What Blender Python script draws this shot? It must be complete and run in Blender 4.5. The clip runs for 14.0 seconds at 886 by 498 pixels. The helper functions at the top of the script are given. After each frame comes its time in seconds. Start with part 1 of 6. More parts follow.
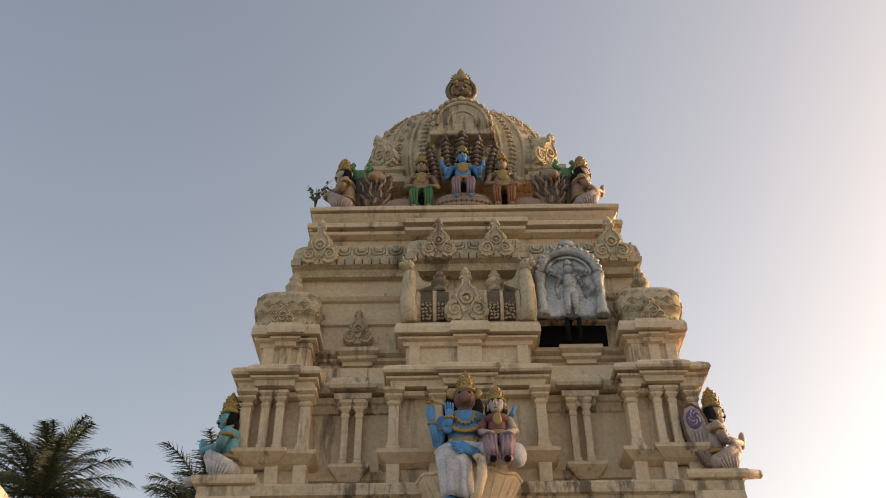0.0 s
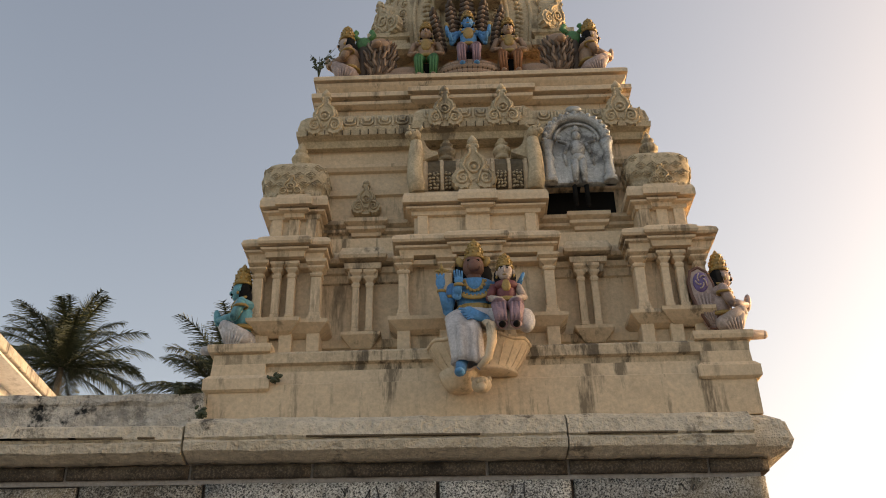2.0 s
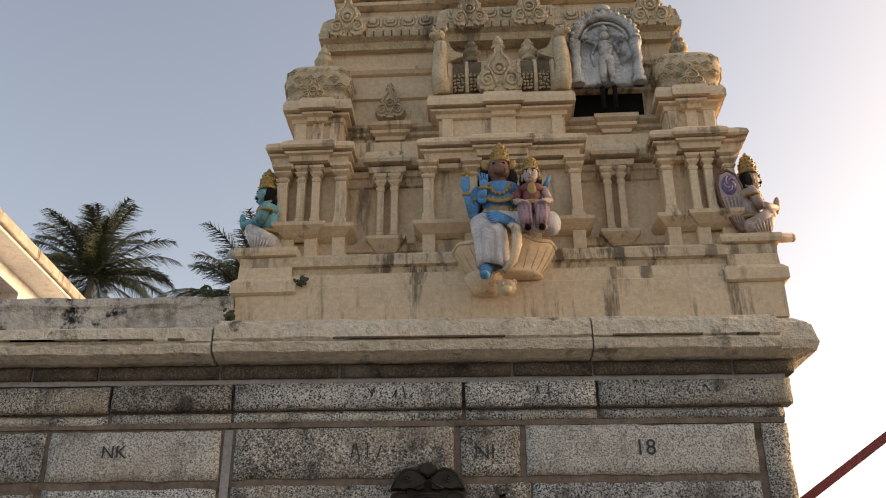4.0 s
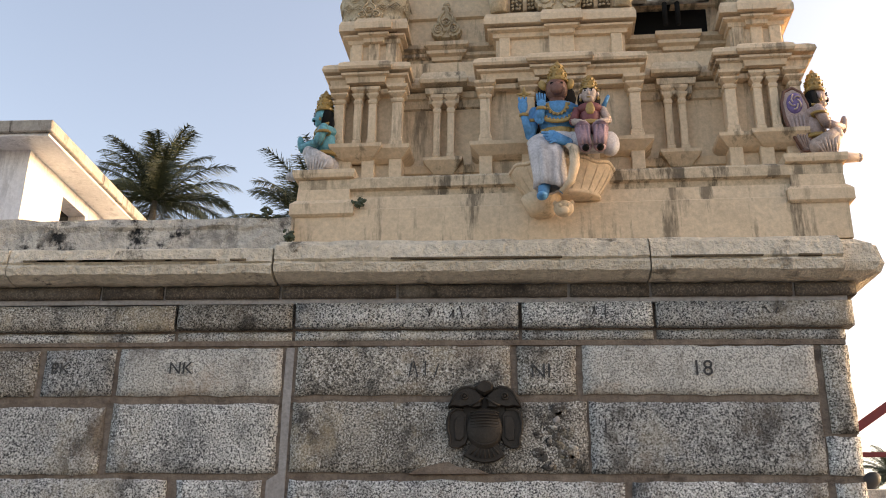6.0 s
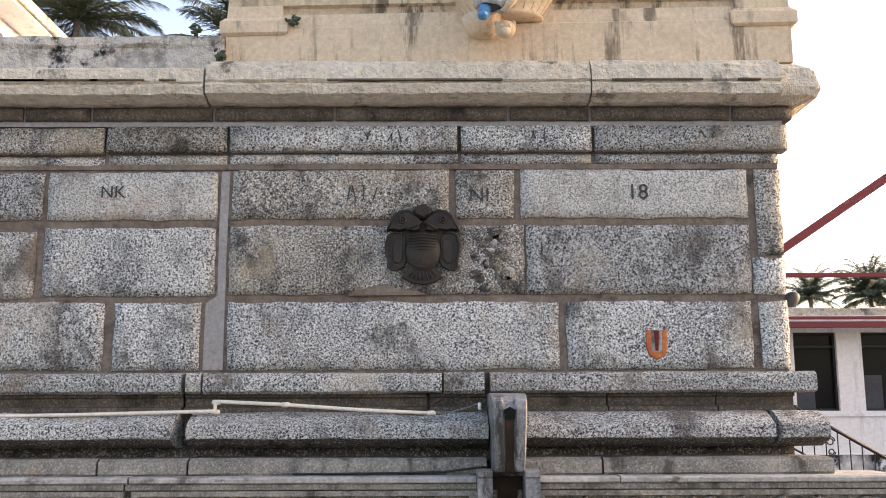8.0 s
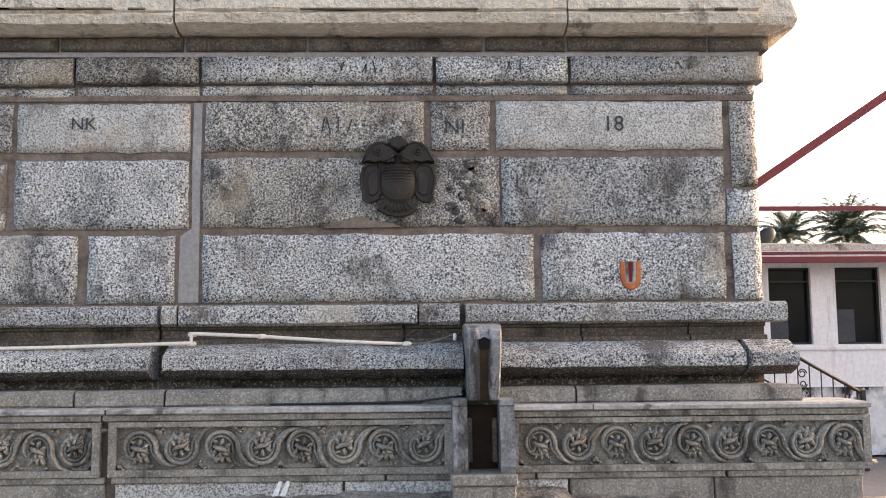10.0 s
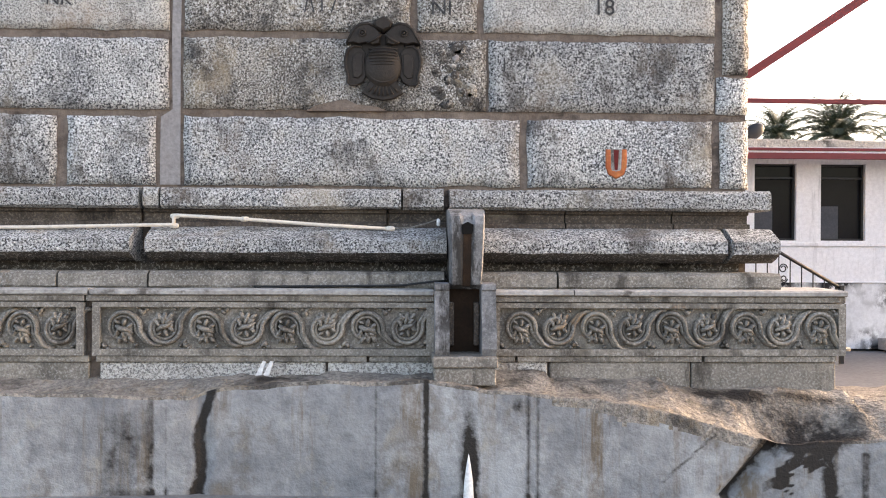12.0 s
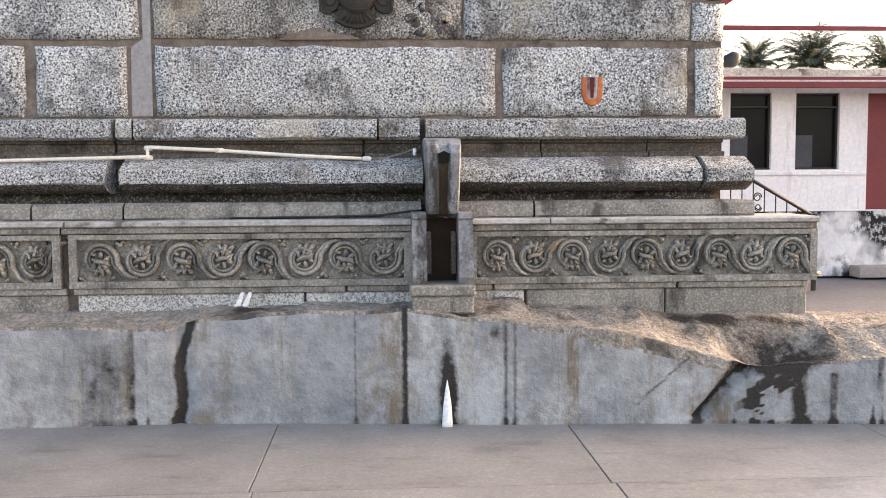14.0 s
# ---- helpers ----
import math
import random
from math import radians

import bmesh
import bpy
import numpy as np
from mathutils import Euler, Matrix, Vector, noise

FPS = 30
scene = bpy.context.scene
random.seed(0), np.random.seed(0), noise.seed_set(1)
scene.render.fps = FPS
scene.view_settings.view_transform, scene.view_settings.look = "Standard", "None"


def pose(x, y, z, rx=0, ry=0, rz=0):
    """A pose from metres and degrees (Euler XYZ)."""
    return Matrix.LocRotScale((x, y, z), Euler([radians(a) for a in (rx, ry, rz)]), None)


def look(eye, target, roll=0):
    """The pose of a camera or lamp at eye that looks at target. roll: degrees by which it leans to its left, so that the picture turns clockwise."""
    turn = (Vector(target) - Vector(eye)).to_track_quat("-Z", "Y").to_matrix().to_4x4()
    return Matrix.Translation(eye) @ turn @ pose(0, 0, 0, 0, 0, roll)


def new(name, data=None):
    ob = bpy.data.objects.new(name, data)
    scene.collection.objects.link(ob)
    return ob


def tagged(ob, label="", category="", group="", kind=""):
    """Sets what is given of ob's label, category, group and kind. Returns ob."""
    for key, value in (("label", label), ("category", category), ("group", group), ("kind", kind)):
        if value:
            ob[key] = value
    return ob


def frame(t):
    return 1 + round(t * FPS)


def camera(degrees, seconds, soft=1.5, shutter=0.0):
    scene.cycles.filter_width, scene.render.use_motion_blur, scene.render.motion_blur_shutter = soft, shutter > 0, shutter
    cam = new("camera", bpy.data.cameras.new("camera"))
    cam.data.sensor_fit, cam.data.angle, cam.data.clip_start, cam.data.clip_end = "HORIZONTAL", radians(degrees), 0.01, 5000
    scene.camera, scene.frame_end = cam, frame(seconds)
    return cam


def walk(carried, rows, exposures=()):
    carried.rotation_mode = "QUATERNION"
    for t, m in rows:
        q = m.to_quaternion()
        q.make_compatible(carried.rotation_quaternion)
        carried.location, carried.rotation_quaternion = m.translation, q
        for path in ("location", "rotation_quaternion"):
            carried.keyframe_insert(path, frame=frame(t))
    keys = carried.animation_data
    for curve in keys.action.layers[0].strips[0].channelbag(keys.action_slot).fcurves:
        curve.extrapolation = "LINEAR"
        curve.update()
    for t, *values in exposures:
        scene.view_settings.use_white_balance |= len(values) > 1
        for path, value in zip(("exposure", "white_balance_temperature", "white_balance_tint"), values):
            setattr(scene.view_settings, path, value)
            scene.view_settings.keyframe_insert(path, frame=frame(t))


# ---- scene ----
cam = camera(50.25, 14.0, soft=1.0)
# seconds, eye x y z, yaw, pitch, roll
ROWS = [
    (0.0, -0.019, -6.283, 1.613, -2.639, 38.002, 0.709),
    (0.5, -0.037, -6.296, 1.615, -3.085, 36.103, 1.188),
    (1.0, -0.030, -6.298, 1.615, -3.013, 34.406, 1.385),
    (1.5, -0.025, -6.272, 1.615, -2.528, 32.672, 1.146),
    (2.0, -0.022, -6.267, 1.613, -1.949, 30.154, 1.366),
    (2.5, -0.025, -6.256, 1.612, -2.038, 28.069, 1.732),
    (5.0, -0.025, -6.208, 1.576, 1.826, 22.716, -0.373),
    (5.5, -0.032, -6.207, 1.568, 2.757, 21.493, -0.673),
    (6.0, -0.028, -6.219, 1.558, 3.538, 20.173, -0.675),
    (6.5, -0.027, -6.216, 1.551, 3.605, 16.787, -0.604),
    (7.0, -0.034, -6.187, 1.561, 2.046, 13.395, -0.352),
    (9.5, 0.003, -6.164, 1.513, -1.180, 7.393, 0.438),
    (10.0, 0.013, -6.161, 1.496, -1.430, 6.110, 0.505),
    (10.5, 0.022, -6.153, 1.477, -1.600, 4.410, 0.610),
    (11.0, 0.026, -6.145, 1.460, -1.781, 2.448, 0.404),
    (11.5, 0.028, -6.138, 1.443, -1.887, 0.911, -0.097),
    (12.0, 0.037, -6.133, 1.430, -2.163, -0.191, -0.288),
    (12.5, 0.044, -6.129, 1.414, -2.644, -1.543, -0.118),
    (13.0, 0.049, -6.125, 1.401, -3.114, -2.996, 0.178),
    (13.5, 0.040, -6.149, 1.393, -3.399, -3.736, 0.278),
    (14.0, 0.041, -6.153, 1.394, -3.512, -4.111, 0.319),
]
EXPO = [(0.0, 1.25, 10000, 17), (1.5, 1.23, 10200, 17), (2.7, 1.22, 10200, 17), (4.8, 1.46, 9200, 19), (6.0, 1.79, 8800, 18.5), (7.2, 2.25, 8300, 19.5), (9.3, 2.33, 7800, 19.5), (11.0, 2.46, 7800, 19.5), (12.5, 2.66, 8000, 19.5), (14.0, 2.69, 8050, 19.5)]
walk(cam, [(t, pose(x, y, z, 0, 0, yaw) @ pose(0, 0, 0, pitch) @ pose(0, 0, 0, 0, roll) @ pose(0, 0, 0, 90)) for t, x, y, z, yaw, pitch, roll in ROWS], EXPO)

# ---- sky and sun ----
SUN_EL, SUN_AZ = 14.0, 76.0   # the low sun stands to the right, veiled by haze
world = bpy.data.worlds.new("sky")
scene.world = world
world.use_nodes = True
wn = world.node_tree.nodes
sky = wn.new("ShaderNodeTexSky")
sky.sky_type, sky.sun_disc = "NISHITA", False
sky.sun_elevation, sky.sun_rotation = radians(SUN_EL), radians(SUN_AZ)
sky.altitude, sky.air_density, sky.dust_density, sky.ozone_density = 100, 0.85, 3.4, 1.2
world.node_tree.links.new(sky.outputs[0], wn["Background"].inputs[0])
wn["Background"].inputs[1].default_value = 0.15
sun_data = bpy.data.lights.new("sun", "SUN")
sun_data.energy, sun_data.angle, sun_data.color = 0.32, radians(25), (1.0, 0.91, 0.82)
sun = new("sun", sun_data)
sun.matrix_world = look((0, 0, 30), (0 - math.sin(radians(SUN_AZ)), 0 - math.cos(radians(SUN_AZ)), 30 - math.tan(radians(SUN_EL))))


# ---- materials ----
def surface(name, c1, c2, scale=2.0, rough=0.85, bump=0.3, grain=40.0, dirt=None, dirt_amt=0.0, streak=(7, 7, 1.0), speck=0.0, vary=0.0, metal=0.0, dist=0.01, speck_scale=70.0, speck_dark=(0.05, 0.05, 0.055), speck_light=(0.74, 0.74, 0.72), attr=None, g=0.25, dirt_at=0.53, blotch=None):
    """A weathered surface: broad tone, grain, specks, dirt streaks and relief, at world scale."""
    m = bpy.data.materials.new(name)
    m.use_nodes = True
    nt = m.node_tree
    N, L = nt.nodes, nt.links
    b = N["Principled BSDF"]
    b.inputs["Roughness"].default_value, b.inputs["Metallic"].default_value = rough, metal
    b.inputs["Specular IOR Level"].default_value = 0.5 if rough < 0.6 else 0.25
    geo = N.new("ShaderNodeNewGeometry")
    info = N.new("ShaderNodeObjectInfo")
    off = N.new("ShaderNodeVectorMath")
    off.operation = "MULTIPLY_ADD"
    off.inputs[1].default_value = (1, 1, 1)
    L.new(geo.outputs["Position"], off.inputs[0])
    if vary:
        sc = N.new("ShaderNodeVectorMath")
        sc.operation = "SCALE"
        sc.inputs[0].default_value = (13, 7, 5)
        L.new(info.outputs["Random"], sc.inputs["Scale"])
        L.new(sc.outputs[0], off.inputs[2])

    def tex(s, detail=4.0, rgh=0.6, stretch=None):
        n = N.new("ShaderNodeTexNoise")
        n.inputs["Scale"].default_value, n.inputs["Detail"].default_value, n.inputs["Roughness"].default_value = s, detail, rgh
        if stretch:
            mp = N.new("ShaderNodeMapping")
            mp.inputs["Scale"].default_value = stretch
            L.new(off.outputs[0], mp.inputs[0])
            L.new(mp.outputs[0], n.inputs["Vector"])
        else:
            L.new(off.outputs[0], n.inputs["Vector"])
        return n.outputs["Fac"]

    def ramp(fac, a, z):
        r = N.new("ShaderNodeMapRange")
        r.inputs["From Min"].default_value, r.inputs["From Max"].default_value = a, z
        L.new(fac, r.inputs[0])
        return r.outputs[0]

    def mix(fac, a, c, kind="MIX"):
        x = N.new("ShaderNodeMix")
        x.data_type, x.blend_type = "RGBA", kind
        if isinstance(fac, float):
            x.inputs[0].default_value = fac
        else:
            L.new(fac, x.inputs[0])
        for sock, v in ((x.inputs[6], a), (x.inputs[7], c)):
            if isinstance(v, tuple):
                sock.default_value = (*v, 1)
            else:
                L.new(v, sock)
        return x.outputs[2]

    col = mix(ramp(tex(scale), 0.3, 0.7), c1, c2)
    fine = tex(grain, 3.0, 0.7)
    col = mix(ramp(fine, 0.25, 0.75), mix(1 - g, (0, 0, 0), col), mix(0.25, col, col, "ADD"))
    if speck:
        sp = tex(speck_scale, 2.0, 0.75)
        f1 = N.new("ShaderNodeMath")
        f1.operation = "MULTIPLY"
        f1.inputs[1].default_value = speck
        L.new(ramp(sp, 0.5, 0.4), f1.inputs[0])
        col = mix(f1.outputs[0], col, speck_dark)
        f2 = N.new("ShaderNodeMath")
        f2.operation = "MULTIPLY"
        f2.inputs[1].default_value = speck * 0.8
        L.new(ramp(sp, 0.54, 0.64), f2.inputs[0])
        col = mix(f2.outputs[0], col, speck_light)
    if dirt:
        d1 = ramp(tex(1.0, 6.0, 0.7, streak), dirt_at, dirt_at + 0.10)
        d2 = ramp(tex(1.3, 3.0), 0.38, 0.55)
        mm = N.new("ShaderNodeMath")
        mm.operation = "MULTIPLY"
        L.new(d1, mm.inputs[0])
        L.new(d2, mm.inputs[1])
        m3 = N.new("ShaderNodeMath")
        m3.operation = "MULTIPLY"
        m3.inputs[1].default_value = dirt_amt
        L.new(mm.outputs[0], m3.inputs[0])
        col = mix(m3.outputs[0], col, dirt)
    if blotch:
        # broad stains with ragged edges: (colour, share, size, threshold) each
        for bc, ba, bs, bt in blotch:
            bm_ = N.new("ShaderNodeMath")
            bm_.operation = "MULTIPLY"
            bm_.inputs[1].default_value = ba
            L.new(ramp(tex(1.0, 7.0, 0.72, (bs, bs * 1.7, bs * 0.8)), bt, bt + 0.13), bm_.inputs[0])
            col = mix(bm_.outputs[0], col, bc)
    if attr:
        at = N.new("ShaderNodeAttribute")
        at.attribute_name = attr
        ad = N.new("ShaderNodeMath")
        ad.operation = "MULTIPLY_ADD"
        ad.inputs[1].default_value = 0.6
        L.new(ramp(tex(22.0, 4.0, 0.7), 0.3, 0.7), ad.inputs[0])
        ad.inputs[2].default_value = 0.65
        am = N.new("ShaderNodeMath")
        am.operation, am.use_clamp = "MULTIPLY", True
        L.new(at.outputs["Fac"], am.inputs[0])
        L.new(ad.outputs[0], am.inputs[1])
        col = mix(ramp(am.outputs[0], 0.22, 0.55), col, (0.030, 0.025, 0.021))
    if vary:
        hs = N.new("ShaderNodeHueSaturation")
        vr = N.new("ShaderNodeMapRange")
        vr.inputs["To Min"].default_value, vr.inputs["To Max"].default_value = 1 - vary, 1 + vary
        L.new(info.outputs["Random"], vr.inputs[0])
        L.new(vr.outputs[0], hs.inputs["Value"])
        L.new(col, hs.inputs["Color"])
        col = hs.outputs[0]
    L.new(col, b.inputs["Base Color"])
    if bump:
        bp = N.new("ShaderNodeBump")
        bp.inputs["Strength"].default_value, bp.inputs["Distance"].default_value = bump, dist
        L.new(fine, bp.inputs["Height"])
        L.new(bp.outputs[0], b.inputs["Normal"])
    return m


M_CREAM = surface("cream_paint", (0.60, 0.455, 0.315), (0.67, 0.52, 0.37), 1.5, 0.8, 0.25, 30, (0.085, 0.065, 0.045), 0.75, g=0.12, blotch=[((0.46, 0.34, 0.225), 0.4, 2.2, 0.54)])
M_CREAM_GRIMY = surface("grimy_cream_paint", (0.55, 0.43, 0.305), (0.64, 0.505, 0.36), 2.5, 0.85, 0.3, 30, (0.06, 0.047, 0.036), 0.8, (9, 9, 1.6), dirt_at=0.49)
M_CREAM_ORN = surface("worn_cream_stucco", (0.46, 0.365, 0.25), (0.63, 0.51, 0.355), 7, 0.85, 0.5, 45, (0.10, 0.075, 0.055), 0.7, g=0.3)
M_CREAM_STONE = surface("painted_rough_stone", (0.57, 0.495, 0.395), (0.70, 0.62, 0.51), 2.0, 0.9, 1.0, 20, (0.06, 0.05, 0.04), 0.85, (6, 6, 4), dist=0.05, dirt_at=0.55)
M_LIME = surface("flaking_limewash", (0.50, 0.46, 0.41), (0.62, 0.57, 0.50), 3.0, 0.9, 0.9, 22, (0.02, 0.02, 0.02), 1.0, (6, 6, 5), dist=0.05, dirt_at=0.49)
# near-black stone: mould, and the shade painted under the plinth torus
M_SHADE_MOULD_STONE = surface("shade_mould_stone", (0.035, 0.03, 0.026), (0.10, 0.085, 0.07), 5, 0.9, 0.6, 45, (0.008, 0.008, 0.007), 0.9, (4, 4, 4), 0.4, 0.1, dist=0.016)
M_BROWN_STONE = surface("brown_stain_shade_granite", (0.062, 0.049, 0.038), (0.155, 0.122, 0.096), 4, 0.85, 0.6, 46, (0.025, 0.021, 0.018), 0.9, (4, 4, 3), 0.5, 0.14, dist=0.016, speck_light=(0.32, 0.285, 0.24), blotch=[((0.30, 0.26, 0.21), 0.5, 2.4, 0.55)])
M_BROWN_STUCCO = surface("dark_brown_stucco", (0.09, 0.068, 0.046), (0.20, 0.155, 0.105), 8, 0.9, 0.5, 50)
M_GRANITE = surface("grey_granite", (0.31, 0.315, 0.315), (0.53, 0.52, 0.49), 2.4, 0.8, 0.9, 52, (0.065, 0.056, 0.048), 0.8, (2.6, 2.6, 1.6), 0.95, 0.20, dist=0.018, speck_scale=82.0, speck_dark=(0.018, 0.019, 0.022), speck_light=(0.80, 0.80, 0.78), blotch=[((0.50, 0.43, 0.33), 0.55, 1.1, 0.53), ((0.22, 0.165, 0.12), 0.6, 1.9, 0.54), ((0.042, 0.042, 0.042), 0.72, 2.7, 0.545)])
M_GRANITE_DARK = surface("stained_granite", (0.21, 0.19, 0.165), (0.43, 0.395, 0.345), 3.0, 0.85, 0.9, 50, (0.03, 0.027, 0.024), 0.85, (2.6, 2.6, 1.4), 0.9, 0.16, dist=0.018, speck_scale=82.0, speck_dark=(0.018, 0.018, 0.018), blotch=[((0.46, 0.37, 0.25), 0.6, 1.6, 0.55), ((0.20, 0.15, 0.11), 0.5, 2.2, 0.54), ((0.028, 0.028, 0.028), 0.85, 2.3, 0.53)])
M_GRANITE_PALE = surface("pale_granite", (0.42, 0.405, 0.375), (0.58, 0.555, 0.505), 2.0, 0.8, 0.8, 52, (0.13, 0.10, 0.08), 0.6, (2.5, 2.5, 1.2), 0.7, 0.1, dist=0.016, speck_scale=82.0, blotch=[((0.42, 0.315, 0.235), 0.6, 2.0, 0.53), ((0.10, 0.095, 0.09), 0.5, 2.4, 0.58)])
M_MORTAR = surface("cement_mortar", (0.13, 0.098, 0.078), (0.24, 0.19, 0.155), 5.0, 0.95, 0.8, 30, (0.05, 0.04, 0.034), 0.8, (4, 4, 6), dist=0.02)
M_MORTAR_GREY = surface("grey_cement", (0.27, 0.25, 0.24), (0.34, 0.32, 0.31), 3.0, 0.95, 0.4, 35)
M_FRIEZE = surface("carved_grey_stone", (0.155, 0.14, 0.118), (0.32, 0.288, 0.245), 4.0, 0.8, 0.5, 55, (0.04, 0.034, 0.028), 0.8, (5, 5, 1.2), 0.3, 0.08, dirt_at=0.52, blotch=[((0.42, 0.37, 0.30), 0.55, 2.2, 0.54), ((0.42, 0.22, 0.075), 0.7, 1.5, 0.625)])
M_ROCK = surface("smooth_bedrock", (0.165, 0.168, 0.172), (0.33, 0.328, 0.320), 3.2, 0.7, 0.6, 18, (0.15, 0.105, 0.062), 0.85, (5, 5, 0.3), 0.0, attr="wet", g=0.16, dist=0.025, dirt_at=0.50, blotch=[((0.46, 0.46, 0.45), 0.7, 1.9, 0.50), ((0.13, 0.10, 0.07), 0.7, 2.6, 0.55), ((0.40, 0.36, 0.29), 0.5, 5.0, 0.57)])
M_ROCK_TOP = surface("rough_bedrock", (0.20, 0.178, 0.152), (0.37, 0.325, 0.275), 4.5, 0.9, 1.0, 24, (0.045, 0.04, 0.035), 0.8, (2.5, 2.5, 2.5), 0.4, dist=0.04, attr="wet", speck_scale=45.0, speck_dark=(0.07, 0.06, 0.05), speck_light=(0.52, 0.46, 0.38), blotch=[((0.07, 0.058, 0.048), 0.75, 1.7, 0.54), ((0.40, 0.30, 0.19), 0.5, 3.0, 0.56)])
M_TILE = surface("stone_paving", (0.155, 0.152, 0.146), (0.235, 0.228, 0.216), 2.0, 0.5, 0.12, 30, (0.10, 0.095, 0.09), 0.6, (2, 5, 1), 0.1, 0.05, g=0.1)
M_ROAD = surface("grey_yard", (0.13, 0.13, 0.135), (0.17, 0.17, 0.175), 0.6, 0.9, 0.3, 20)
M_WHITE = surface("white_wall_paint", (0.66, 0.66, 0.68), (0.74, 0.74, 0.75), 0.8, 0.8, 0.1, 20, (0.30, 0.30, 0.31), 0.4, g=0.04)
M_MOULD = surface("mouldy_wall_paint", (0.55, 0.56, 0.58), (0.68, 0.69, 0.70), 1.5, 0.9, 0.2, 18, (0.02, 0.02, 0.022), 1.0, (5, 5, 3.5), dirt_at=0.41, g=0.05)
M_MAROON = surface("maroon_paint", (0.13, 0.014, 0.018), (0.17, 0.02, 0.024), 2.0, 0.55, 0.1, 30, g=0.06)
M_EMBLEM = surface("dark_bronze_stone", (0.022, 0.018, 0.015), (0.042, 0.034, 0.028), 6.0, 0.62, 0.4, 60)
M_PIPE = surface("cream_plastic_pipe", (0.60, 0.54, 0.46), (0.66, 0.60, 0.52), 3, 0.5, 0.05, 30, g=0.06)
# near-black that paints the shade of openings; also on the relief panel's props
M_DARK = surface("shade_black", (0.004, 0.004, 0.004), (0.008, 0.007, 0.006), 3, 0.95, 0.0)
M_IRON = surface("black_iron", (0.006, 0.006, 0.007), (0.014, 0.014, 0.014), 8, 0.5, 0.1, 50)
M_SILVER = surface("silver_sheet", (0.40, 0.40, 0.39), (0.56, 0.56, 0.54), 9, 0.5, 0.8, 60, (0.08, 0.075, 0.07), 0.8, (4, 4, 4), metal=0.35)
M_SPOUT = surface("wet_dark_stone", (0.016, 0.009, 0.005), (0.045, 0.024, 0.013), 8, 0.75, 0.4, 50)
M_WEATHERED = surface("weathered_grey_stone", (0.12, 0.12, 0.12), (0.30, 0.30, 0.305), 6, 0.8, 0.5, 40, (0.03, 0.027, 0.024), 0.9, (7, 7, 2), 0.15, 0.05, dirt_at=0.5)
M_TRUNK = surface("palm_bark", (0.14, 0.115, 0.09), (0.22, 0.19, 0.15), 5, 0.9, 0.5, 20)
M_LEAF = surface("palm_leaf", (0.036, 0.046, 0.022), (0.062, 0.078, 0.036), 0.7, 0.5, 0.0, 20)
M_GLASS = surface("dark_window_glass", (0.008, 0.009, 0.011), (0.016, 0.017, 0.019), 1, 0.08, 0.0, g=0.0)
M_GLASS.node_tree.nodes["Principled BSDF"].inputs["Specular IOR Level"].default_value = 0.1
M_WHITE_LEAF = surface("white_marker_paint", (0.70, 0.70, 0.70), (0.78, 0.78, 0.76), 6, 0.7, 0.1, 40)
M_ORANGE = surface("orange_mark_paint", (0.36, 0.085, 0.035), (0.50, 0.17, 0.06), 22, 0.8, 0.1, 50)
M_RED = surface("red_mark_paint", (0.10, 0.012, 0.012), (0.14, 0.02, 0.018), 12, 0.8, 0.1, 50)
M_CHALK = surface("black_marking", (0.03, 0.03, 0.033), (0.10, 0.10, 0.10), 40, 0.9, 0.0)


def paint(name, c, rough=0.55):
    d = tuple(v * 0.78 for v in c)
    return surface(name, d, c, 9, rough, 0.15, 60, (0.06, 0.05, 0.045), 0.35)


P_BLUE = paint("blue_statue_paint", (0.07, 0.31, 0.60))
P_TEAL = paint("teal_statue_paint", (0.11, 0.39, 0.46))
P_WHITE = paint("white_statue_paint", (0.62, 0.58, 0.58))
P_GOLD = paint("gold_statue_paint", (0.42, 0.265, 0.085), 0.4)
P_SKIN = paint("tan_statue_paint", (0.40, 0.255, 0.175))
P_PALE = paint("pale_statue_paint", (0.52, 0.40, 0.345))
P_BLACK = paint("black_statue_paint", (0.006, 0.0055, 0.0055), 0.85)
P_COPPER = paint("copper_statue_paint", (0.20, 0.12, 0.062), 0.45)
P_DUSKY = paint("dusky_pink_statue_paint", (0.46, 0.34, 0.31))
P_BROWN = paint("brown_statue_paint", (0.20, 0.09, 0.065))
P_MAROON = paint("maroon_statue_paint", (0.22, 0.06, 0.065))
P_MAUVE = paint("mauve_statue_paint", (0.36, 0.22, 0.25))
P_UMBER = paint("umber_statue_paint", (0.115, 0.075, 0.052))
P_GREEN = paint("green_statue_paint", (0.06, 0.22, 0.08))
P_ORANGE = paint("orange_statue_paint", (0.36, 0.14, 0.055))
P_PURPLE = paint("purple_statue_paint", (0.17, 0.12, 0.30))


# ---- mesh helpers ----
def mesh_of(bm, mats, smooth=False):
    me = bpy.data.meshes.new("mesh")
    bmesh.ops.recalc_face_normals(bm, faces=bm.faces)
    bm.to_mesh(me)
    bm.free()
    for m in (mats if isinstance(mats, (list, tuple)) else [mats]):
        me.materials.append(m)
    if smooth:
        for p in me.polygons:
            p.use_smooth = True
    return me


def part(name, bm, mats, parent=None, label="", smooth=False):
    ob = new(name, mesh_of(bm, mats, smooth) if isinstance(bm, bmesh.types.BMesh) else bm)
    ob.parent = parent
    if label:
        ob["label"] = label
    return ob


def empty(name, at=(0, 0, 0)):
    ob = new(name)
    ob.location = at
    return ob


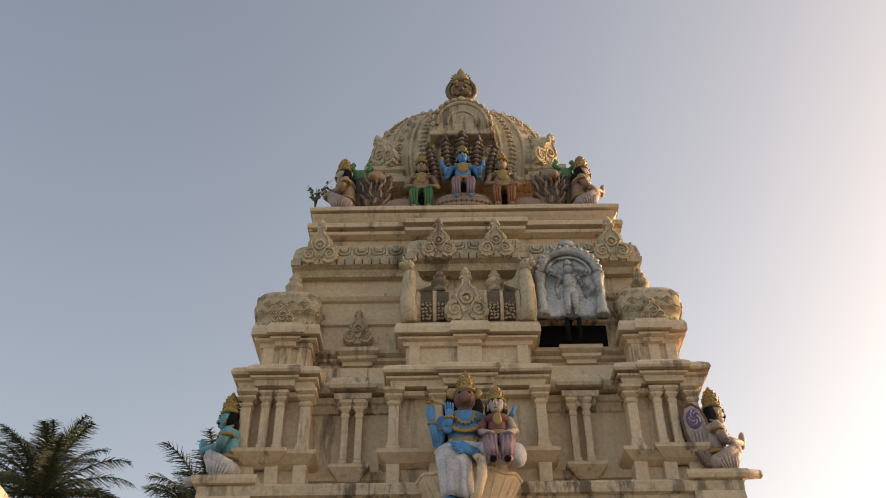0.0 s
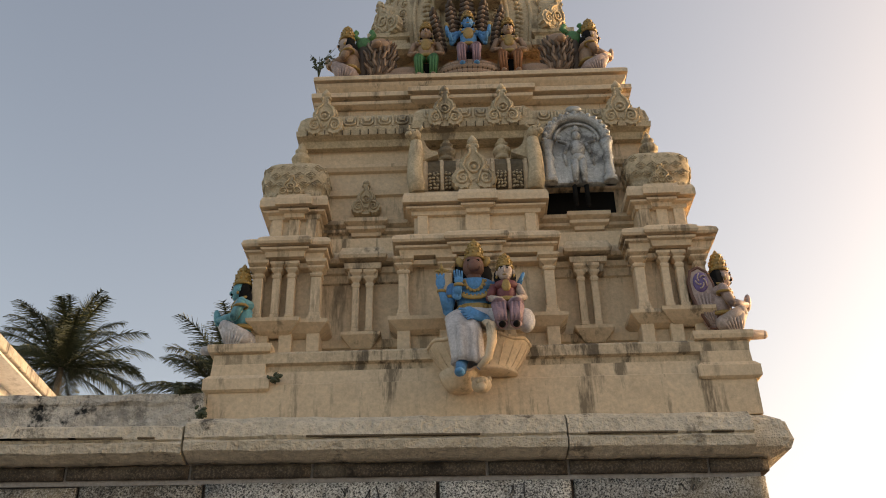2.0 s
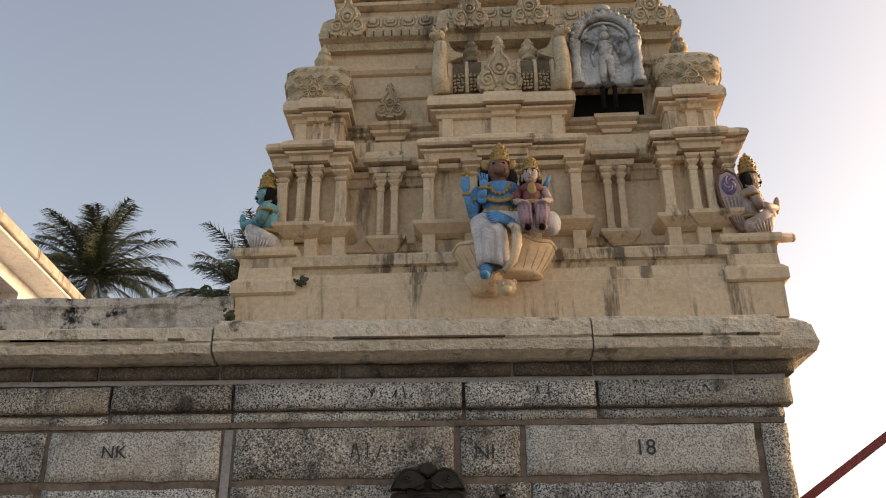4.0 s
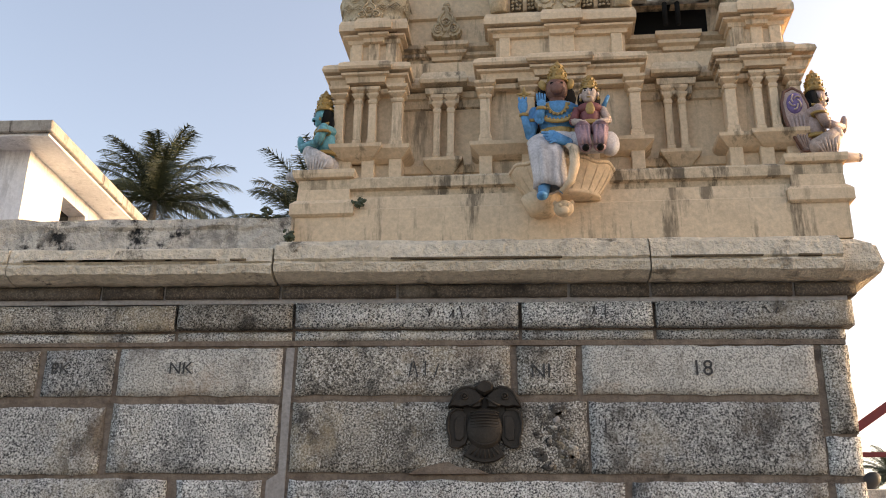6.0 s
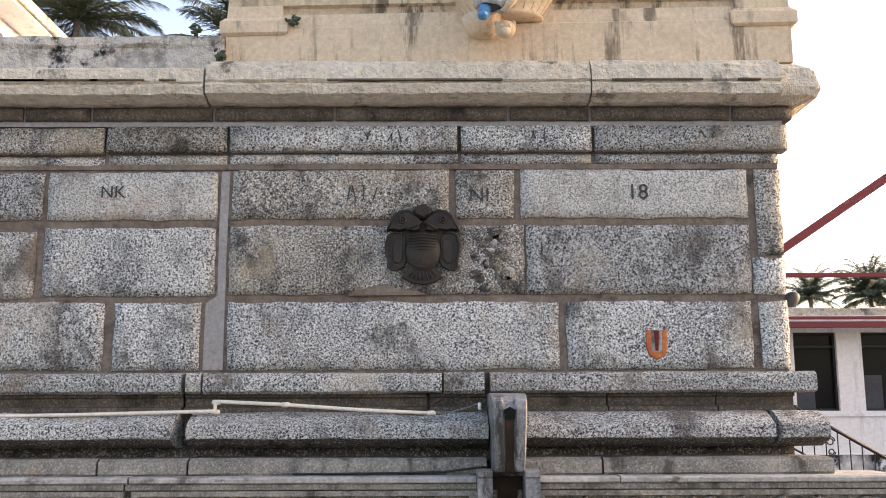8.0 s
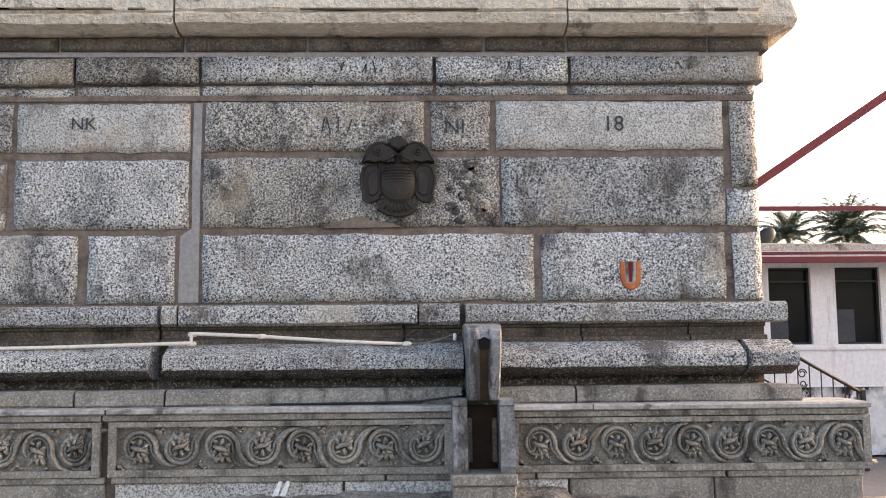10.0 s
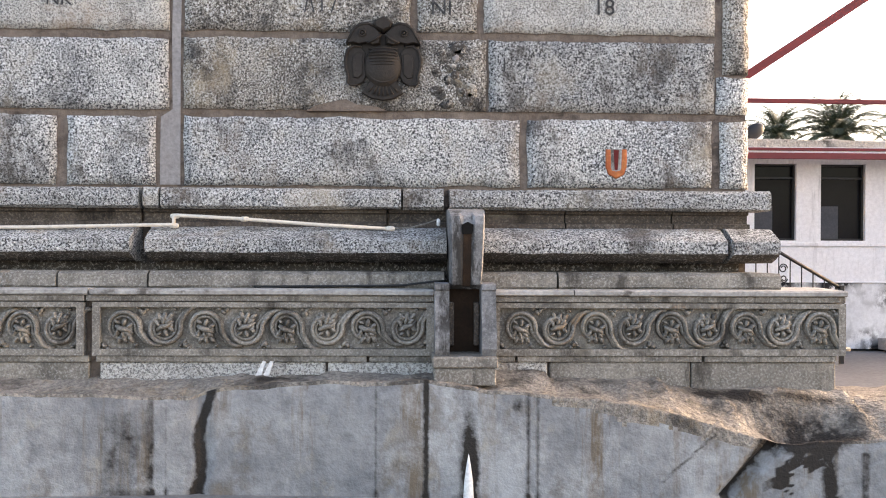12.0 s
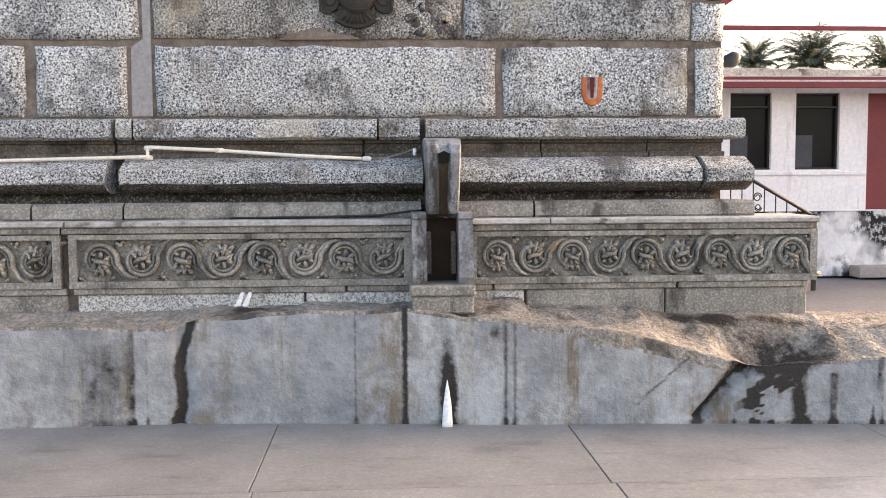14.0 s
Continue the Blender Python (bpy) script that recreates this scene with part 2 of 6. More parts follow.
def box(bm, x0, x1, y0, y1, z0, z1, bevel=0.0, mi=0):
    vs = [bm.verts.new((x, y, z)) for z in (z0, z1) for y in (y0, y1) for x in (x0, x1)]
    fs = [bm.faces.new([vs[i] for i in f]) for f in ((0, 2, 3, 1), (4, 5, 7, 6), (0, 1, 5, 4), (2, 6, 7, 3), (0, 4, 6, 2), (1, 3, 7, 5))]
    for f in fs:
        f.material_index = mi
    if bevel:
        es = list({e for f in fs for e in f.edges})
        bmesh.ops.bevel(bm, geom=es, offset=bevel, segments=1, affect="EDGES")
    return bm


def tier(bm, rect, prof):
    """Mouldings carried round a rectangle: prof holds outward offsets and heights, from below upwards."""
    x0, x1, y0, y1 = rect
    loops = []
    for d, z in prof:
        loops.append([bm.verts.new(p) for p in ((x0 - d, y0 - d, z), (x1 + d, y0 - d, z), (x1 + d, y1 + d, z), (x0 - d, y1 + d, z))])
    for a, b in zip(loops, loops[1:]):
        for i in range(4):
            bm.faces.new((a[i], a[(i + 1) % 4], b[(i + 1) % 4], b[i]))
    bm.faces.new(loops[0][::-1])
    bm.faces.new(loops[-1])
    return bm


def run(bm, x0, x1, prof, jitter=0.0, step=0.35):
    """A moulding that runs along x: prof holds (y, z) round a closed section."""
    n = max(1, int((x1 - x0) / step)) if jitter else 1
    rings = []
    for k in range(n + 1):
        x = x0 + (x1 - x0) * k / n
        rings.append([bm.verts.new((x, y + random.uniform(-jitter, jitter), z + random.uniform(-jitter, jitter))) for y, z in prof])
    m = len(prof)
    for a, b in zip(rings, rings[1:]):
        for i in range(m):
            bm.faces.new((a[i], a[(i + 1) % m], b[(i + 1) % m], b[i]))
    bm.faces.new(rings[0])
    bm.faces.new(rings[-1][::-1])
    return bm


def lathe(bm, prof, at=(0, 0, 0), n=14, sx=1.0, sy=1.0, mi=0):
    rings = []
    for r, z in prof:
        rings.append([bm.verts.new((at[0] + sx * r * math.cos(2 * math.pi * i / n), at[1] + sy * r * math.sin(2 * math.pi * i / n), at[2] + z)) for i in range(n)])
    for a, b in zip(rings, rings[1:]):
        for i in range(n):
            f = bm.faces.new((a[i], a[(i + 1) % n], b[(i + 1) % n], b[i]))
            f.material_index, f.smooth = mi, True
    for ring in (rings[0], rings[-1]):
        f = bm.faces.new(ring)
        f.material_index = mi
    return bm


def blob(bm, c, r, mi=0, rot=(0, 0, 0), u=12, v=8):
    """An ellipsoid."""
    m = pose(*c, *rot) @ Matrix.Diagonal((*r, 1))
    got = bmesh.ops.create_uvsphere(bm, u_segments=u, v_segments=v, radius=1.0, matrix=m)
    for f in {f for vert in got["verts"] for f in vert.link_faces}:
        f.material_index, f.smooth = mi, True
    return bm


def limb(bm, p, q, r0, r1, mi=0, n=10):
    """A tapered limb with round ends."""
    p, q = Vector(p), Vector(q)
    m = Matrix.Translation((p + q) / 2) @ (q - p).to_track_quat("Z", "Y").to_matrix().to_4x4()
    got = bmesh.ops.create_cone(bm, cap_ends=True, segments=n, radius1=r0, radius2=r1, depth=(q - p).length, matrix=m)
    for f in {f for vert in got["verts"] for f in vert.link_faces}:
        f.material_index, f.smooth = mi, True
    blob(bm, p, (r0, r0, r0), mi, u=8, v=6)
    blob(bm, q, (r1, r1, r1), mi, u=8, v=6)
    return bm


def tube(bm, pts, radii, n=6, mi=0):
    """A round tube through points, with a radius at each (or one for all)."""
    pts = [Vector(p) for p in pts]
    if not isinstance(radii, (list, tuple)):
        radii = [radii] * len(pts)
    rings = []
    for k, p in enumerate(pts):
        d = (pts[min(k + 1, len(pts) - 1)] - pts[max(k - 1, 0)]).normalized()
        side = d.cross(Vector((0, 1, 0.013)))
        side = side.normalized() if side.length > 1e-3 else Vector((1, 0, 0))
        up = d.cross(side)
        rings.append([bm.verts.new(p + radii[k] * (math.cos(2 * math.pi * i / n) * side + math.sin(2 * math.pi * i / n) * up)) for i in range(n)])
    for a, b in zip(rings, rings[1:]):
        for i in range(n):
            f = bm.faces.new((a[i], a[(i + 1) % n], b[(i + 1) % n], b[i]))
            f.material_index, f.smooth = mi, True
    bm.faces.new(rings[0])
    bm.faces.new(rings[-1])
    return bm


def plate(bm, outline, y0, y1, mi=0, bevel=0.0):
    """A flat shape in x and z, from y0 (front) to y1 (back), with a chamfered front edge."""
    cx = sum(p[0] for p in outline) / len(outline)
    cz = sum(p[1] for p in outline) / len(outline)
    front = [bm.verts.new((cx + (x - cx) * (1 - bevel), y0, cz + (z - cz) * (1 - bevel))) for x, z in outline]
    mid = [bm.verts.new((x, y0 + (y1 - y0) * (0.35 if bevel else 0.0) + (0 if bevel else 1e-4), z)) for x, z in outline]
    back = [bm.verts.new((x, y1, z)) for x, z in outline]
    n = len(outline)
    fs = [bm.faces.new(front), bm.faces.new(back[::-1])]
    for a, b in ((front, mid), (mid, back)):
        for i in range(n):
            fs.append(bm.faces.new((a[i], b[i], b[(i + 1) % n], a[(i + 1) % n])))
    for f in fs:
        f.material_index = mi
    return bm


def B():
    return bmesh.new()


# ---- ground ----
bm = B()
g = [bm.verts.new(p) for p in ((-900, -900, -0.03), (900, -900, -0.03), (900, 900, -0.03), (-900, 900, -0.03))]
bm.faces.new(g)
tagged(part("ground", bm, M_ROAD), "grey hard yard ground round the temple", "ground", kind="structure")
pavement = tagged(part("pavement", box(B(), -9, 9, -9.5, -0.3, -0.2, -0.012), M_MORTAR), "pale stone paving in front of the temple", "pavement", kind="structure")
slab_x = [-8.9 + 1.66 * k for k in range(-1, 12)]
for r in range(7):
    y1 = -0.72 - 1.22 * r
    for k, x in enumerate([-0.585 + 1.66 * j for j in range(-5, 6)]):
        sx = x + (0.0 if r == 0 else 0.02 * r)
        part("paving_slab", box(B(), sx + 0.0025, sx + 1.6575, y1 - 1.216, y1 + (0.35 if r == 0 else 0), -0.012 - 0.04, 0.0 + random.uniform(-0.001, 0.001), 0.003), M_TILE, pavement)

# ---- bedrock under the plinth ----
ROCK_TOP = [(-9, 0.50), (-2.4, 0.585), (-1.67, 0.573), (-1.2, 0.555), (-0.95, 0.62), (-0.39, 0.655), (0.16, 0.66), (0.76, 0.60), (1.43, 0.53), (1.77, 0.425), (2.13, 0.33), (2.63, 0.36), (3.02, 0.40), (6, 0.42), (9, 0.3)]


def rock_z(x):
    for (a, za), (b, zb) in zip(ROCK_TOP, ROCK_TOP[1:]):
        if a <= x <= b:
            return za + (zb - za) * (x - a) / (b - a)
    return 0.3


def face_y(x):
    """The cut face of the rock swings slightly towards the yard at its far end."""
    return -0.70 - 0.085 * max(0.0, x + 1.0) - 0.012 * math.sin(2.3 * x)


bm = B()
xs = [-7.0 + 0.026 * i for i in range(int(13.2 / 0.026))]
front_rows = [i / 22.0 for i in range(21)] + [0.97, 1.0]
wet = []


def near(v, c, w):
    return math.exp(-((v - c) / w) ** 2)


def stain_at(x, z):
    """Where water has run and soaked the cut face, plus a dark line at its foot: 0 clean, 1 black."""
    n = 0.5 + 0.5 * noise.noise((x * 9, z * 3, 7))
    s = 0.95 * near(x, -1.17 + 0.12 * z + 0.02 * math.sin(13 * z), 0.022 + 0.022 * n)
    s += 0.95 * near(x, -1.58, 0.15) * near(z, 0.24, 0.24) * (0.3 + 1.1 * n * n + 0.3 * noise.noise((x * 30, z * 6, 2))) + 0.5 * near(x, -1.42, 0.02) + 0.3 * near(x, -1.33, 0.015)
    s += 0.85 * near(x, 0.145, 0.018) + 0.5 * near(x, -0.13, 0.012) + 0.35 * near(x, 0.36, 0.10) * (0.4 + z)
    s += 0.9 * near(x, 0.40, 0.045) * near(z, 0.18, 0.22) + 0.55 * near(x, 0.78, 0.014) + 0.5 * near(x, 0.72, 0.02) + 0.6 * near(x, 0.66, 0.035) * near(z, 0.53, 0.05)
    s += 0.95 * near(x, 1.80 + 0.75 * z, 0.02 + 0.10 * z) + 0.5 * near(x, 1.45 + 1.1 * max(0, z - 0.1), 0.02) * (0.1 < z < 0.4)
    blot = noise.noise((x * 11, z * 11, 3)) + 0.6 * noise.noise((x * 27, z * 27, 9))
    s += (0.95 if blot > 0.12 else 0.0) * near(x, 2.22, 0.18) * near(z, 0.12, 0.15) * 1.2
    s += 0.7 * near(x, 2.58, 0.02) * (z < 0.3) + 0.6 * near(x, 2.80 + 0.1 * z, 0.012) + 0.5 * near(x, 2.86, 0.01) + 0.9 * near(x, 3.05, 0.03) * near(z, 0.27, 0.05)
    top = rock_z(x)
    s += 1.0 * near(x, 2.30, 0.20) * near(z, top, 0.05 + 0.05 * n) + 0.8 * near(x, 2.40 - 0.1 * z, 0.05) * near(z, 0.10, 0.20)
    for cx, w in ((-2.6, 0.012), (-2.1, 0.02), (-0.52, 0.02), (-0.46, 0.010), (1.05, 0.008), (1.22, 0.010)):
        s += 0.38 * n * near(x + 0.02 * math.sin(5 * z + cx), cx, w) * (0.3 + z)
    s += 0.5 * near(z, 0.0, 0.025)
    return min(1.0, s)
back = [0.03, 0.07, 0.12, 0.18, 0.25, 0.32, 0.40, 0.5, 0.62, 0.8, 1.0, 1.3, 1.7, 2.2, 2.8, 3.5]
grid = []
for x in xs:
    fy, zt = face_y(x), rock_z(x)
    zt += 0.018 * noise.noise((x * 3.1, 0, 0)) + 0.01 * noise.noise((x * 11, 2, 0))
    col = []
    crack = 0.09 * math.exp(-((x - (2.22 - 0.0)) / 0.10) ** 2)
    for fr in front_rows:
        z = zt * fr
        inset = 0.05 * max(0.0, fr - 0.8) ** 1.0 + 0.012 * noise.noise((x * 1.6, z * 2.0, 5))
        cr = 0.10 * math.exp(-((x - (1.80 + 0.9 * z)) / 0.05) ** 2) if z > 0.02 else 0
        cr += 0.035 * math.exp(-((x + 1.16 - 0.10 * z - 0.03 * math.sin(9 * z)) / 0.035) ** 2)
        col.append(bm.verts.new((x, fy + inset + cr, z - (0.1 if fr == 0 else 0))))
        wet.append(stain_at(x, z))
    for d in back:
        aim = 0.66 if x < 0.9 else (0.62 if x < 1.6 else (0.575 if x < 2.72 else 0.50))
        u = min(1.0, d / 0.50)
        rise = max(0.0, aim - zt) * u * u * (3 - 2 * u)
        bumps = 0.045 * noise.noise((x * 2.2, d * 3.5, 1)) + 0.022 * noise.noise((x * 7, d * 9, 3)) + 0.01 * noise.noise((x * 19, d * 21, 4))
        slope = -0.01 * d if x < 2.72 else -0.12 * max(0.0, d - 0.6)
        if 1.95 < x < 2.9:
            bumps -= 0.10 * math.exp(-((x - 2.35) / 0.25) ** 2) * math.exp(-((d - 0.16) / 0.12) ** 2)
        zz = zt + rise + bumps * min(1, d / 0.1) + slope
        if x < 2.72 and d > 0.5:
            zz = min(zz, 0.66)
        col.append(bm.verts.new((x, fy + 0.02 + d, zz)))
        # soaked patches on the top, plus an even dark line along d = 0.42
        soak = 1.1 * near(x, 2.38, 0.32) * near(d, 0.10, 0.22) + 0.9 * near(x, 1.95 + 0.5 * (0.4 - d), 0.22) * near(d, 0.42, 0.10) + 0.8 * near(x, -0.95 + 1.3 * d, 0.10) * (d < 0.45) + 0.5 * near(d, 0.42, 0.06)
        wet.append(min(1.0, soak * (0.7 + 0.6 * noise.noise((x * 6, d * 9, 2)))))
    grid.append(col)
for a, b in zip(grid, grid[1:]):
    for i in range(len(a) - 1):
        f = bm.faces.new((a[i], b[i], b[i + 1], a[i + 1]))
        mid = (a[i].co + b[i + 1].co) / 2
        broken = 0.0 if mid.x < 0.85 or mid.x > 2.12 else (0.035 + 0.10 * math.sin(math.pi * (mid.x - 0.85) / 1.27) ** 0.7 * (0.55 + 0.45 * noise.noise((mid.x * 4.2, 3, 1))) + 0.03 * noise.noise((mid.x * 15, mid.z * 15, 2)))
        f.material_index = 0 if i < len(front_rows) - 2 and mid.z < rock_z(mid.x) - broken else 1
        f.smooth = True
bm.verts.index_update()
rock = tagged(part("bedrock", bm, [M_ROCK, M_ROCK_TOP]), "smooth grey bedrock outcrop with a rough broken top under the plinth", "rock", kind="structure")

stain = rock.data.attributes.new("wet", "FLOAT", "POINT")
stain.data.foreach_set("value", [max(0.0, w) for w in wet])

# ---- stone wall ----
WX1 = 2.27
wall = tagged(part("wall_south", box(B(), -7.0, WX1 - 0.012, 0.010, 2.6, 0.3, 3.62), M_MORTAR), "grey granite block wall with wide cement joints", "wall", kind="structure")


def stone(x0, x1, z0, z1, mat, y=0.0, depth=0.10, wob=0.010, parent=None, name="stone_block"):
    """One dressed block: wavering edges, chipped arrises and an uneven, slightly pillowed face."""
    bm = B()
    nx, nz = max(4, int((x1 - x0) / 0.055)), max(3, int((z1 - z0) / 0.055))
    seed = x0 * 3.7 + z0 * 9.1

    def edge(u):
        return wob * (0.8 * noise.noise((u * 5.0, seed, 1.0)) + 0.7 * noise.noise((u * 21.0, seed, 4.0)))
    rows = []
    for k in range(nz + 1):
        row = []
        for i in range(nx + 1):
            x, z = x0 + (x1 - x0) * i / nx, z0 + (z1 - z0) * k / nz
            rim = i in (0, nx) or k in (0, nz)
            if i in (0, nx):
                x += edge(z + 7 * (i > 0))
            if k in (0, nz):
                z += edge(x + 11 * (k > 0)) * 1.3
            d = 0.006 * noise.noise((x * 6, z * 6, seed)) + 0.004 * noise.noise((x * 19, z * 19, seed))
            row.append(bm.verts.new((x, y if rim else y - 0.015 + d, z)))
        rows.append(row)
    for a, b in zip(rows, rows[1:]):
        for i in range(nx):
            bm.faces.new((a[i], a[i + 1], b[i + 1], b[i])).smooth = True
    ring = rows[0] + [r[-1] for r in rows[1:-1]] + rows[-1][::-1] + [r[0] for r in rows[1:-1]][::-1]
    back = [bm.verts.new((v.co.x, y + depth, v.co.z)) for v in ring]
    n = len(ring)
    for i in range(n):
        bm.faces.new((ring[i], back[i], back[(i + 1) % n], ring[(i + 1) % n]))
    return part(name, bm, mat, parent or wall)


G, GD, GP = M_GRANITE, M_GRANITE_DARK, M_GRANITE_PALE
COURSES = [
    (1.815, 2.255, [(-6.9, -5.2, G), (-5.15, -3.6, G), (-3.55, -2.21, G), (-2.14, -1.58, G), (-1.40, 0.765, G), (0.815, 2.03, G), (2.085, WX1, G)]),
    (2.305, 2.765, [(-6.9, -4.9, G), (-4.85, -2.68, G), (-2.63, -1.50, G), (-1.405, 0.545, GD), (0.56, 2.045, G)]),
    (2.815, 3.145, [(-6.9, -5.0, G), (-4.95, -3.75, G), (-3.7, -3.20, GD), (-3.15, -2.66, G), (-2.625, -1.50, GP), (-1.40, 0.05, GD), (0.095, 0.485, GD), (0.53, 2.05, GP)]),
]
for z0, z1, row in COURSES:
    for x0, x1, m in row:
        dz = 0.010 * (x0 + 1.4) if x0 < -1.45 and z0 > 2.2 else 0.0
        stone(x0, x1, z0 + dz * 0.6, z1 + dz, m)
stone(2.10, WX1, 2.56, 3.145, GD)
stone(2.06, WX1, 2.305, 2.545, G)
# the wide plastered joint beside the older work
bm = B()
plate(bm, [(-1.555, 1.815), (-1.425, 1.815), (-1.425, 2.6), (-1.42, 3.14), (-1.475, 3.14), (-1.48, 2.75), (-1.475, 2.3), (-1.55, 2.25)], 0.004, 0.06)
part("joint_plaster", bm, M_MORTAR_GREY, wall, "grey cement filling a wide upright joint")
bm = B()
plate(bm, [(-0.62, 2.295), (-0.10, 2.30), (-0.16, 2.325), (-0.30, 2.34), (-0.36, 2.375), (-0.44, 2.36), (-0.56, 2.33)], -0.022, 0.02)
part("cement_patch", bm, M_MORTAR, wall, "brown cement patch below the emblem")
# broken repair beside the emblem
bm = B()
for k in range(34):
    a, r = random.uniform(0, 6.28), random.uniform(0, 1) ** 0.6
    x, z = 0.33 + 0.13 * r * math.cos(a), 2.53 + 0.19 * r * math.sin(a)
    big = k < 16
    s = random.uniform(0.045, 0.08) if big else random.uniform(0.012, 0.034)
    blob(bm, (x, -0.010 if big else -0.018, z), (s, 0.012 if big else 0.008, s * random.uniform(0.4, 1.0)), random.choice((0, 0, 2)) if big else random.choice((2, 2, 2, 1, 3)), (0, random.uniform(-60, 60), 0), 7, 5)
part("broken_plaster", bm, [M_GRANITE_DARK, M_MORTAR_GREY, M_SHADE_MOULD_STONE, M_LIME], wall, "ragged dark remains of broken plaster on the stone")

# string courses and the dark course below the cornice
STRING_X = [-7.0, -5.2, -3.9, -2.25, -1.43, 0.12, 1.02, 2.29]
for x0, x1 in zip(STRING_X, STRING_X[1:]):
    dz = 0.006 * (x0 + 1.4) if x0 < -1.45 else 0.0
    stone(x0 + 0.012, x1 - 0.012 if x1 < 2.2 else 2.27, 3.185 + dz, 3.255 + dz, G, 0.0, wob=0.004, name="string_course")
    stone(x0 + 0.012, x1 - 0.012 if x1 < 2.2 else 2.325, 3.27 + dz, 3.44 + dz * 0.8, GD if x0 < -1.5 else G, -0.045, 0.12, 0.005, name="string_course")
CORN_X = [-7.0, -5.6, -4.0, -2.8, -2.35, -1.53, -0.72, 0.45, 1.0, 1.95, 2.36]
for x0, x1 in zip(CORN_X, CORN_X[1:]):
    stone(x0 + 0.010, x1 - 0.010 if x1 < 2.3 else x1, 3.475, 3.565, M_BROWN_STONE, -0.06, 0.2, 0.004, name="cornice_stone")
part("mortar_bed", box(B(), -7.0, 2.30, -0.038, 0.1, 3.44, 3.60), M_MORTAR_GREY, wall)
part("mortar_bed", box(B(), -7.0, 2.262, -0.004, 0.05, 3.15, 3.186), M_MORTAR, wall)

# ---- painted cornice ----
cornice = tagged(empty("cornice", (0, 0, 3.6)), "cream-painted heavy stone cornice with rough worn face", "cornice", kind="structure")
cornice.location = (0, 0, 0)
CP = [(0.3, 3.575), (-0.13, 3.575), (-0.235, 3.605), (-0.255, 3.66), (-0.225, 3.685), (-0.245, 3.70), (-0.225, 3.80), (-0.16, 3.855), (-0.02, 3.875), (0.3, 3.875)]
CPL = [(0.3, 3.57), (-0.13, 3.57), (-0.235, 3.60), (-0.25, 3.65), (-0.225, 3.675), (-0.24, 3.69), (-0.225, 3.775), (-0.20, 3.795), (0.3, 3.80)]
for x0, x1, pr in ((-7.0, -4.5, CPL), (-4.49, -3.42, CPL), (-3.41, -1.565, CPL), (-1.55, 0.98, CP), (0.99, 2.24, CP)):
    part("cornice_stone", run(B(), x0, x1, pr, 0.006, 0.12), M_CREAM_STONE, cornice)
bm = B()
tier(bm, (2.2, 2.28, 0.05, 2.5), [(0.13, 3.575), (0.225, 3.605), (0.25, 3.66), (0.24, 3.70), (0.22, 3.80), (0.15, 3.855), (0.02, 3.875)])
bmesh.ops.bevel(bm, geom=[e for e in bm.edges if abs(e.verts[0].co.z - e.verts[1].co.z) > 0.01], offset=0.04, segments=2, affect="EDGES")
part("cornice_stone", bm, M_CREAM_STONE, cornice)
# thin dark brown strips stand in for the cut grooves
bm = B()
for x0, x1 in ((-3.3, -2.6), (-2.3, -1.95), (-0.75, 0.35), (0.35, 0.4), (1.12, 1.72), (1.95, 2.1), (-3.2, -3.0), (-2.9, -2.25), (-1.85, -1.74)):
    box(bm, x0, x1, -0.254, -0.2, 3.689, 3.699)
part("cut_groove", bm, M_BROWN_STUCCO, cornice, "dark groove cut along the cornice")
# rough parapet of the side wing
parapet = tagged(part("parapet", run(B(), -7.0, -1.50, [(1.2, 3.78), (-0.02, 3.78), (-0.035, 3.86), (-0.02, 4.0), (-0.04, 4.03), (-0.03, 4.085), (1.2, 4.085)], 0.012, 0.15), M_LIME), "flaking limewashed parapet with black mould", "parapet", kind="structure")
tagged(part("roof", box(B(), -7.0, -1.4, 0.2, 2.6, 3.6, 3.95), M_MORTAR_GREY), "flat cement roof of the side wing", "roof", kind="structure")

# ---- plinth mouldings ----
plinth = tagged(empty("plinth"), "moulded granite temple plinth with torus and carved frieze", "plinth", kind="structure")
part("core", box(B(), -7.0, 2.2, 0.03, 2.5, 0.3, 1.80), M_MORTAR, plinth)
part("core", box(B(), -7.0, 2.6, -0.36, 2.5, 0.3, 1.12), M_MORTAR, plinth)
COP = [(0.1, 1.66), (-0.11, 1.66), (-0.15, 1.675), (-0.155, 1.735), (-0.145, 1.775), (-0.12, 1.79), (0.1, 1.80)]
for x0, x1 in ((-7, -4.3), (-4.28, -1.645), (-1.625, -1.52), (-1.515, 0.00), (0.005, 0.27), (0.30, 2.375)):
    part("coping_stone", run(B(), x0 + 0.004, x1 - 0.004, COP, 0.004, 0.2), M_GRANITE, plinth)
# neck courses coloured darker: brown stain plus painted shade under the coping
REC = [(0.1, 1.545), (-0.09, 1.545), (-0.09, 1.575), (-0.035, 1.582), (-0.035, 1.632), (-0.06, 1.64), (-0.06, 1.66), (0.1, 1.66)]
for x0, x1 in ((-7, -4.0), (-3.98, -1.66), (-1.64, -0.1), (-0.08, 1.05), (1.06, 1.75), (1.76, 2.255)):
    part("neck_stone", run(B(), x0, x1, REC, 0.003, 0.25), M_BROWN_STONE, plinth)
KUM = [(0.0, 1.325), (-0.15, 1.325), (-0.225, 1.35), (-0.295, 1.385), (-0.30, 1.395), (-0.30, 1.46), (-0.29, 1.47), (-0.17, 1.53), (-0.12, 1.545), (0.0, 1.545)]
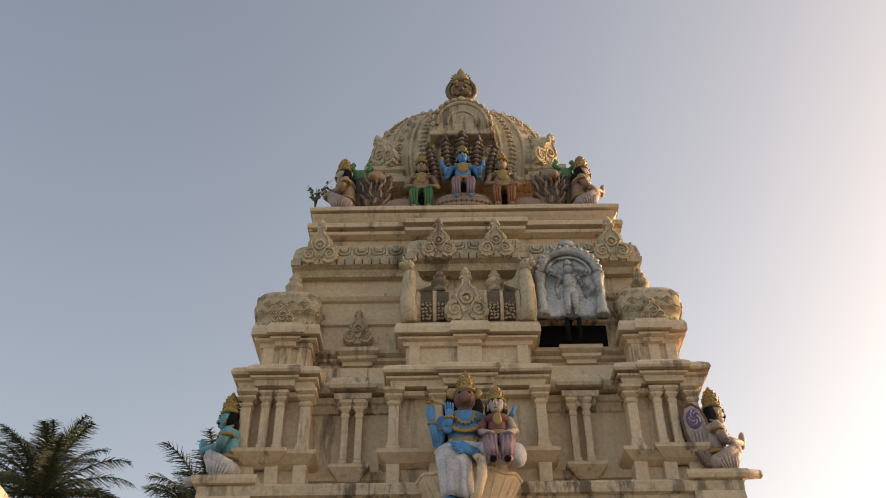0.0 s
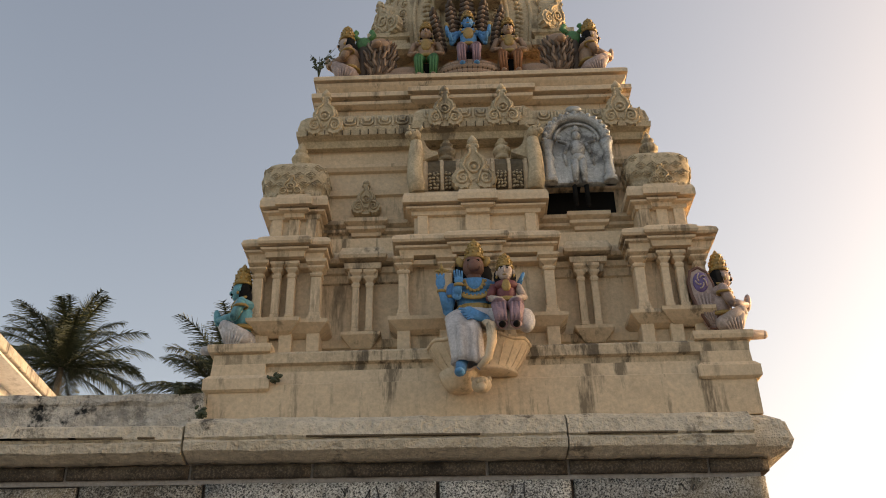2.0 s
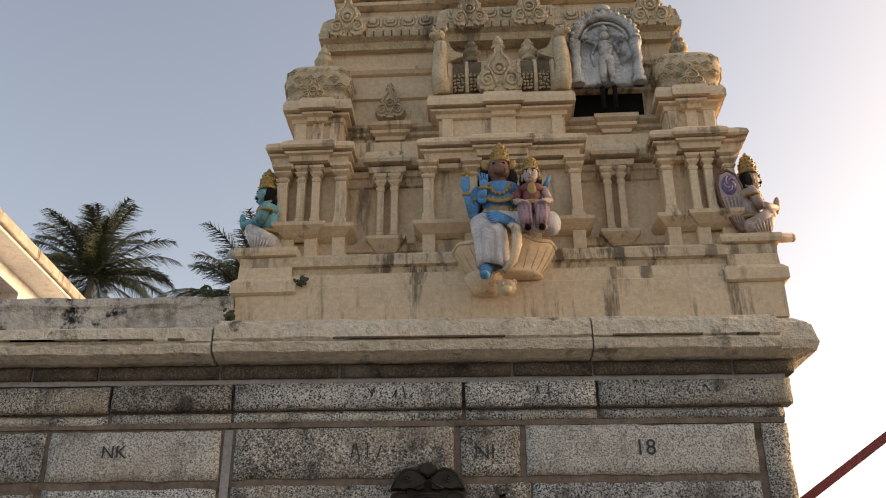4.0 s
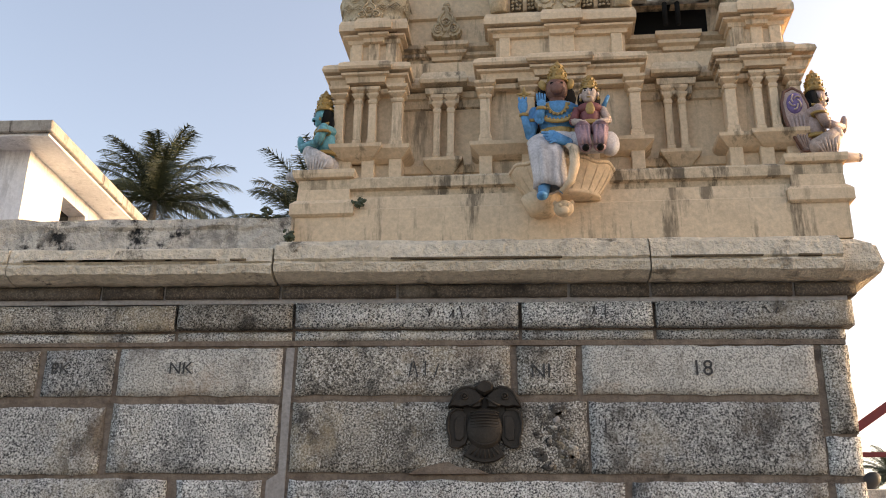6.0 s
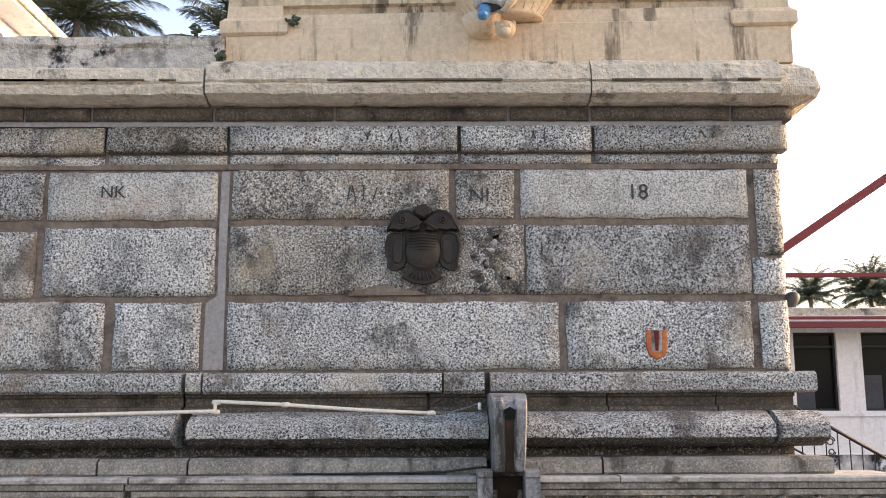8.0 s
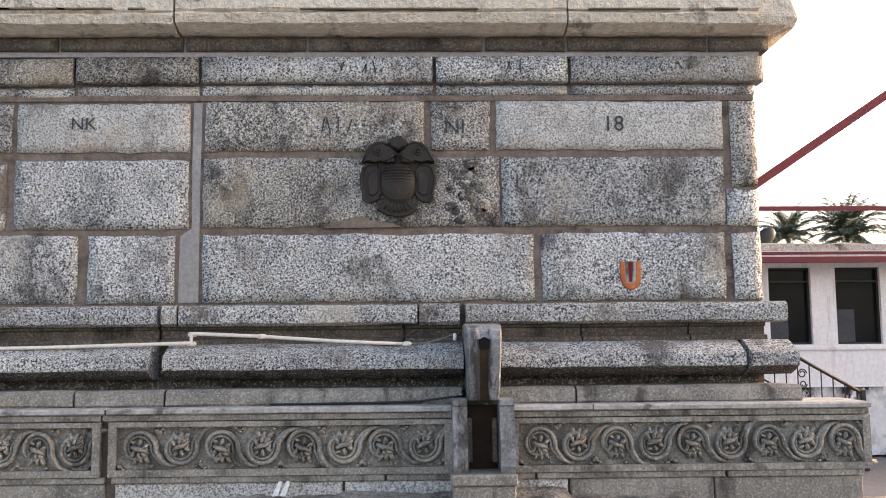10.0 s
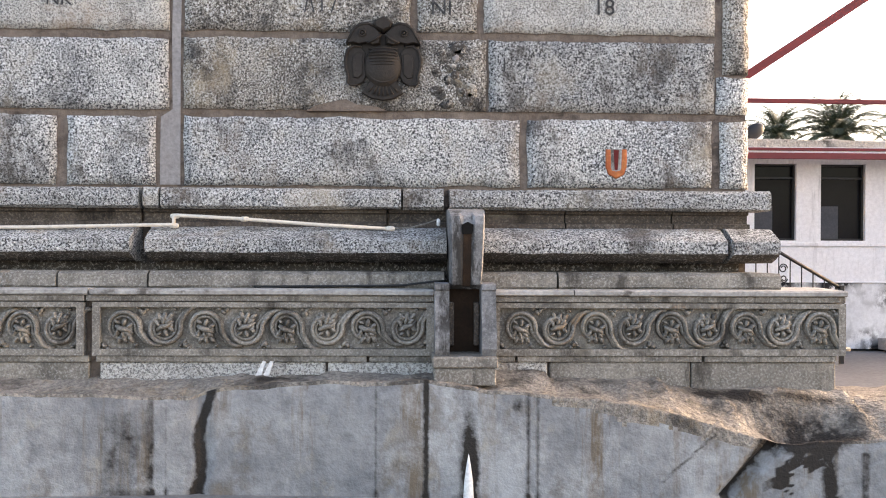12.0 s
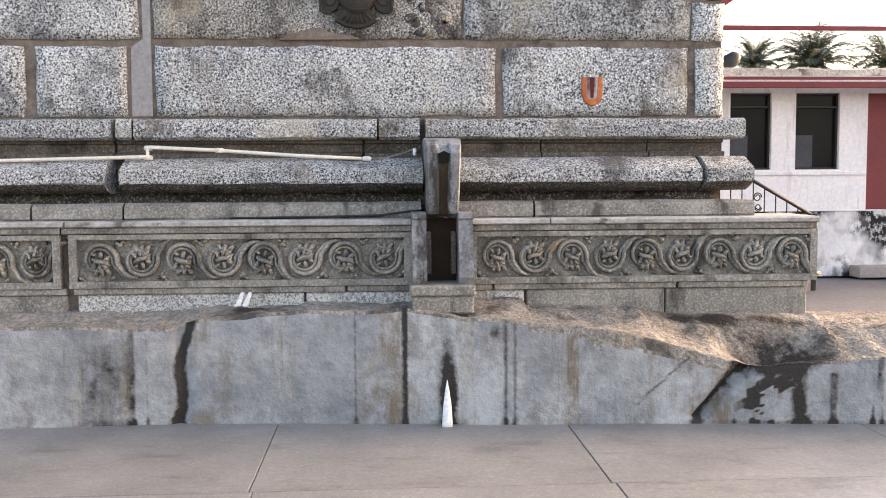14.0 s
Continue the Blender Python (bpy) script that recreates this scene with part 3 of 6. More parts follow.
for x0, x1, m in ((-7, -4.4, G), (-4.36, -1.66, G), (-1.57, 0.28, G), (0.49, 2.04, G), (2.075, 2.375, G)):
    me = mesh_of(run(B(), x0 + 0.003, x1, KUM, 0.004, 0.15), [m, M_SHADE_MOULD_STONE])
    # lower facets turn near-black, painting in the shade below the torus
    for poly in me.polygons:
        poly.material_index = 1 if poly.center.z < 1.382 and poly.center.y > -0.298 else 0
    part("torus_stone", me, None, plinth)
# near-black strip: shade of the gap behind the torus put into colour
part("shadow_recess", box(B(), -7, 2.20, -0.04, 0.03, 1.16, 1.40), M_SHADE_MOULD_STONE, plinth)
UPA = [(0.0, 1.165), (-0.285, 1.165), (-0.30, 1.18), (-0.295, 1.245), (-0.26, 1.268), (0.0, 1.268)]
for x0, x1 in ((-7, -3.9), (-3.88, -2.1), (-2.09, -1.55), (-1.54, 0.27), (0.5, 0.97), (0.98, 2.385)):
    part("base_stone", run(B(), x0, x1 - 0.004, UPA, 0.004, 0.2), M_FRIEZE, plinth)
LIP = [(0.0, 1.128), (-0.43, 1.128), (-0.445, 1.135), (-0.445, 1.155), (-0.43, 1.165), (0.0, 1.167)]
M_LIP = surface("whitened_slab", (0.27, 0.255, 0.235), (0.46, 0.44, 0.41), 5, 0.8, 0.3, 40, (0.06, 0.05, 0.04), 0.8, (6, 6, 6))
for x0, x1 in ((-7, -1.86), (-1.85, 0.2), (0.56, 1.05), (1.055, 2.74)):
    part("ledge_slab", run(B(), x0, x1 - 0.003, LIP, 0.002, 0.3), M_LIP, plinth)
# carved frieze slabs: a raised rim round a sunk field
FRIEZE_SLABS = [(-5.6, -3.75), (-3.74, -1.89), (-1.84, 0.20), (0.555, 2.735)]


def scroll_mesh(flip):
    """One leafy tendril: a banded stem that sweeps over and curls in round a mass of lobed leaves."""
    bm = B()
    s = -1 if flip else 1
    lead = [(0.215, 0.004, s * -0.106), (0.180, 0.002, s * -0.108), (0.148, 0.0, s * -0.092), (0.122, -0.001, s * -0.058)]
    for off, wid in ((0.0, 0.0165), (0.027, 0.0125)):
        pts, rad = [], []
        for k in range(26):
            a = -0.25 + k * 0.27
            r = (0.104 - off) * (1 - k / 44.0)
            pts.append((r * math.cos(a), -0.002 if off == 0 else 0.001, s * r * math.sin(a)))
            rad.append(wid * (1 - 0.012 * k))
        tube(bm, [(x - off * 0.9, y, z + s * off * 0.25) for x, y, z in lead] + pts, [wid * 0.7, wid * 0.85, wid, wid] + rad, 6)
    # lobed leaf inside the curl
    rnd = random.Random(5 if flip else 3)
    for k in range(4):
        a = 3.7 + 0.52 * k
        r = 0.056 + 0.010 * (k % 2)
        blob(bm, (0.012 + r * math.cos(a), -0.002, s * (-0.008 + r * math.sin(a))), (0.029, 0.015, 0.0145), 0, (0, -math.degrees(a) * s + rnd.uniform(-15, 15), 0), 8, 5)
    tube(bm, [(-0.035, -0.006, s * 0.012), (-0.005, -0.010, s * -0.006), (0.030, -0.008, s * -0.012), (0.062, -0.004, s * -0.034)], [0.010, 0.016, 0.015, 0.006], 6)
    for x, z, r, t in ((0.034, -0.036, 0.026, 35), (0.006, -0.040, 0.024, 75), (-0.026, -0.022, 0.020, 110), (0.046, 0.010, 0.024, -35), (0.014, 0.030, 0.024, -75), (-0.024, 0.034, 0.018, 30)):
        blob(bm, (x, -0.006, s * z), (r, 0.014, r * 0.5), 0, (0, t * s, 0), 8, 5)
    # bud and side leaves filling the corners
    for x, z, r, t in ((0.112, 0.088, 0.020, 50), (0.090, 0.108, 0.015, 10), (-0.108, -0.096, 0.021, 50), (-0.086, -0.112, 0.014, 5), (0.070, -0.104, 0.014, -30)):
        blob(bm, (x, 0.0, s * z), (r, 0.014, r * 0.62), 0, (0, t * s, 0), 8, 5)
    return mesh_of(bm, M_FRIEZE, True)


SC = (scroll_mesh(False), scroll_mesh(True))
for i, (x0, x1) in enumerate(FRIEZE_SLABS):
    bm = B()
    yf = -0.425
    box(bm, x0, x1, yf + 0.05, -0.30, 0.765, 1.085)
    box(bm, x0, x1, yf, yf + 0.05, 1.055, 1.085)
    box(bm, x0, x1, yf, yf + 0.05, 0.765, 0.805)
    box(bm, x0, x0 + 0.045, yf, yf + 0.05, 0.805, 1.055)
    box(bm, x1 - 0.045, x1, yf, yf + 0.05, 0.805, 1.055)
    slab = part("frieze_slab", bm, M_FRIEZE, plinth, "stone slab carved with a band of leafy scrolls")
    n = round((x1 - x0 - 0.1) / 0.232)
    for k in range(n):
        ob = part("scroll", SC[k % 2], None, slab)
        ob.location = (x0 + 0.05 + (x1 - x0 - 0.1) * (k + 0.5) / n, yf + 0.036, 0.93)
        ob.scale = ((x1 - x0 - 0.1) / n / 0.232, 2.1 + 0.25 * math.sin(3.1 * k + i), 1.06 + 0.02 * math.sin(5 * k))
        ob.rotation_euler = (0, radians(4 * math.sin(7.3 * k + 2 * i)), 0)
    part("frieze_cap", box(B(), x0 - (0.0 if x0 > 0 else 0.04), x1, yf + 0.006, -0.3, 1.09, 1.126, 0.004), M_FRIEZE, plinth)
for x0, x1 in ((-5.6, -3.2), (-3.19, -1.86), (-1.82, -0.2), (-0.19, 0.7), (0.71, 1.85), (1.86, 2.69)):
    part("footing_stone", box(B(), x0, x1 - 0.005, -0.415 + random.uniform(0, 0.006), -0.2, 0.725, 0.762, 0.004), M_FRIEZE, plinth)
for x0, x1 in ((-7, -4.0), (-3.99, -1.86), (-1.80, -0.45), (-0.44, 0.9), (0.91, 1.78), (1.785, 2.69)):
    part("footing_stone", box(B(), x0, x1 - 0.006, -0.40 + random.uniform(0, 0.008), -0.2, 0.40, 0.722, 0.006), M_FRIEZE if x0 > 0 or x0 < -1.9 else M_GRANITE_PALE, plinth)

# ---- tower over the wall ----
CX, TY = 0.50, 1.20     # middle of the tower in plan
# the tower stands a little askew over the wall
TURN = pose(0.474, -0.012, 0, 0, 0, -2.62) @ Matrix.Diagonal((0.985, 1, 1, 1)) @ Matrix.Translation((-CX, 0, 0))
tower = tagged(empty("temple_tower", (CX, TY, 3.87)), "cream-painted stucco temple gateway tower with stepped storeys", "tower")
tower.matrix_world = TURN @ Matrix.Translation((CX, TY, 3.87))
BASE = Matrix.Translation((-CX, -TY, -3.87))


def tpart(name, bm, mats=None, label="", parent=None, smooth=False):
    ob = part(name, bm, mats or M_CREAM, parent or tower, label, smooth)
    if parent is None:
        ob.matrix_parent_inverse = BASE
    return ob


def box_t(x0, x1, y0, y1, z0, z1, bevel=0.006):
    return box(B(), x0, x1, y0, y1, z0, z1, bevel)


tpart("base_wall", tier(B(), (-1.50, 2.43, -0.02, 2.4), [(0.0, 3.86), (0.0, 4.169), (-0.02, 4.1806), (-0.03, 4.2735), (-0.03, 4.2793)]), label="plain cream parapet wall")
tpart("base_moulding", tier(B(), (-1.42, 2.36, 0.06, 2.32), [(0.02, 4.2677), (0.03, 4.3315), (0.065, 4.3431), (0.07, 4.4128), (0.05, 4.436), (0.0, 4.4418)]), M_CREAM_GRIMY)


def in_tower(rects, prof, name="cornice", mat=None):
    for r in rects:
        tpart(name, tier(B(), r, prof), mat)


# storey one: recessed core, middle bay and two corner bays
C1 = (-1.05, 2.05, 0.33, 2.1)
MID1, COR_L, COR_R = (-0.07, 1.02, 0.175, 0.6), (-1.26, -0.77, 0.175, 0.8), (1.72, 2.26, 0.175, 0.8)
BACK_L, BACK_R = (-1.27, -0.70, 1.6, 2.26), (1.70, 2.27, 1.6, 2.26)
tpart("wall", tier(B(), C1, [(0, 4.3838), (0, 5.57)]))
for r in (MID1, COR_L, COR_R, BACK_L, BACK_R):
    tpart("wall", tier(B(), r, [(0, 4.4186), (0, 5.223)]))
PLAT = [(-0.03, 4.6103), (0.02, 4.6338), (0.085, 4.69), (0.09, 4.7176), (0.0, 4.7222)]
in_tower([(-0.13, 1.06, 0.13, 0.6), (-1.27, -0.76, 0.13, 0.8), (1.70, 2.25, 0.13, 0.8)], PLAT, "bracket_ledge")
in_tower([(-1.20, -0.97, 0.10, 0.4), (1.93, 2.16, 0.10, 0.4)], [(-0.03, 4.6103), (0.02, 4.6384), (0.085, 4.6946), (0.09, 4.7222), (0.0, 4.7268)], "bracket_ledge")
in_tower([(-0.51, -0.36, 0.24, 0.4), (1.28, 1.43, 0.24, 0.4)], [(-0.03, 4.54), (0.0, 4.5494), (0.075, 4.6338), (0.08, 4.6572), (0.0, 4.6619)], "bracket_ledge")
in_tower([(-1.05, 2.05, 0.28, 2.1)], [(0, 4.5587), (0.02, 4.5681), (0.035, 4.6244), (0.0, 4.6338)], "bracket_ledge")
for x in (-0.10, 1.03, 0.22, 0.70, -0.79, -1.0, -1.18, 1.74, 1.96, 2.15):
    tpart("foot_pier", box_t(x - 0.05, x + 0.05, 0.115, 0.3, 4.4244, 4.6338))


def pilaster_mesh(h, w=0.085, cap=0.75):
    bm = B()
    for x0, z0, z1 in ((0.62, 0, 0.03), (0.55, 0.03, 0.06), (0.46, 0.06, 0.70 * h)):
        box(bm, -w * x0, w * x0, -w * x0, w * 0.6, z0, z1, 0.004)
    tier(bm, (-w * 0.4, w * 0.4, -w * 0.4, w * 0.4), [(d * cap, z) for d, z in ((0.0, 0.70 * h), (0.012, 0.71 * h), (0.022, 0.735 * h), (0.022, 0.755 * h), (0.0, 0.77 * h), (0.0, 0.79 * h), (0.03, 0.82 * h), (0.045, 0.84 * h), (0.045, 0.865 * h), (0.012, 0.87 * h), (0.012, 0.885 * h), (0.06, 0.925 * h), (0.065, 0.965 * h), (0.0, 0.97 * h), (0.0, h))])
    return mesh_of(bm, M_CREAM)


PIL, PIL_M, PIL_S = pilaster_mesh(0.52), pilaster_mesh(0.52, 0.066, 0.45), pilaster_mesh(0.58, 0.060, 0.42)
for x in (-0.10, 1.03, 0.235, 0.60, -0.78, -0.975, -1.09, 1.73, 1.93, 2.045, -1.235, 2.20):
    ob = tpart("pilaster", PIL_M if 0.9 < abs(x - CX) - 0.45 < 1.2 else PIL)
    ob.location = (x, 0.11, 4.7222)
for x in (-0.489, -0.379, 1.295, 1.40):
    ob = tpart("pilaster", PIL_S)
    ob.location = (x, 0.265, 4.6619)
# solid black box on the wall face; the niche's shade is its colour
tpart("niche", box_t(0.28, 0.555, 0.17, 0.3, 4.7451, 5.2046), M_DARK, "black panel painting the shade of a niche behind the figures")

K1 = [(0.0, 5.1862), (0.01, 5.1908), (0.012, 5.2276), (-0.05, 5.2322), (-0.05, 5.247), (0.05, 5.2487), (0.06, 5.2919), (0.085, 5.3011), (0.09, 5.3167), (-0.05, 5.3204), (-0.05, 5.3408), (0.105, 5.3424), (0.115, 5.3608), (0.105, 5.395), (0.07, 5.425), (0.03, 5.445), (0.0, 5.47)]
in_tower([(-0.075, 1.025, 0.12, 0.6), (-1.26, -0.785, 0.12, 0.8), (1.73, 2.26, 0.12, 0.8), BACK_L, BACK_R], K1)
in_tower([(0.335, 0.62, 0.09, 0.5), (-1.13, -0.93, 0.09, 0.5), (1.90, 2.10, 0.09, 0.5)], [(d, z + 0.004) for d, z in K1], "cornice_offset")
K1R = [(0.0, 5.1403), (0.02, 5.1495), (0.025, 5.2138), (0.05, 5.223), (0.055, 5.2689), (-0.01, 5.2735), (-0.01, 5.2946), (0.09, 5.2983), (0.10, 5.3241), (0.07, 5.4), (0.0, 5.42)]
in_tower([C1], K1R, mat=M_CREAM_GRIMY)
in_tower([(-0.53, -0.34, 0.26, 0.5), (1.27, 1.46, 0.26, 0.5)], [(d, z + 0.003) for d, z in K1R], "cornice_offset", M_CREAM_GRIMY)

# storey two: low piers, second cornices and miniature shrines
C2 = (-0.98, 1.98, 0.42, 2.0)
tpart("wall", tier(B(), C2, [(0, 5.37), (0, 6.0223), (0.03, 6.0324), (0.035, 6.0781), (0, 6.0883), (0, 6.2661), (0.03, 6.2763), (0.05, 6.3068), (0.05, 6.3373), (0, 6.3474), (0, 6.6312)]))
for r in ((-0.02, 0.995, 0.20, 0.6), (-1.20, -0.80, 0.20, 0.8), (1.80, 2.20, 0.20, 0.8)):
    tpart("pier_wall", tier(B(), r, [(0.0, 5.43), (0.0, 5.71)]))
for x in (0.05, 0.50, 0.93, -1.14, -1.0, -0.86, 1.86, 2.0, 2.14):
    w = 0.10 if x == 0.50 else 0.045
    tpart("pier", box_t(x - w, x + w, 0.175, 0.3, 5.46, 5.7))
K2 = [(0.0, 5.67), (0.02, 5.675), (0.025, 5.71), (0.06, 5.72), (0.065, 5.735), (-0.05, 5.738), (-0.05, 5.758), (0.09, 5.76), (0.09, 5.8157), (0.075, 5.8586), (0.0, 5.8657)]
in_tower([(-0.02, 0.995, 0.19, 0.6), (-1.19, -0.81, 0.19, 0.8), (1.81, 2.19, 0.19, 0.8)], K2)
in_tower([(0.43, 0.58, 0.165, 0.5), (-1.06, -0.94, 0.165, 0.5), (1.94, 2.06, 0.165, 0.5)], [(d, z + 0.003) for d, z in K2], "cornice_offset")
K2R = [(0.0, 5.59), (0.03, 5.6), (0.035, 5.63), (0.07, 5.645), (0.075, 5.67), (0.03, 5.675), (0.09, 5.71), (0.09, 5.745), (0.0, 5.77)]
in_tower([C2], K2R, mat=M_CREAM_GRIMY)
for x in (-0.43, 1.43):
    tpart("pier", box_t(x - 0.045, x + 0.045, 0.38, 0.5, 5.42, 5.61))
    in_tower([(x - 0.09, x + 0.09, 0.38, 0.5)], [(d, z + 0.004) for d, z in K2R], "cornice_offset")


def gable_mesh(mat=None):
    """A horseshoe gable ornament one metre high: toothed body, two volute feet, ring boss, neck and bud."""
    bm = B()

    def disc(cx, cz, r, teeth, y, n=44):
        out = [(cx + r * (1 + 0.07 * math.cos(teeth * a)) * math.cos(a), cz + r * (1 + 0.07 * math.cos(teeth * a)) * math.sin(a)) for a in [math.tau * k / n for k in range(n)]]
        plate(bm, out, y, 0.08, 0, 0.06)
    disc(0, 0.40, 0.255, 15, -0.045)
    for s in (-1, 1):
        disc(s * 0.20, 0.185, 0.185, 11, -0.05)
        tube(bm, [(s * (0.20 + 0.125 * (1 - k / 24) * math.cos(a)), -0.055, 0.185 + 0.125 * (1 - k / 24) * math.sin(a)) for k, a in enumerate([1.9 - 0.48 * q for q in range(22)])], [0.026 - 0.0006 * k for k in range(22)], 6)
        tube(bm, [(s * 0.06, -0.05, 0.10), (s * 0.10, -0.055, 0.26), (s * 0.19, -0.055, 0.40), (s * 0.15, -0.055, 0.53), (s * 0.06, -0.055, 0.62), (s * 0.05, -0.05, 0.72)], [0.02, 0.024, 0.026, 0.026, 0.022, 0.016], 6)
        blob(bm, (s * 0.075, -0.03, 0.765), (0.05, 0.04, 0.035), 0, (0, s * 40, 0), 7, 5)
    plate(bm, [(-0.14, 0.56), (0.14, 0.56), (0.075, 0.68), (0.085, 0.78), (0.05, 0.84), (-0.05, 0.84), (-0.085, 0.78), (-0.075, 0.68)], -0.038, 0.08, 0, 0.08)
    tube(bm, [(0.098 * math.cos(a), -0.06, 0.375 + 0.092 * math.sin(a)) for a in [math.tau * k / 14 for k in range(15)]], 0.022, 6)
    blob(bm, (0, -0.055, 0.375), (0.042, 0.035, 0.042), 0, u=8, v=6)
    lathe(bm, [(0.05, 0.80), (0.095, 0.84), (0.10, 0.88), (0.06, 0.93), (0.045, 0.955), (0.005, 1.0)], (0, 0, 0), 10, 1, 0.6)
    plate(bm, [(-0.10, 0.0), (0.10, 0.0), (0.10, 0.12), (0.0, 0.2), (-0.10, 0.12)], -0.03, 0.08)
    return mesh_of(bm, mat or M_CREAM_ORN)


GABLE = gable_mesh()


def gable(x, y, z, w, h, parent=None, tilt=0.0):
    ob = tpart("gable", GABLE, parent=parent)
    ob.location, ob.scale, ob.rotation_euler = (x, y, z), (w / 0.80, max(0.6, w), h), (radians(tilt), 0, 0)
    return ob


def finial_mesh():
    bm = B()
    return mesh_of(lathe(bm, [(0.34, 0), (0.40, 0.05), (0.40, 0.12), (0.20, 0.16), (0.46, 0.27), (0.50, 0.36), (0.40, 0.46), (0.20, 0.52), (0.30, 0.58), (0.34, 0.64), (0.18, 0.70), (0.20, 0.80), (0.10, 0.90), (0.02, 1.0)], (0, 0, 0), 14), M_CREAM_ORN)


FINIAL = finial_mesh()


def finial(x, y, z, w, h, parent=None):
    ob = tpart("finial", FINIAL, parent=parent)
    ob.location, ob.scale = (x, y, z), (w, w, h)
    return ob


# corner shrines: little square domes with a lattice of ribs
def domelet(cx):
    bm = B()
    prof = [(0.20, 5.87), (0.25, 5.883), (0.252, 5.943), (0.235, 5.952), (0.258, 5.999), (0.278, 6.059), (0.282, 6.128), (0.268, 6.197), (0.23, 6.248), (0.16, 6.279), (0.05, 6.287)]
    n = 28
    rings = []
    for r, z in prof:
        ring = []
        for i in range(n):
            a = 2 * math.pi * (i + 0.5) / n
            c, s = math.cos(a), math.sin(a)
            q = (abs(c) ** 5 + abs(s) ** 5) ** (-1 / 5)
            ring.append(bm.verts.new((cx + r * q * c, 0.37 + 0.72 * r * q * s, z)))
        rings.append(ring)
    for a, b in zip(rings, rings[1:]):
        for i in range(n):
            f = bm.faces.new((a[i], a[(i + 1) % n], b[(i + 1) % n], b[i]))
            f.smooth = True
    bm.faces.new(rings[0])
    bm.faces.new(rings[-1])
    ob = tpart("corner_shrine", bm, M_CREAM_ORN, "small square stucco dome with lattice ribs")
    # raised lozenges on the front and the two cheeks, a beaded band below
    bm = B()
    for side in range(3):
        turn = (0, 90, -90)[side]
        for row in range(3):
            for k in range(-2, 3):
                u = (k + 0.5 * (row % 2)) * 0.098
                if abs(u) > 0.22:
                    continue
                z = 6.025 + 0.074 * row
                rr = (0.270, 0.282, 0.266)[row]
                out = [(u - 0.046, z), (u, z - 0.037), (u + 0.046, z), (u, z + 0.037)]
                ring = [(x, -rr, zz) for x, zz in out] + [(out[0][0], -rr, out[0][1])]
                inner = [(u + (x - u) * 0.45, -rr - 0.003, z + (zz - z) * 0.45) for x, zz in out]
                inner.append(inner[0])
                m = Matrix.Rotation(radians(turn), 3, "Z")
                for path, w in ((ring, 0.0055), (inner, 0.0065)):
                    pts = [m @ Vector((x, y * (1 - 0.04 * (abs(x) / 0.22) ** 4), zz)) for x, y, zz in path]
                    tube(bm, [(cx + p.x, 0.37 + 0.72 * p.y, p.z) for p in pts], w, 4)
    part("lattice", bm, M_CREAM_ORN, ob)
    bm = B()
    for k in range(12):
        u = -0.23 + 0.46 * k / 11
        blob(bm, (cx + u, 0.37 - 0.72 * 0.252, 5.913), (0.014, 0.010, 0.026), 0, u=6, v=4)
    part("beaded_band", bm, M_CREAM_ORN, ob)
    return ob


for cx in (-1.03, 2.035):
    sh = domelet(cx)
    gable(cx - 0.01, 0.135, 5.86, 0.23, 0.235)
    finial(cx + (0.02 if cx < 0 else -0.02), 0.34, 6.272, 0.17, 0.30)

# middle shrine: a barrel roof with bands, gable, scrolled ends and three finials
bm = B()
BAR = [(0.9, 5.88), (0.20, 5.88), (0.19, 5.9105), (0.215, 5.9308), (0.18, 5.9816), (0.16, 6.0629), (0.165, 6.1442), (0.20, 6.2153), (0.27, 6.2712), (0.30, 6.3068), (0.9, 6.3068)]
sala = tpart("barrel_shrine", run(bm, 0.06, 0.94, BAR), M_CREAM, "miniature barrel-roofed stucco shrine")
for x0, x1 in ((0.10, 0.20), (0.235, 0.335), (0.665, 0.765), (0.80, 0.90)):
    bm = B()
    run(bm, x0, x1, [(y - 0.006 if y < 0.5 else y, z) for y, z in BAR[3:9]] + [(0.4, 6.2052), (0.4, 6.0019)])
    for k in range(11):
        z = 5.945 + 0.027 * k
        for q in range(3):
            yy = 0.150 + 0.016 * abs(k - 4.0) * (0.5 if k < 4 else 0.9)
            blob(bm, (x0 + (x1 - x0) * (0.2 + 0.3 * q) + random.uniform(-0.006, 0.006), yy, z + random.uniform(-0.006, 0.006)), (0.016, 0.013, 0.009), 1, (0, random.uniform(-60, 60), 0), 6, 4)
    # band ground in dark brown, leaves in cream
    part("carved_band", bm, [M_BROWN_STUCCO, M_CREAM_ORN], sala, "carved foliage band with dark brown ground")
for x in (0.075, 0.218, 0.355, 0.645, 0.782, 0.925):
    part("rib", run(B(), x - 0.012, x + 0.012, [(y - 0.022 if y < 0.5 else y, z) for y, z in BAR[3:9]] + [(0.4, 6.2052), (0.4, 6.0019)]), M_CREAM, sala)
gable(0.482, 0.135, 5.878, 0.385, 0.56)
for x in (0.26, 0.74):
    finial(x, 0.32, 6.2915, 0.17, 0.27)
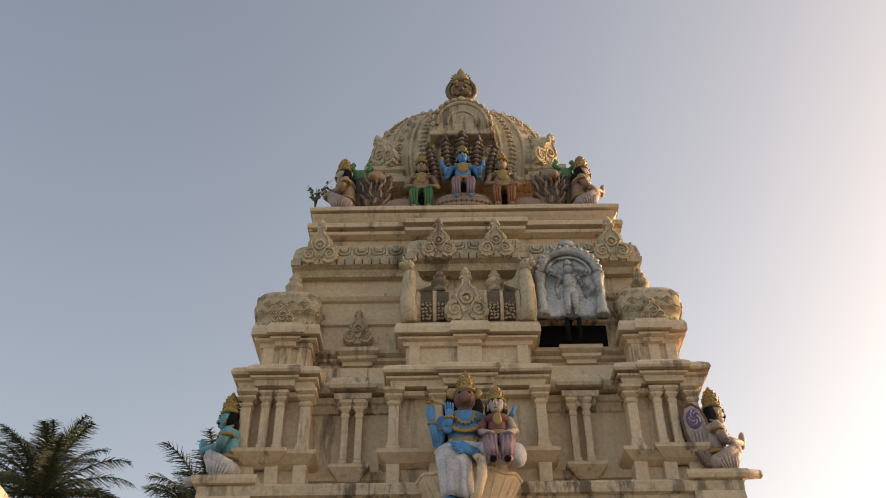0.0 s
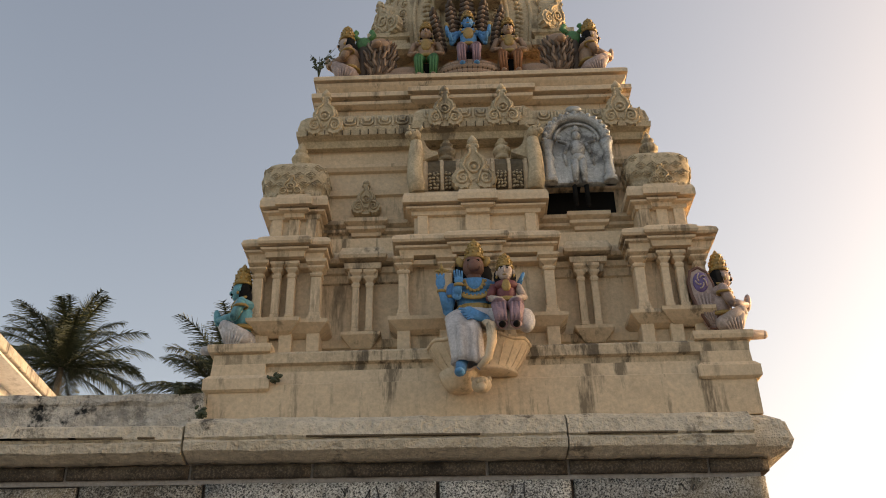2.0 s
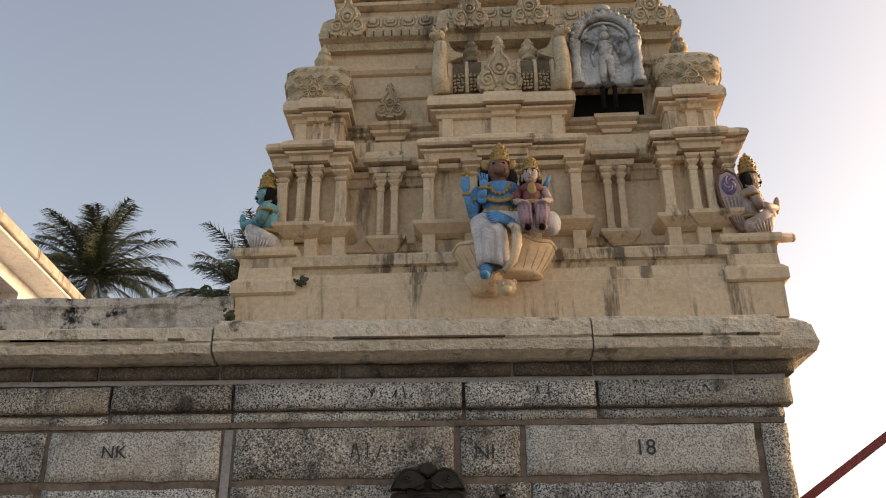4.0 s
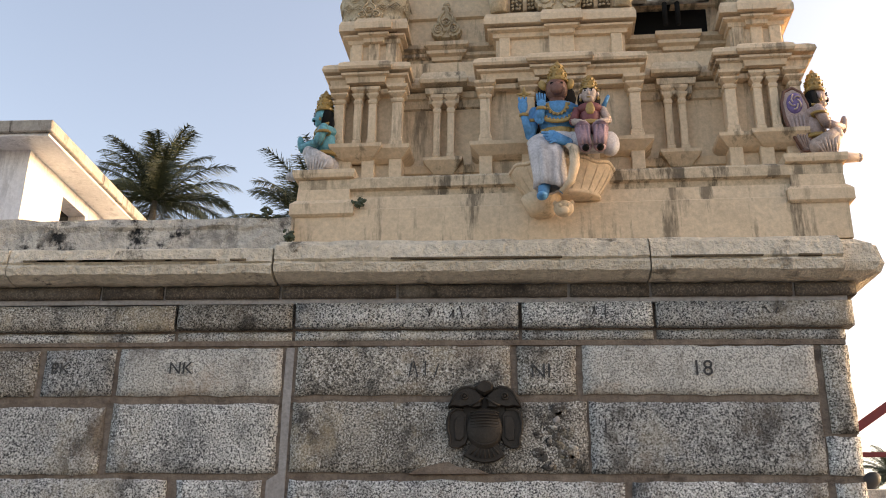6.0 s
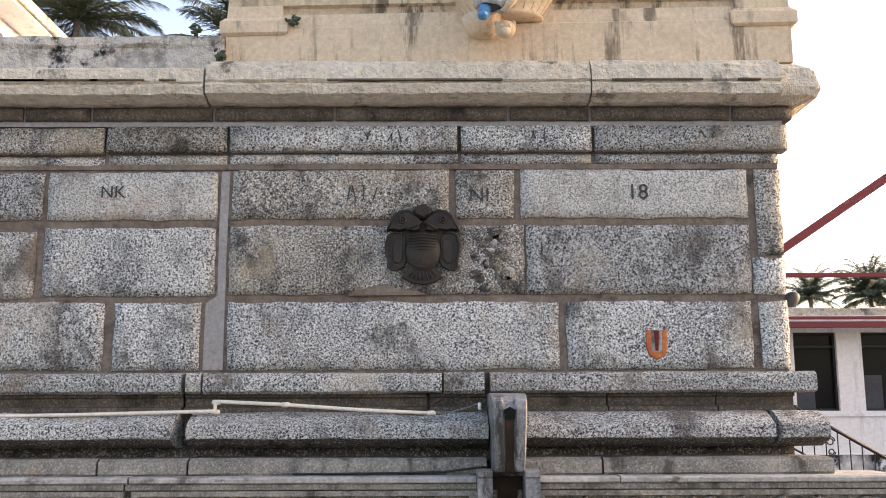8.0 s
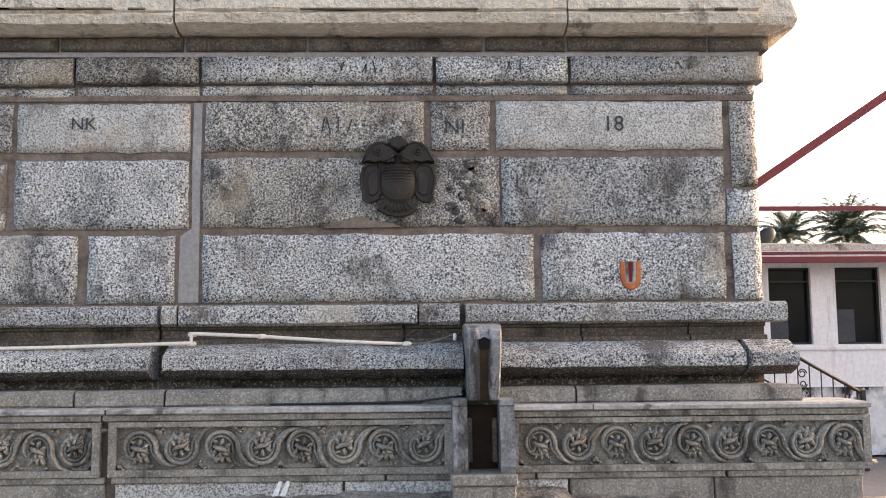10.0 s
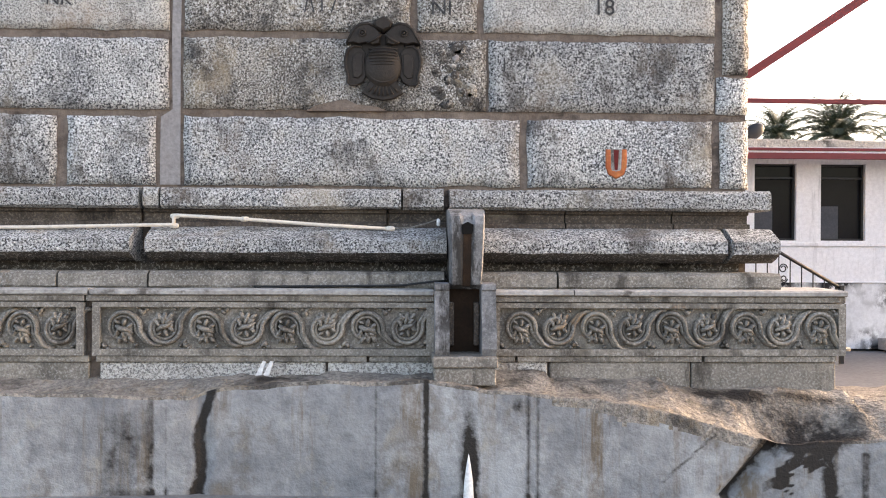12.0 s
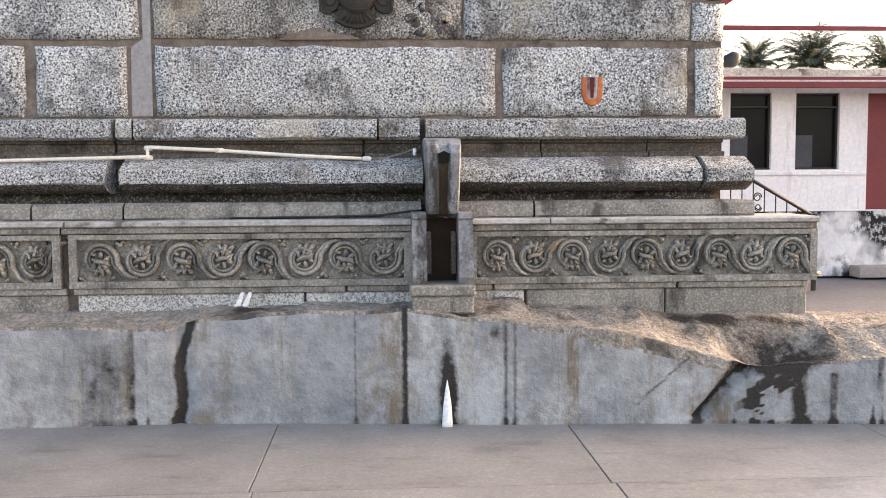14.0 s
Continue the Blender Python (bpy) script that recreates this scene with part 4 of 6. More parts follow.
for s in (-1, 1):
    bm = B()
    e = CX + s * 0.50
    plate(bm, [(e - 0.065, 5.88), (e + 0.065, 5.88), (e + 0.06, 6.10), (e + 0.05, 6.36), (e - 0.05, 6.36), (e - 0.06, 6.1)], 0.15, 0.5)
    tube(bm, [(e - s * 0.01, 0.15, 5.88), (e, 0.135, 5.97), (e + s * 0.008, 0.13, 6.10), (e, 0.135, 6.24), (e - s * 0.005, 0.14, 6.38)], [0.066, 0.074, 0.064, 0.066, 0.05], 10)
    # horned head turned outwards
    blob(bm, (e + s * 0.01, 0.115, 6.435), (0.058, 0.06, 0.055), 0, u=10, v=7)
    blob(bm, (e + s * 0.055, 0.085, 6.425), (0.035, 0.035, 0.026), 0, u=8, v=6)
    for d in (-1, 1):
        tube(bm, [(e + d * 0.03, 0.11, 6.475), (e + d * 0.058, 0.10, 6.50), (e + d * 0.05, 0.10, 6.53)], [0.017, 0.014, 0.006], 6)
        blob(bm, (e + s * 0.02 + d * 0.022, 0.06, 6.45), (0.012, 0.010, 0.012), 0, u=6, v=4)
    # concave web running down to the barrel
    plate(bm, [(e - s * 0.03, 6.20), (e - s * 0.19, 6.27), (e - s * 0.19, 6.295), (e - s * 0.13, 6.315), (e - s * 0.09, 6.36), (e - s * 0.065, 6.44), (e - s * 0.03, 6.48)][::s], 0.17, 0.30, 0, 0.04)
    part("end_scroll", bm, M_CREAM_ORN, sala, "upright scrolled beast ornament of worn stucco")
for x in (-0.43,):
    gable(x - 0.005, 0.36, 5.815, 0.255, 0.36)

# carved eaves band with gables, then the top cornices
EAV = [(-0.02, 6.51), (0.0, 6.57), (0.055, 6.59), (0.06, 6.6415), (0.045, 6.6519), (0.05, 6.6725), (0.03, 6.7756), (-0.01, 6.8374), (-0.04, 6.8684)]
eave = tpart("eaves_band", tier(B(), (-1.0, 2.0, 0.34, 2.06), EAV), M_CREAM_ORN, "carved stucco eaves band with small panels")
eave_mid = tpart("eaves_band", tier(B(), (0.02, 0.98, 0.27, 0.8), [(d, z + 0.003) for d, z in EAV]), M_CREAM_ORN)
for x0, x1, y in ((-0.98, -0.05, 0.30), (0.05, 0.95, 0.23), (1.05, 1.98, 0.30)):
    n = max(3, round((x1 - x0) / 0.155))
    for k in range(n):
        x = x0 + (x1 - x0) * (k + 0.5) / n
        bm = B()
        for w, z0, r in ((0.050, 6.70, 0.011), (0.026, 6.735, 0.009)):
            tube(bm, [(x - w, y + 0.012, 6.80), (x - w, y - 0.008, z0 + 0.025), (x - w * 0.6, y - 0.014, z0), (x + w * 0.6, y - 0.014, z0), (x + w, y - 0.008, z0 + 0.025), (x + w, y + 0.012, 6.80)], r, 5)
        part("panel_carving", bm, M_CREAM_ORN, eave)
        part("panel_bar", box(B(), x + 0.066, x + 0.084, y - 0.016, y + 0.05, 6.685, 6.80), M_CREAM_ORN, eave)
        for q in range(2):
            part("dentil", box(B(), x - 0.062 + 0.072 * q, x - 0.052 + 0.072 * q, y - 0.034, y + 0.02, 6.592, 6.635), M_BROWN_STUCCO, eave)
for x in (-0.81, 1.80):
    gable(x, 0.285, 6.59, 0.35, 0.515)
for x in (0.255, 0.763):
    gable(x, 0.215, 6.59, 0.325, 0.465)
tpart("wall", tier(B(), (-0.86, 1.86, 0.44, 1.96), [(0, 6.8374), (0, 7.345)]))
in_tower([(-0.88, 1.88, 0.42, 1.98)], [(0.0, 6.9714), (0.05, 6.9921), (0.055, 7.023), (-0.08, 7.0281), (-0.08, 7.0591), (0.075, 7.0642), (0.075, 7.1097), (0.06, 7.1255), (0.0, 7.1334)])
in_tower([(0.0, 1.0, 0.37, 0.8)], [(0.0, 6.9766), (0.05, 6.9972), (0.055, 7.0281), (-0.08, 7.0333), (-0.08, 7.0642), (0.075, 7.0694), (0.075, 7.1137), (0.06, 7.1295), (0.0, 7.1374)], "cornice_offset")
in_tower([(-0.86, 1.86, 0.46, 1.94)], [(0.0, 7.1808), (0.03, 7.1887), (0.06, 7.2282), (0.075, 7.2558), (-0.05, 7.2597), (-0.05, 7.2795), (0.09, 7.2834), (0.09, 7.32), (0.07, 7.345), (0.0, 7.355)], "top_slab")

# crowning roof: neck, curved roof with ribs, end gables, front gable and crest
tpart("neck", tier(B(), (-0.30, 1.30, 0.88, 1.60), [(0, 7.345), (0, 8.005)]), M_CREAM)


def roof_point(a, k):
    """k runs from the eaves (0) to the crown (1)."""
    prof = [(1.02, 7.925), (0.99, 7.975), (0.93, 8.045), (0.95, 8.165), (0.975, 8.325), (0.965, 8.505), (0.91, 8.705), (0.81, 8.905), (0.67, 9.075), (0.49, 9.215), (0.28, 9.295), (0.04, 9.325)]
    f = k * (len(prof) - 1)
    i = min(int(f), len(prof) - 2)
    r = prof[i][0] + (prof[i + 1][0] - prof[i][0]) * (f - i)
    z = prof[i][1] + (prof[i + 1][1] - prof[i][1]) * (f - i)
    c, s = math.cos(a), math.sin(a)
    q = (abs(c) ** 3.2 + abs(s) ** 3.2) ** (-1 / 3.2)
    return Vector((CX + 1.03 * r * q * c, TY + 0.02 + 0.50 * r * q * s, z))


bm = B()
NA, NK = 64, 33
rings = [[bm.verts.new(roof_point(2 * math.pi * i / NA, k / NK)) for i in range(NA)] for k in range(NK + 1)]
for a, b in zip(rings, rings[1:]):
    for i in range(NA):
        bm.faces.new((a[i], a[(i + 1) % NA], b[(i + 1) % NA], b[i])).smooth = True
bm.faces.new(rings[0])
bm.faces.new(rings[-1])
dome = tpart("crowning_roof", bm, M_CREAM_ORN, "domed oblong stucco roof with carved ribs")
for i in range(56):
    a0 = 2 * math.pi * (i + 0.5) / 56
    o = Vector((math.cos(a0), math.sin(a0), 0.25)).normalized()
    along = Vector((-math.sin(a0), math.cos(a0), 0))
    kind = i % 4
    bm = B()
    pts = [roof_point(a0, 0.14 + 0.78 * k / 24) + o * 0.006 for k in range(25)]
    if kind in (1, 3):
        tube(bm, pts, [0.030 * (1 - 0.6 * k / 24) for k in range(25)], 5)
    elif kind == 0:
        # framed square leaves
        for k in range(1, 24, 2):
            w = 0.050 * (1 - 0.55 * k / 24)
            ring = [pts[k] + o * 0.012 + along * (w * math.cos(a)) + Vector((0, 0, w * math.sin(a))) for a in [math.tau * q / 8 for q in range(9)]]
            tube(bm, ring, w * 0.24, 4)
            blob(bm, pts[k] + o * 0.006, (w * 0.45, w * 0.45, w * 0.45), 0, u=6, v=5)
    else:
        # rough carved foliage
        for k in range(1, 24):
            w = 0.030 * (1 - 0.5 * k / 24)
            for d in (-1, 1):
                blob(bm, pts[k] + along * (d * w * 0.9) + o * random.uniform(-0.004, 0.008), (w, w * 0.9, w * random.uniform(0.6, 1.1)), 0, (random.uniform(-40, 40), random.uniform(-40, 40), 0), 6, 4)
    rib = part("rib" if kind in (1, 3) else "foliage_band", bm, M_CREAM_ORN, dome)
    if kind in (0, 2):
        tagged(rib, "band of small carved stucco leaves", kind="stuff")
bm = B()
tube(bm, [roof_point(2 * math.pi * i / 64, 0.0) + Vector((0, 0, 0.02)) for i in range(65)], 0.05, 6)
part("eave_roll", bm, M_CREAM_ORN, dome)
# front gable of the roof
fg = tpart("front_gable", plate(B(), [(0.20, 8.505), (0.82, 8.505), (0.825, 8.625), (0.79, 8.785), (0.72, 8.905), (0.62, 8.965), (0.51, 9.065), (0.40, 8.965), (0.30, 8.905), (0.23, 8.785), (0.195, 8.625)], 0.60, 1.0, 0, 0.03), M_CREAM_ORN, "stucco gable panel on the roof front")
for r, w, h in ((0.25, 0.022, 0.22), (0.15, 0.016, 0.20)):
    part("arch_moulding", tube(B(), [(0.51 + r * 1.05 * math.cos(math.radians(a)), 0.598, 8.625 + r * 1.25 * math.sin(math.radians(a))) for a in range(-10, 191, 12)], w, 6), M_CREAM_ORN, fg)
for k in range(13):
    a = math.pi * k / 12
    part("leaf", blob(B(), (0.51 + 0.30 * math.cos(a), 0.605, 8.635 + 0.36 * math.sin(a)), (0.045, 0.03, 0.028), 0, (0, 90 - math.degrees(a), 0), 7, 5), M_CREAM_ORN, fg)
part("sill", box(B(), 0.17, 0.85, 0.57, 0.9, 8.455, 8.515, 0.01), M_CREAM_ORN, fg)
for s in (-1, 1):
    # end gables turned outwards, each on a stepped block
    ex = 0.53 + s * 0.82
    ob = gable(ex, 0.72, 8.105, 0.38, 0.60)
    ob.rotation_euler = (0, radians(s * 14), radians(s * 38))
    bm = B()
    tier(bm, (ex - 0.16, ex + 0.16, 0.74, 1.6), [(0.0, 7.885), (0.06, 7.915), (0.06, 7.985), (0.02, 8.005), (0.02, 8.065), (0.05, 8.085), (0.05, 8.135), (-0.04, 8.185), (-0.06, 8.585), (-0.12, 8.685)])
    tpart("end_block", bm, M_CREAM_ORN)
# pedestals for the corner statues
for x0, x1 in ((-1.54, -1.06), (2.02, 2.47)):
    tpart("pedestal", tier(B(), (x0 + 0.03, x1 - 0.03, -0.02, 0.5), [(0.01, 4.12), (0.03, 4.135), (0.03, 4.2154), (0.0, 4.2503), (-0.01, 4.2561), (-0.02, 4.4244), (0.015, 4.4302), (0.025, 4.4592), (0.025, 4.4884), (0.0, 4.4931)]))


# ---- statues ----
def statue(name, at, build, mats, label, category="statue", group="", turn=TURN):
    """One plain mesh: build(bm) works in the place's own coordinates, at is the foot of the statue."""
    bm = B()
    build(bm)
    bmesh.ops.translate(bm, verts=bm.verts, vec=-Vector(at))
    ob = part(name, bm, mats)
    ob.matrix_world = turn @ Matrix.Translation(at)
    return tagged(ob, label, category, group)


def crown(bm, x, y, z, r, h, mi):
    lathe(bm, [(r * 1.05, 0), (r * 1.12, h * 0.08), (r * 0.95, h * 0.16), (r * 0.86, h * 0.18), (r * 0.84, h * 0.38), (r * 0.96, h * 0.42), (r * 0.90, h * 0.48), (r * 0.68, h * 0.52), (r * 0.60, h * 0.70), (r * 0.66, h * 0.74), (r * 0.34, h * 0.80), (r * 0.24, h * 0.90), (r * 0.03, h)], (x, y, z), 12, mi=mi)
    for q, (rr, zz, n) in enumerate(((1.10, 0.08, 14), (0.90, 0.29, 9), (0.95, 0.44, 12), (0.66, 0.62, 8))):
        for k in range(n):
            a = math.tau * (k + 0.5 * (q % 2)) / n
            w = r * (0.085 if q % 2 == 0 else 0.14)
            blob(bm, (x + r * rr * math.cos(a), y + r * rr * math.sin(a), z + h * zz), (w, w, w * (1.0 if q % 2 == 0 else 1.3)), mi, u=6, v=4)


def head(bm, c, k, turn, skin, hair, gold, white, moustache=False):
    """A painted face looking along -y before turning: brows, eyes, nose, lips, ears with rings, hair behind."""
    m = pose(*c, 0, 0, turn)

    def e(p, r, mi, u=8, v=6):
        blob(bm, m @ (Vector(p) * k), tuple(q * k for q in r), mi, (0, 0, turn), u, v)
    e((0, 0, 0), (0.070, 0.076, 0.090), skin, 14, 10)
    e((0, -0.022, -0.045), (0.050, 0.050, 0.046), skin, 10, 7)
    e((0, 0.045, -0.025), (0.090, 0.062, 0.115), hair, 10, 7)
    e((0, -0.080, -0.008), (0.012, 0.020, 0.024), skin)
    e((0, -0.070, -0.050), (0.022, 0.010, 0.008), gold if not moustache else hair)
    if moustache:
        for d in (-1, 1):
            e((d * 0.026, -0.070, -0.034), (0.026, 0.010, 0.009), hair)
    for d in (-1, 1):
        e((d * 0.029, -0.067, 0.016), (0.018, 0.010, 0.010), white)
        e((d * 0.029, -0.074, 0.016), (0.008, 0.006, 0.008), hair)
        e((d * 0.029, -0.068, 0.034), (0.022, 0.008, 0.0055), hair)
        e((d * 0.076, 0.0, -0.005), (0.014, 0.020, 0.028), skin)
        e((d * 0.080, -0.006, -0.042), (0.012, 0.012, 0.018), gold)


def deity(bm):
    # 0 blue 1 white 2 gold 3 black 4 brown
    x, y = 0.44, -0.10
    blob(bm, (x, y, 4.7635), (0.135, 0.10, 0.15), 0)
    blob(bm, (x, y - 0.01, 4.8554), (0.165, 0.095, 0.075), 0)
    limb(bm, (x, y, 4.8922), (x, y - 0.02, 4.9565), 0.06, 0.055, 4)
    blob(bm, (x, y - 0.02, 5.0208), (0.082, 0.085, 0.10), 4)
    limb(bm, (x, y - 0.06, 5.0116), (x, y - 0.135, 4.9886), 0.058, 0.045, 4)
    blob(bm, (x, y + 0.05, 4.9841), (0.145, 0.05, 0.15), 3)
    for s in (-1, 1):
        blob(bm, (x + s * 0.10, y - 0.01, 5.0714), (0.03, 0.02, 0.045), 2, (0, s * 25, 0))
        blob(bm, (x + s * 0.035, y - 0.09, 5.0484), (0.013, 0.01, 0.010), 3)
    crown(bm, x + 0.01, y - 0.01, 5.0805, 0.073, 0.19, 2)
    tube(bm, [(x + 0.125 * math.cos(a), y - 0.105 + 0.03 * math.sin(a), 4.8003 + 0.075 * math.sin(a)) for a in [math.pi * (1 + k / 10) for k in range(11)]], 0.016, mi=2)
    tube(bm, [(x + 0.07 * math.cos(a), y - 0.105, 4.883 + 0.09 * math.sin(a)) for a in [math.pi * (1 + k / 10) for k in range(11)]], 0.011, mi=2)
    lathe(bm, [(0.13, 4.6338), (0.142, 4.6478), (0.142, 4.6806), (0.125, 4.6946)], (x, y, 0), 14, 1.0, 0.8, 2)
    blob(bm, (x + 0.02, y - 0.11, 4.6525), (0.05, 0.03, 0.04), 2)
    # raised far arm with an ornament, folded arm with open palm
    limb(bm, (x - 0.165, y, 4.8554), (x - 0.20, y - 0.04, 4.6525), 0.043, 0.038, 0)
    limb(bm, (x - 0.20, y - 0.04, 4.6525), (x - 0.25, y - 0.09, 4.8186), 0.037, 0.024, 0)
    blob(bm, (x - 0.25, y - 0.10, 4.8692), (0.036, 0.025, 0.06), 0)
    for k in (-1, 0, 1):
        limb(bm, (x - 0.25 + 0.018 * k, y - 0.10, 4.8922), (x - 0.25 + 0.026 * k, y - 0.10, 4.9335), 0.011, 0.008, 0, 6)
    for a in range(4):
        limb(bm, (x - 0.24, y - 0.08, 4.9703), (x - 0.24 + 0.05 * math.cos(a * math.pi / 2), y - 0.08, 4.9703 + 0.055 * math.sin(a * math.pi / 2)), 0.022, 0.005, 2, 6)
    limb(bm, (x - 0.14, y - 0.03, 4.8186), (x - 0.13, y - 0.13, 4.7451), 0.040, 0.036, 0)
    limb(bm, (x - 0.13, y - 0.13, 4.7451), (x - 0.115, y - 0.16, 4.837), 0.034, 0.026, 0)
    blob(bm, (x - 0.115, y - 0.165, 4.862), (0.034, 0.02, 0.034), 0)
    for k in range(4):
        limb(bm, (x - 0.142 + 0.017 * k, y - 0.165, 4.885), (x - 0.146 + 0.019 * k, y - 0.168, 4.945 - 0.006 * abs(k - 1)), 0.0095, 0.007, 0, 6)
    limb(bm, (x + 0.15, y, 4.8462), (x + 0.22, y - 0.05, 4.69), 0.056, 0.045, 0)
    # beaded chains, armlets and bracelets
    for w, zz, n in ((0.085, 4.885, 9), (0.125, 4.845, 13)):
        for q in range(n):
            a = math.pi * (1.05 + 0.90 * q / (n - 1))
            blob(bm, (x + w * math.cos(a), y - 0.112 - 0.01 * math.sin(math.pi * q / (n - 1)), zz + 0.10 * math.sin(a)), (0.011, 0.009, 0.012), 2, u=6, v=5)
    for c, r in (((x - 0.18, y - 0.02, 4.765), 0.046), ((x + 0.185, y - 0.025, 4.775), 0.056), ((x - 0.243, y - 0.082, 4.80), 0.032), ((x - 0.117, y - 0.16, 4.825), 0.034)):
        lathe(bm, [(r, -0.012), (r * 1.12, 0.0), (r, 0.012)], c, 10, 1, 1, 2)
    for q in range(7):
        blob(bm, (x - 0.11 + 0.037 * q, y - 0.115 + 0.006 * abs(q - 3), 4.645 + 0.004 * abs(q - 3)), (0.016, 0.014, 0.022), 2, u=7, v=5)
    # white draped legs: one folded, one hanging
    blob(bm, (x - 0.02, y - 0.06, 4.5775), (0.21, 0.15, 0.085), 1)
    limb(bm, (x - 0.05, y - 0.08, 4.5494), (x - 0.12, y - 0.17, 4.5119), 0.09, 0.085, 1)
    rings = []
    for j, (cx, cy, z, r) in enumerate(((-0.11, -0.16, 4.5916, 0.05), (-0.105, -0.175, 4.5634, 0.10), (-0.10, -0.19, 4.5119, 0.123), (-0.09, -0.195, 4.4186, 0.12), (-0.078, -0.20, 4.3025, 0.113), (-0.068, -0.205, 4.2096, 0.108), (-0.065, -0.205, 4.1574, 0.112), (-0.065, -0.205, 4.1632, 0.085))):
        fold = 0.10 * min(1.0, max(0.0, (4.5775 - z) / 0.25))
        rings.append([bm.verts.new((x + cx + r * (1 + fold * math.sin(7 * b + 2.2 * j * 0.25) + 0.4 * fold * math.sin(13 * b + j * 0.5)) * math.cos(b), y + cy + 0.8 * r * (1 + fold * math.sin(7 * b + 2.2 * j * 0.25)) * math.sin(b), z + 0.012 * math.sin(2 * b))) for b in [k * math.tau / 42 for k in range(42)]])
    fs = [bm.faces.new(rings[0])]
    for p0, p1 in zip(rings, rings[1:]):
        for k in range(42):
            fs.append(bm.faces.new((p0[k], p1[k], p1[(k + 1) % 42], p0[(k + 1) % 42])))
    for f in fs:
        f.material_index, f.smooth = 1, True
    limb(bm, (x - 0.11, y - 0.22, 4.1864), (x - 0.12, y - 0.25, 4.10), 0.045, 0.038, 0)
    blob(bm, (x - 0.13, y - 0.29, 4.075), (0.036, 0.055, 0.026), 0)
    limb(bm, (x + 0.10, y - 0.10, 4.5587), (x + 0.34, y - 0.14, 4.54), 0.09, 0.085, 1)
    blob(bm, (x + 0.36, y - 0.13, 4.5306), (0.07, 0.08, 0.10), 1)
    limb(bm, (x - 0.05, y - 0.27, 4.5681), (x + 0.06, y - 0.24, 4.5259), 0.05, 0.04, 0)
    for k in range(5):
        limb(bm, (x - 0.06 + 0.008 * k, y - 0.30, 4.5869 - 0.018 * k), (x - 0.115 + 0.014 * k, y - 0.305, 4.5916 - 0.024 * k), 0.014, 0.010, 0, 6)
    # hanging sash over the seat
    tube(bm, [(x + 0.06, y - 0.22, 4.5119), (x + 0.10, y - 0.27, 4.4418), (x + 0.10, y - 0.275, 4.3025), (x + 0.07, y - 0.27, 4.1864), (x + 0.0, y - 0.26, 4.11)], [0.03, 0.04, 0.036, 0.03, 0.02], 7, 5)


def drawn_in(build, front, k):
    """Draws the knees and arms back towards the plane y = front by the factor k; hanging cloth stays where it falls."""
    def inner(bm):
        build(bm)
        for v in bm.verts:
            if v.co.y < front:
                f = 1 + (k - 1) * max(0.0, min(1.0, (v.co.z - 4.40) / 0.14))
                v.co.y = front + (v.co.y - front) * f
    return inner


statue("seated_statue", (0.40, -0.15, 4.4418), drawn_in(deity, -0.17, 0.55), [P_BLUE, P_WHITE, P_GOLD, P_BLACK, P_BROWN, M_CREAM], "blue-painted seated deity statue with gold crown and white drapery")


def consort(bm):
    # 0 pale 1 maroon 2 mauve 3 gold 4 black 5 blue
    x, y = 0.67, -0.20
    blob(bm, (x, y, 4.7451), (0.075, 0.06, 0.10), 1)
    blob(bm, (x, y - 0.01, 4.8095), (0.095, 0.06, 0.045), 1)
    limb(bm, (x, y, 4.837), (x, y - 0.01, 4.883), 0.032, 0.03, 0)
    head(bm, (x, y - 0.02, 4.915), 0.80, -8, 0, 4, 3, 6)
    blob(bm, (x, y + 0.04, 4.905), (0.085, 0.04, 0.10), 4)
    crown(bm, x, y - 0.01, 4.9473, 0.06, 0.14, 3)
    for s in (-1, 1):
        limb(bm, (x + s * 0.09, y, 4.8003), (x + s * 0.125, y - 0.02, 4.7084), 0.032, 0.028, 0 if s > 0 else 1)
        limb(bm, (x + s * 0.125, y - 0.02, 4.7084), (x + s * 0.045, y - 0.09, 4.6666), 0.027, 0.02, 0)
        limb(bm, (x + s * 0.045, y - 0.02, 4.6431), (x + s * 0.065, y - 0.14, 4.6103), 0.058, 0.055, 2)
        limb(bm, (x + s * 0.065, y - 0.14, 4.6103), (x + s * 0.05, y - 0.15, 4.4534), 0.055, 0.045, 2)
        blob(bm, (x + s * 0.05, y - 0.19, 4.4244), (0.026, 0.05, 0.02), 4)
        for k in range(3):
            tube(bm, [(x + s * (0.03 + 0.028 * k), y - 0.195, 4.615), (x + s * (0.025 + 0.026 * k), y - 0.20, 4.54), (x + s * (0.02 + 0.026 * k), y - 0.195, 4.4534)], 0.012, 5, 2)
    lathe(bm, [(0.082, 4.6666), (0.088, 4.6759), (0.088, 4.6946), (0.078, 4.7038)], (x, y, 0), 12, 1, 0.85, 3)
    blob(bm, (x, y - 0.055, 4.7911), (0.035, 0.02, 0.05), 3)
    limb(bm, (x + 0.10, y + 0.02, 4.837), (x + 0.135, y + 0.0, 4.9105), 0.02, 0.012, 5)


statue("seated_statue", (0.62, -0.25, 4.4418), drawn_in(consort, -0.26, 0.6), [P_PALE, P_MAROON, P_MAUVE, P_GOLD, P_BLACK, P_BLUE, P_WHITE], "small crowned statue in maroon and mauve seated beside the deity")


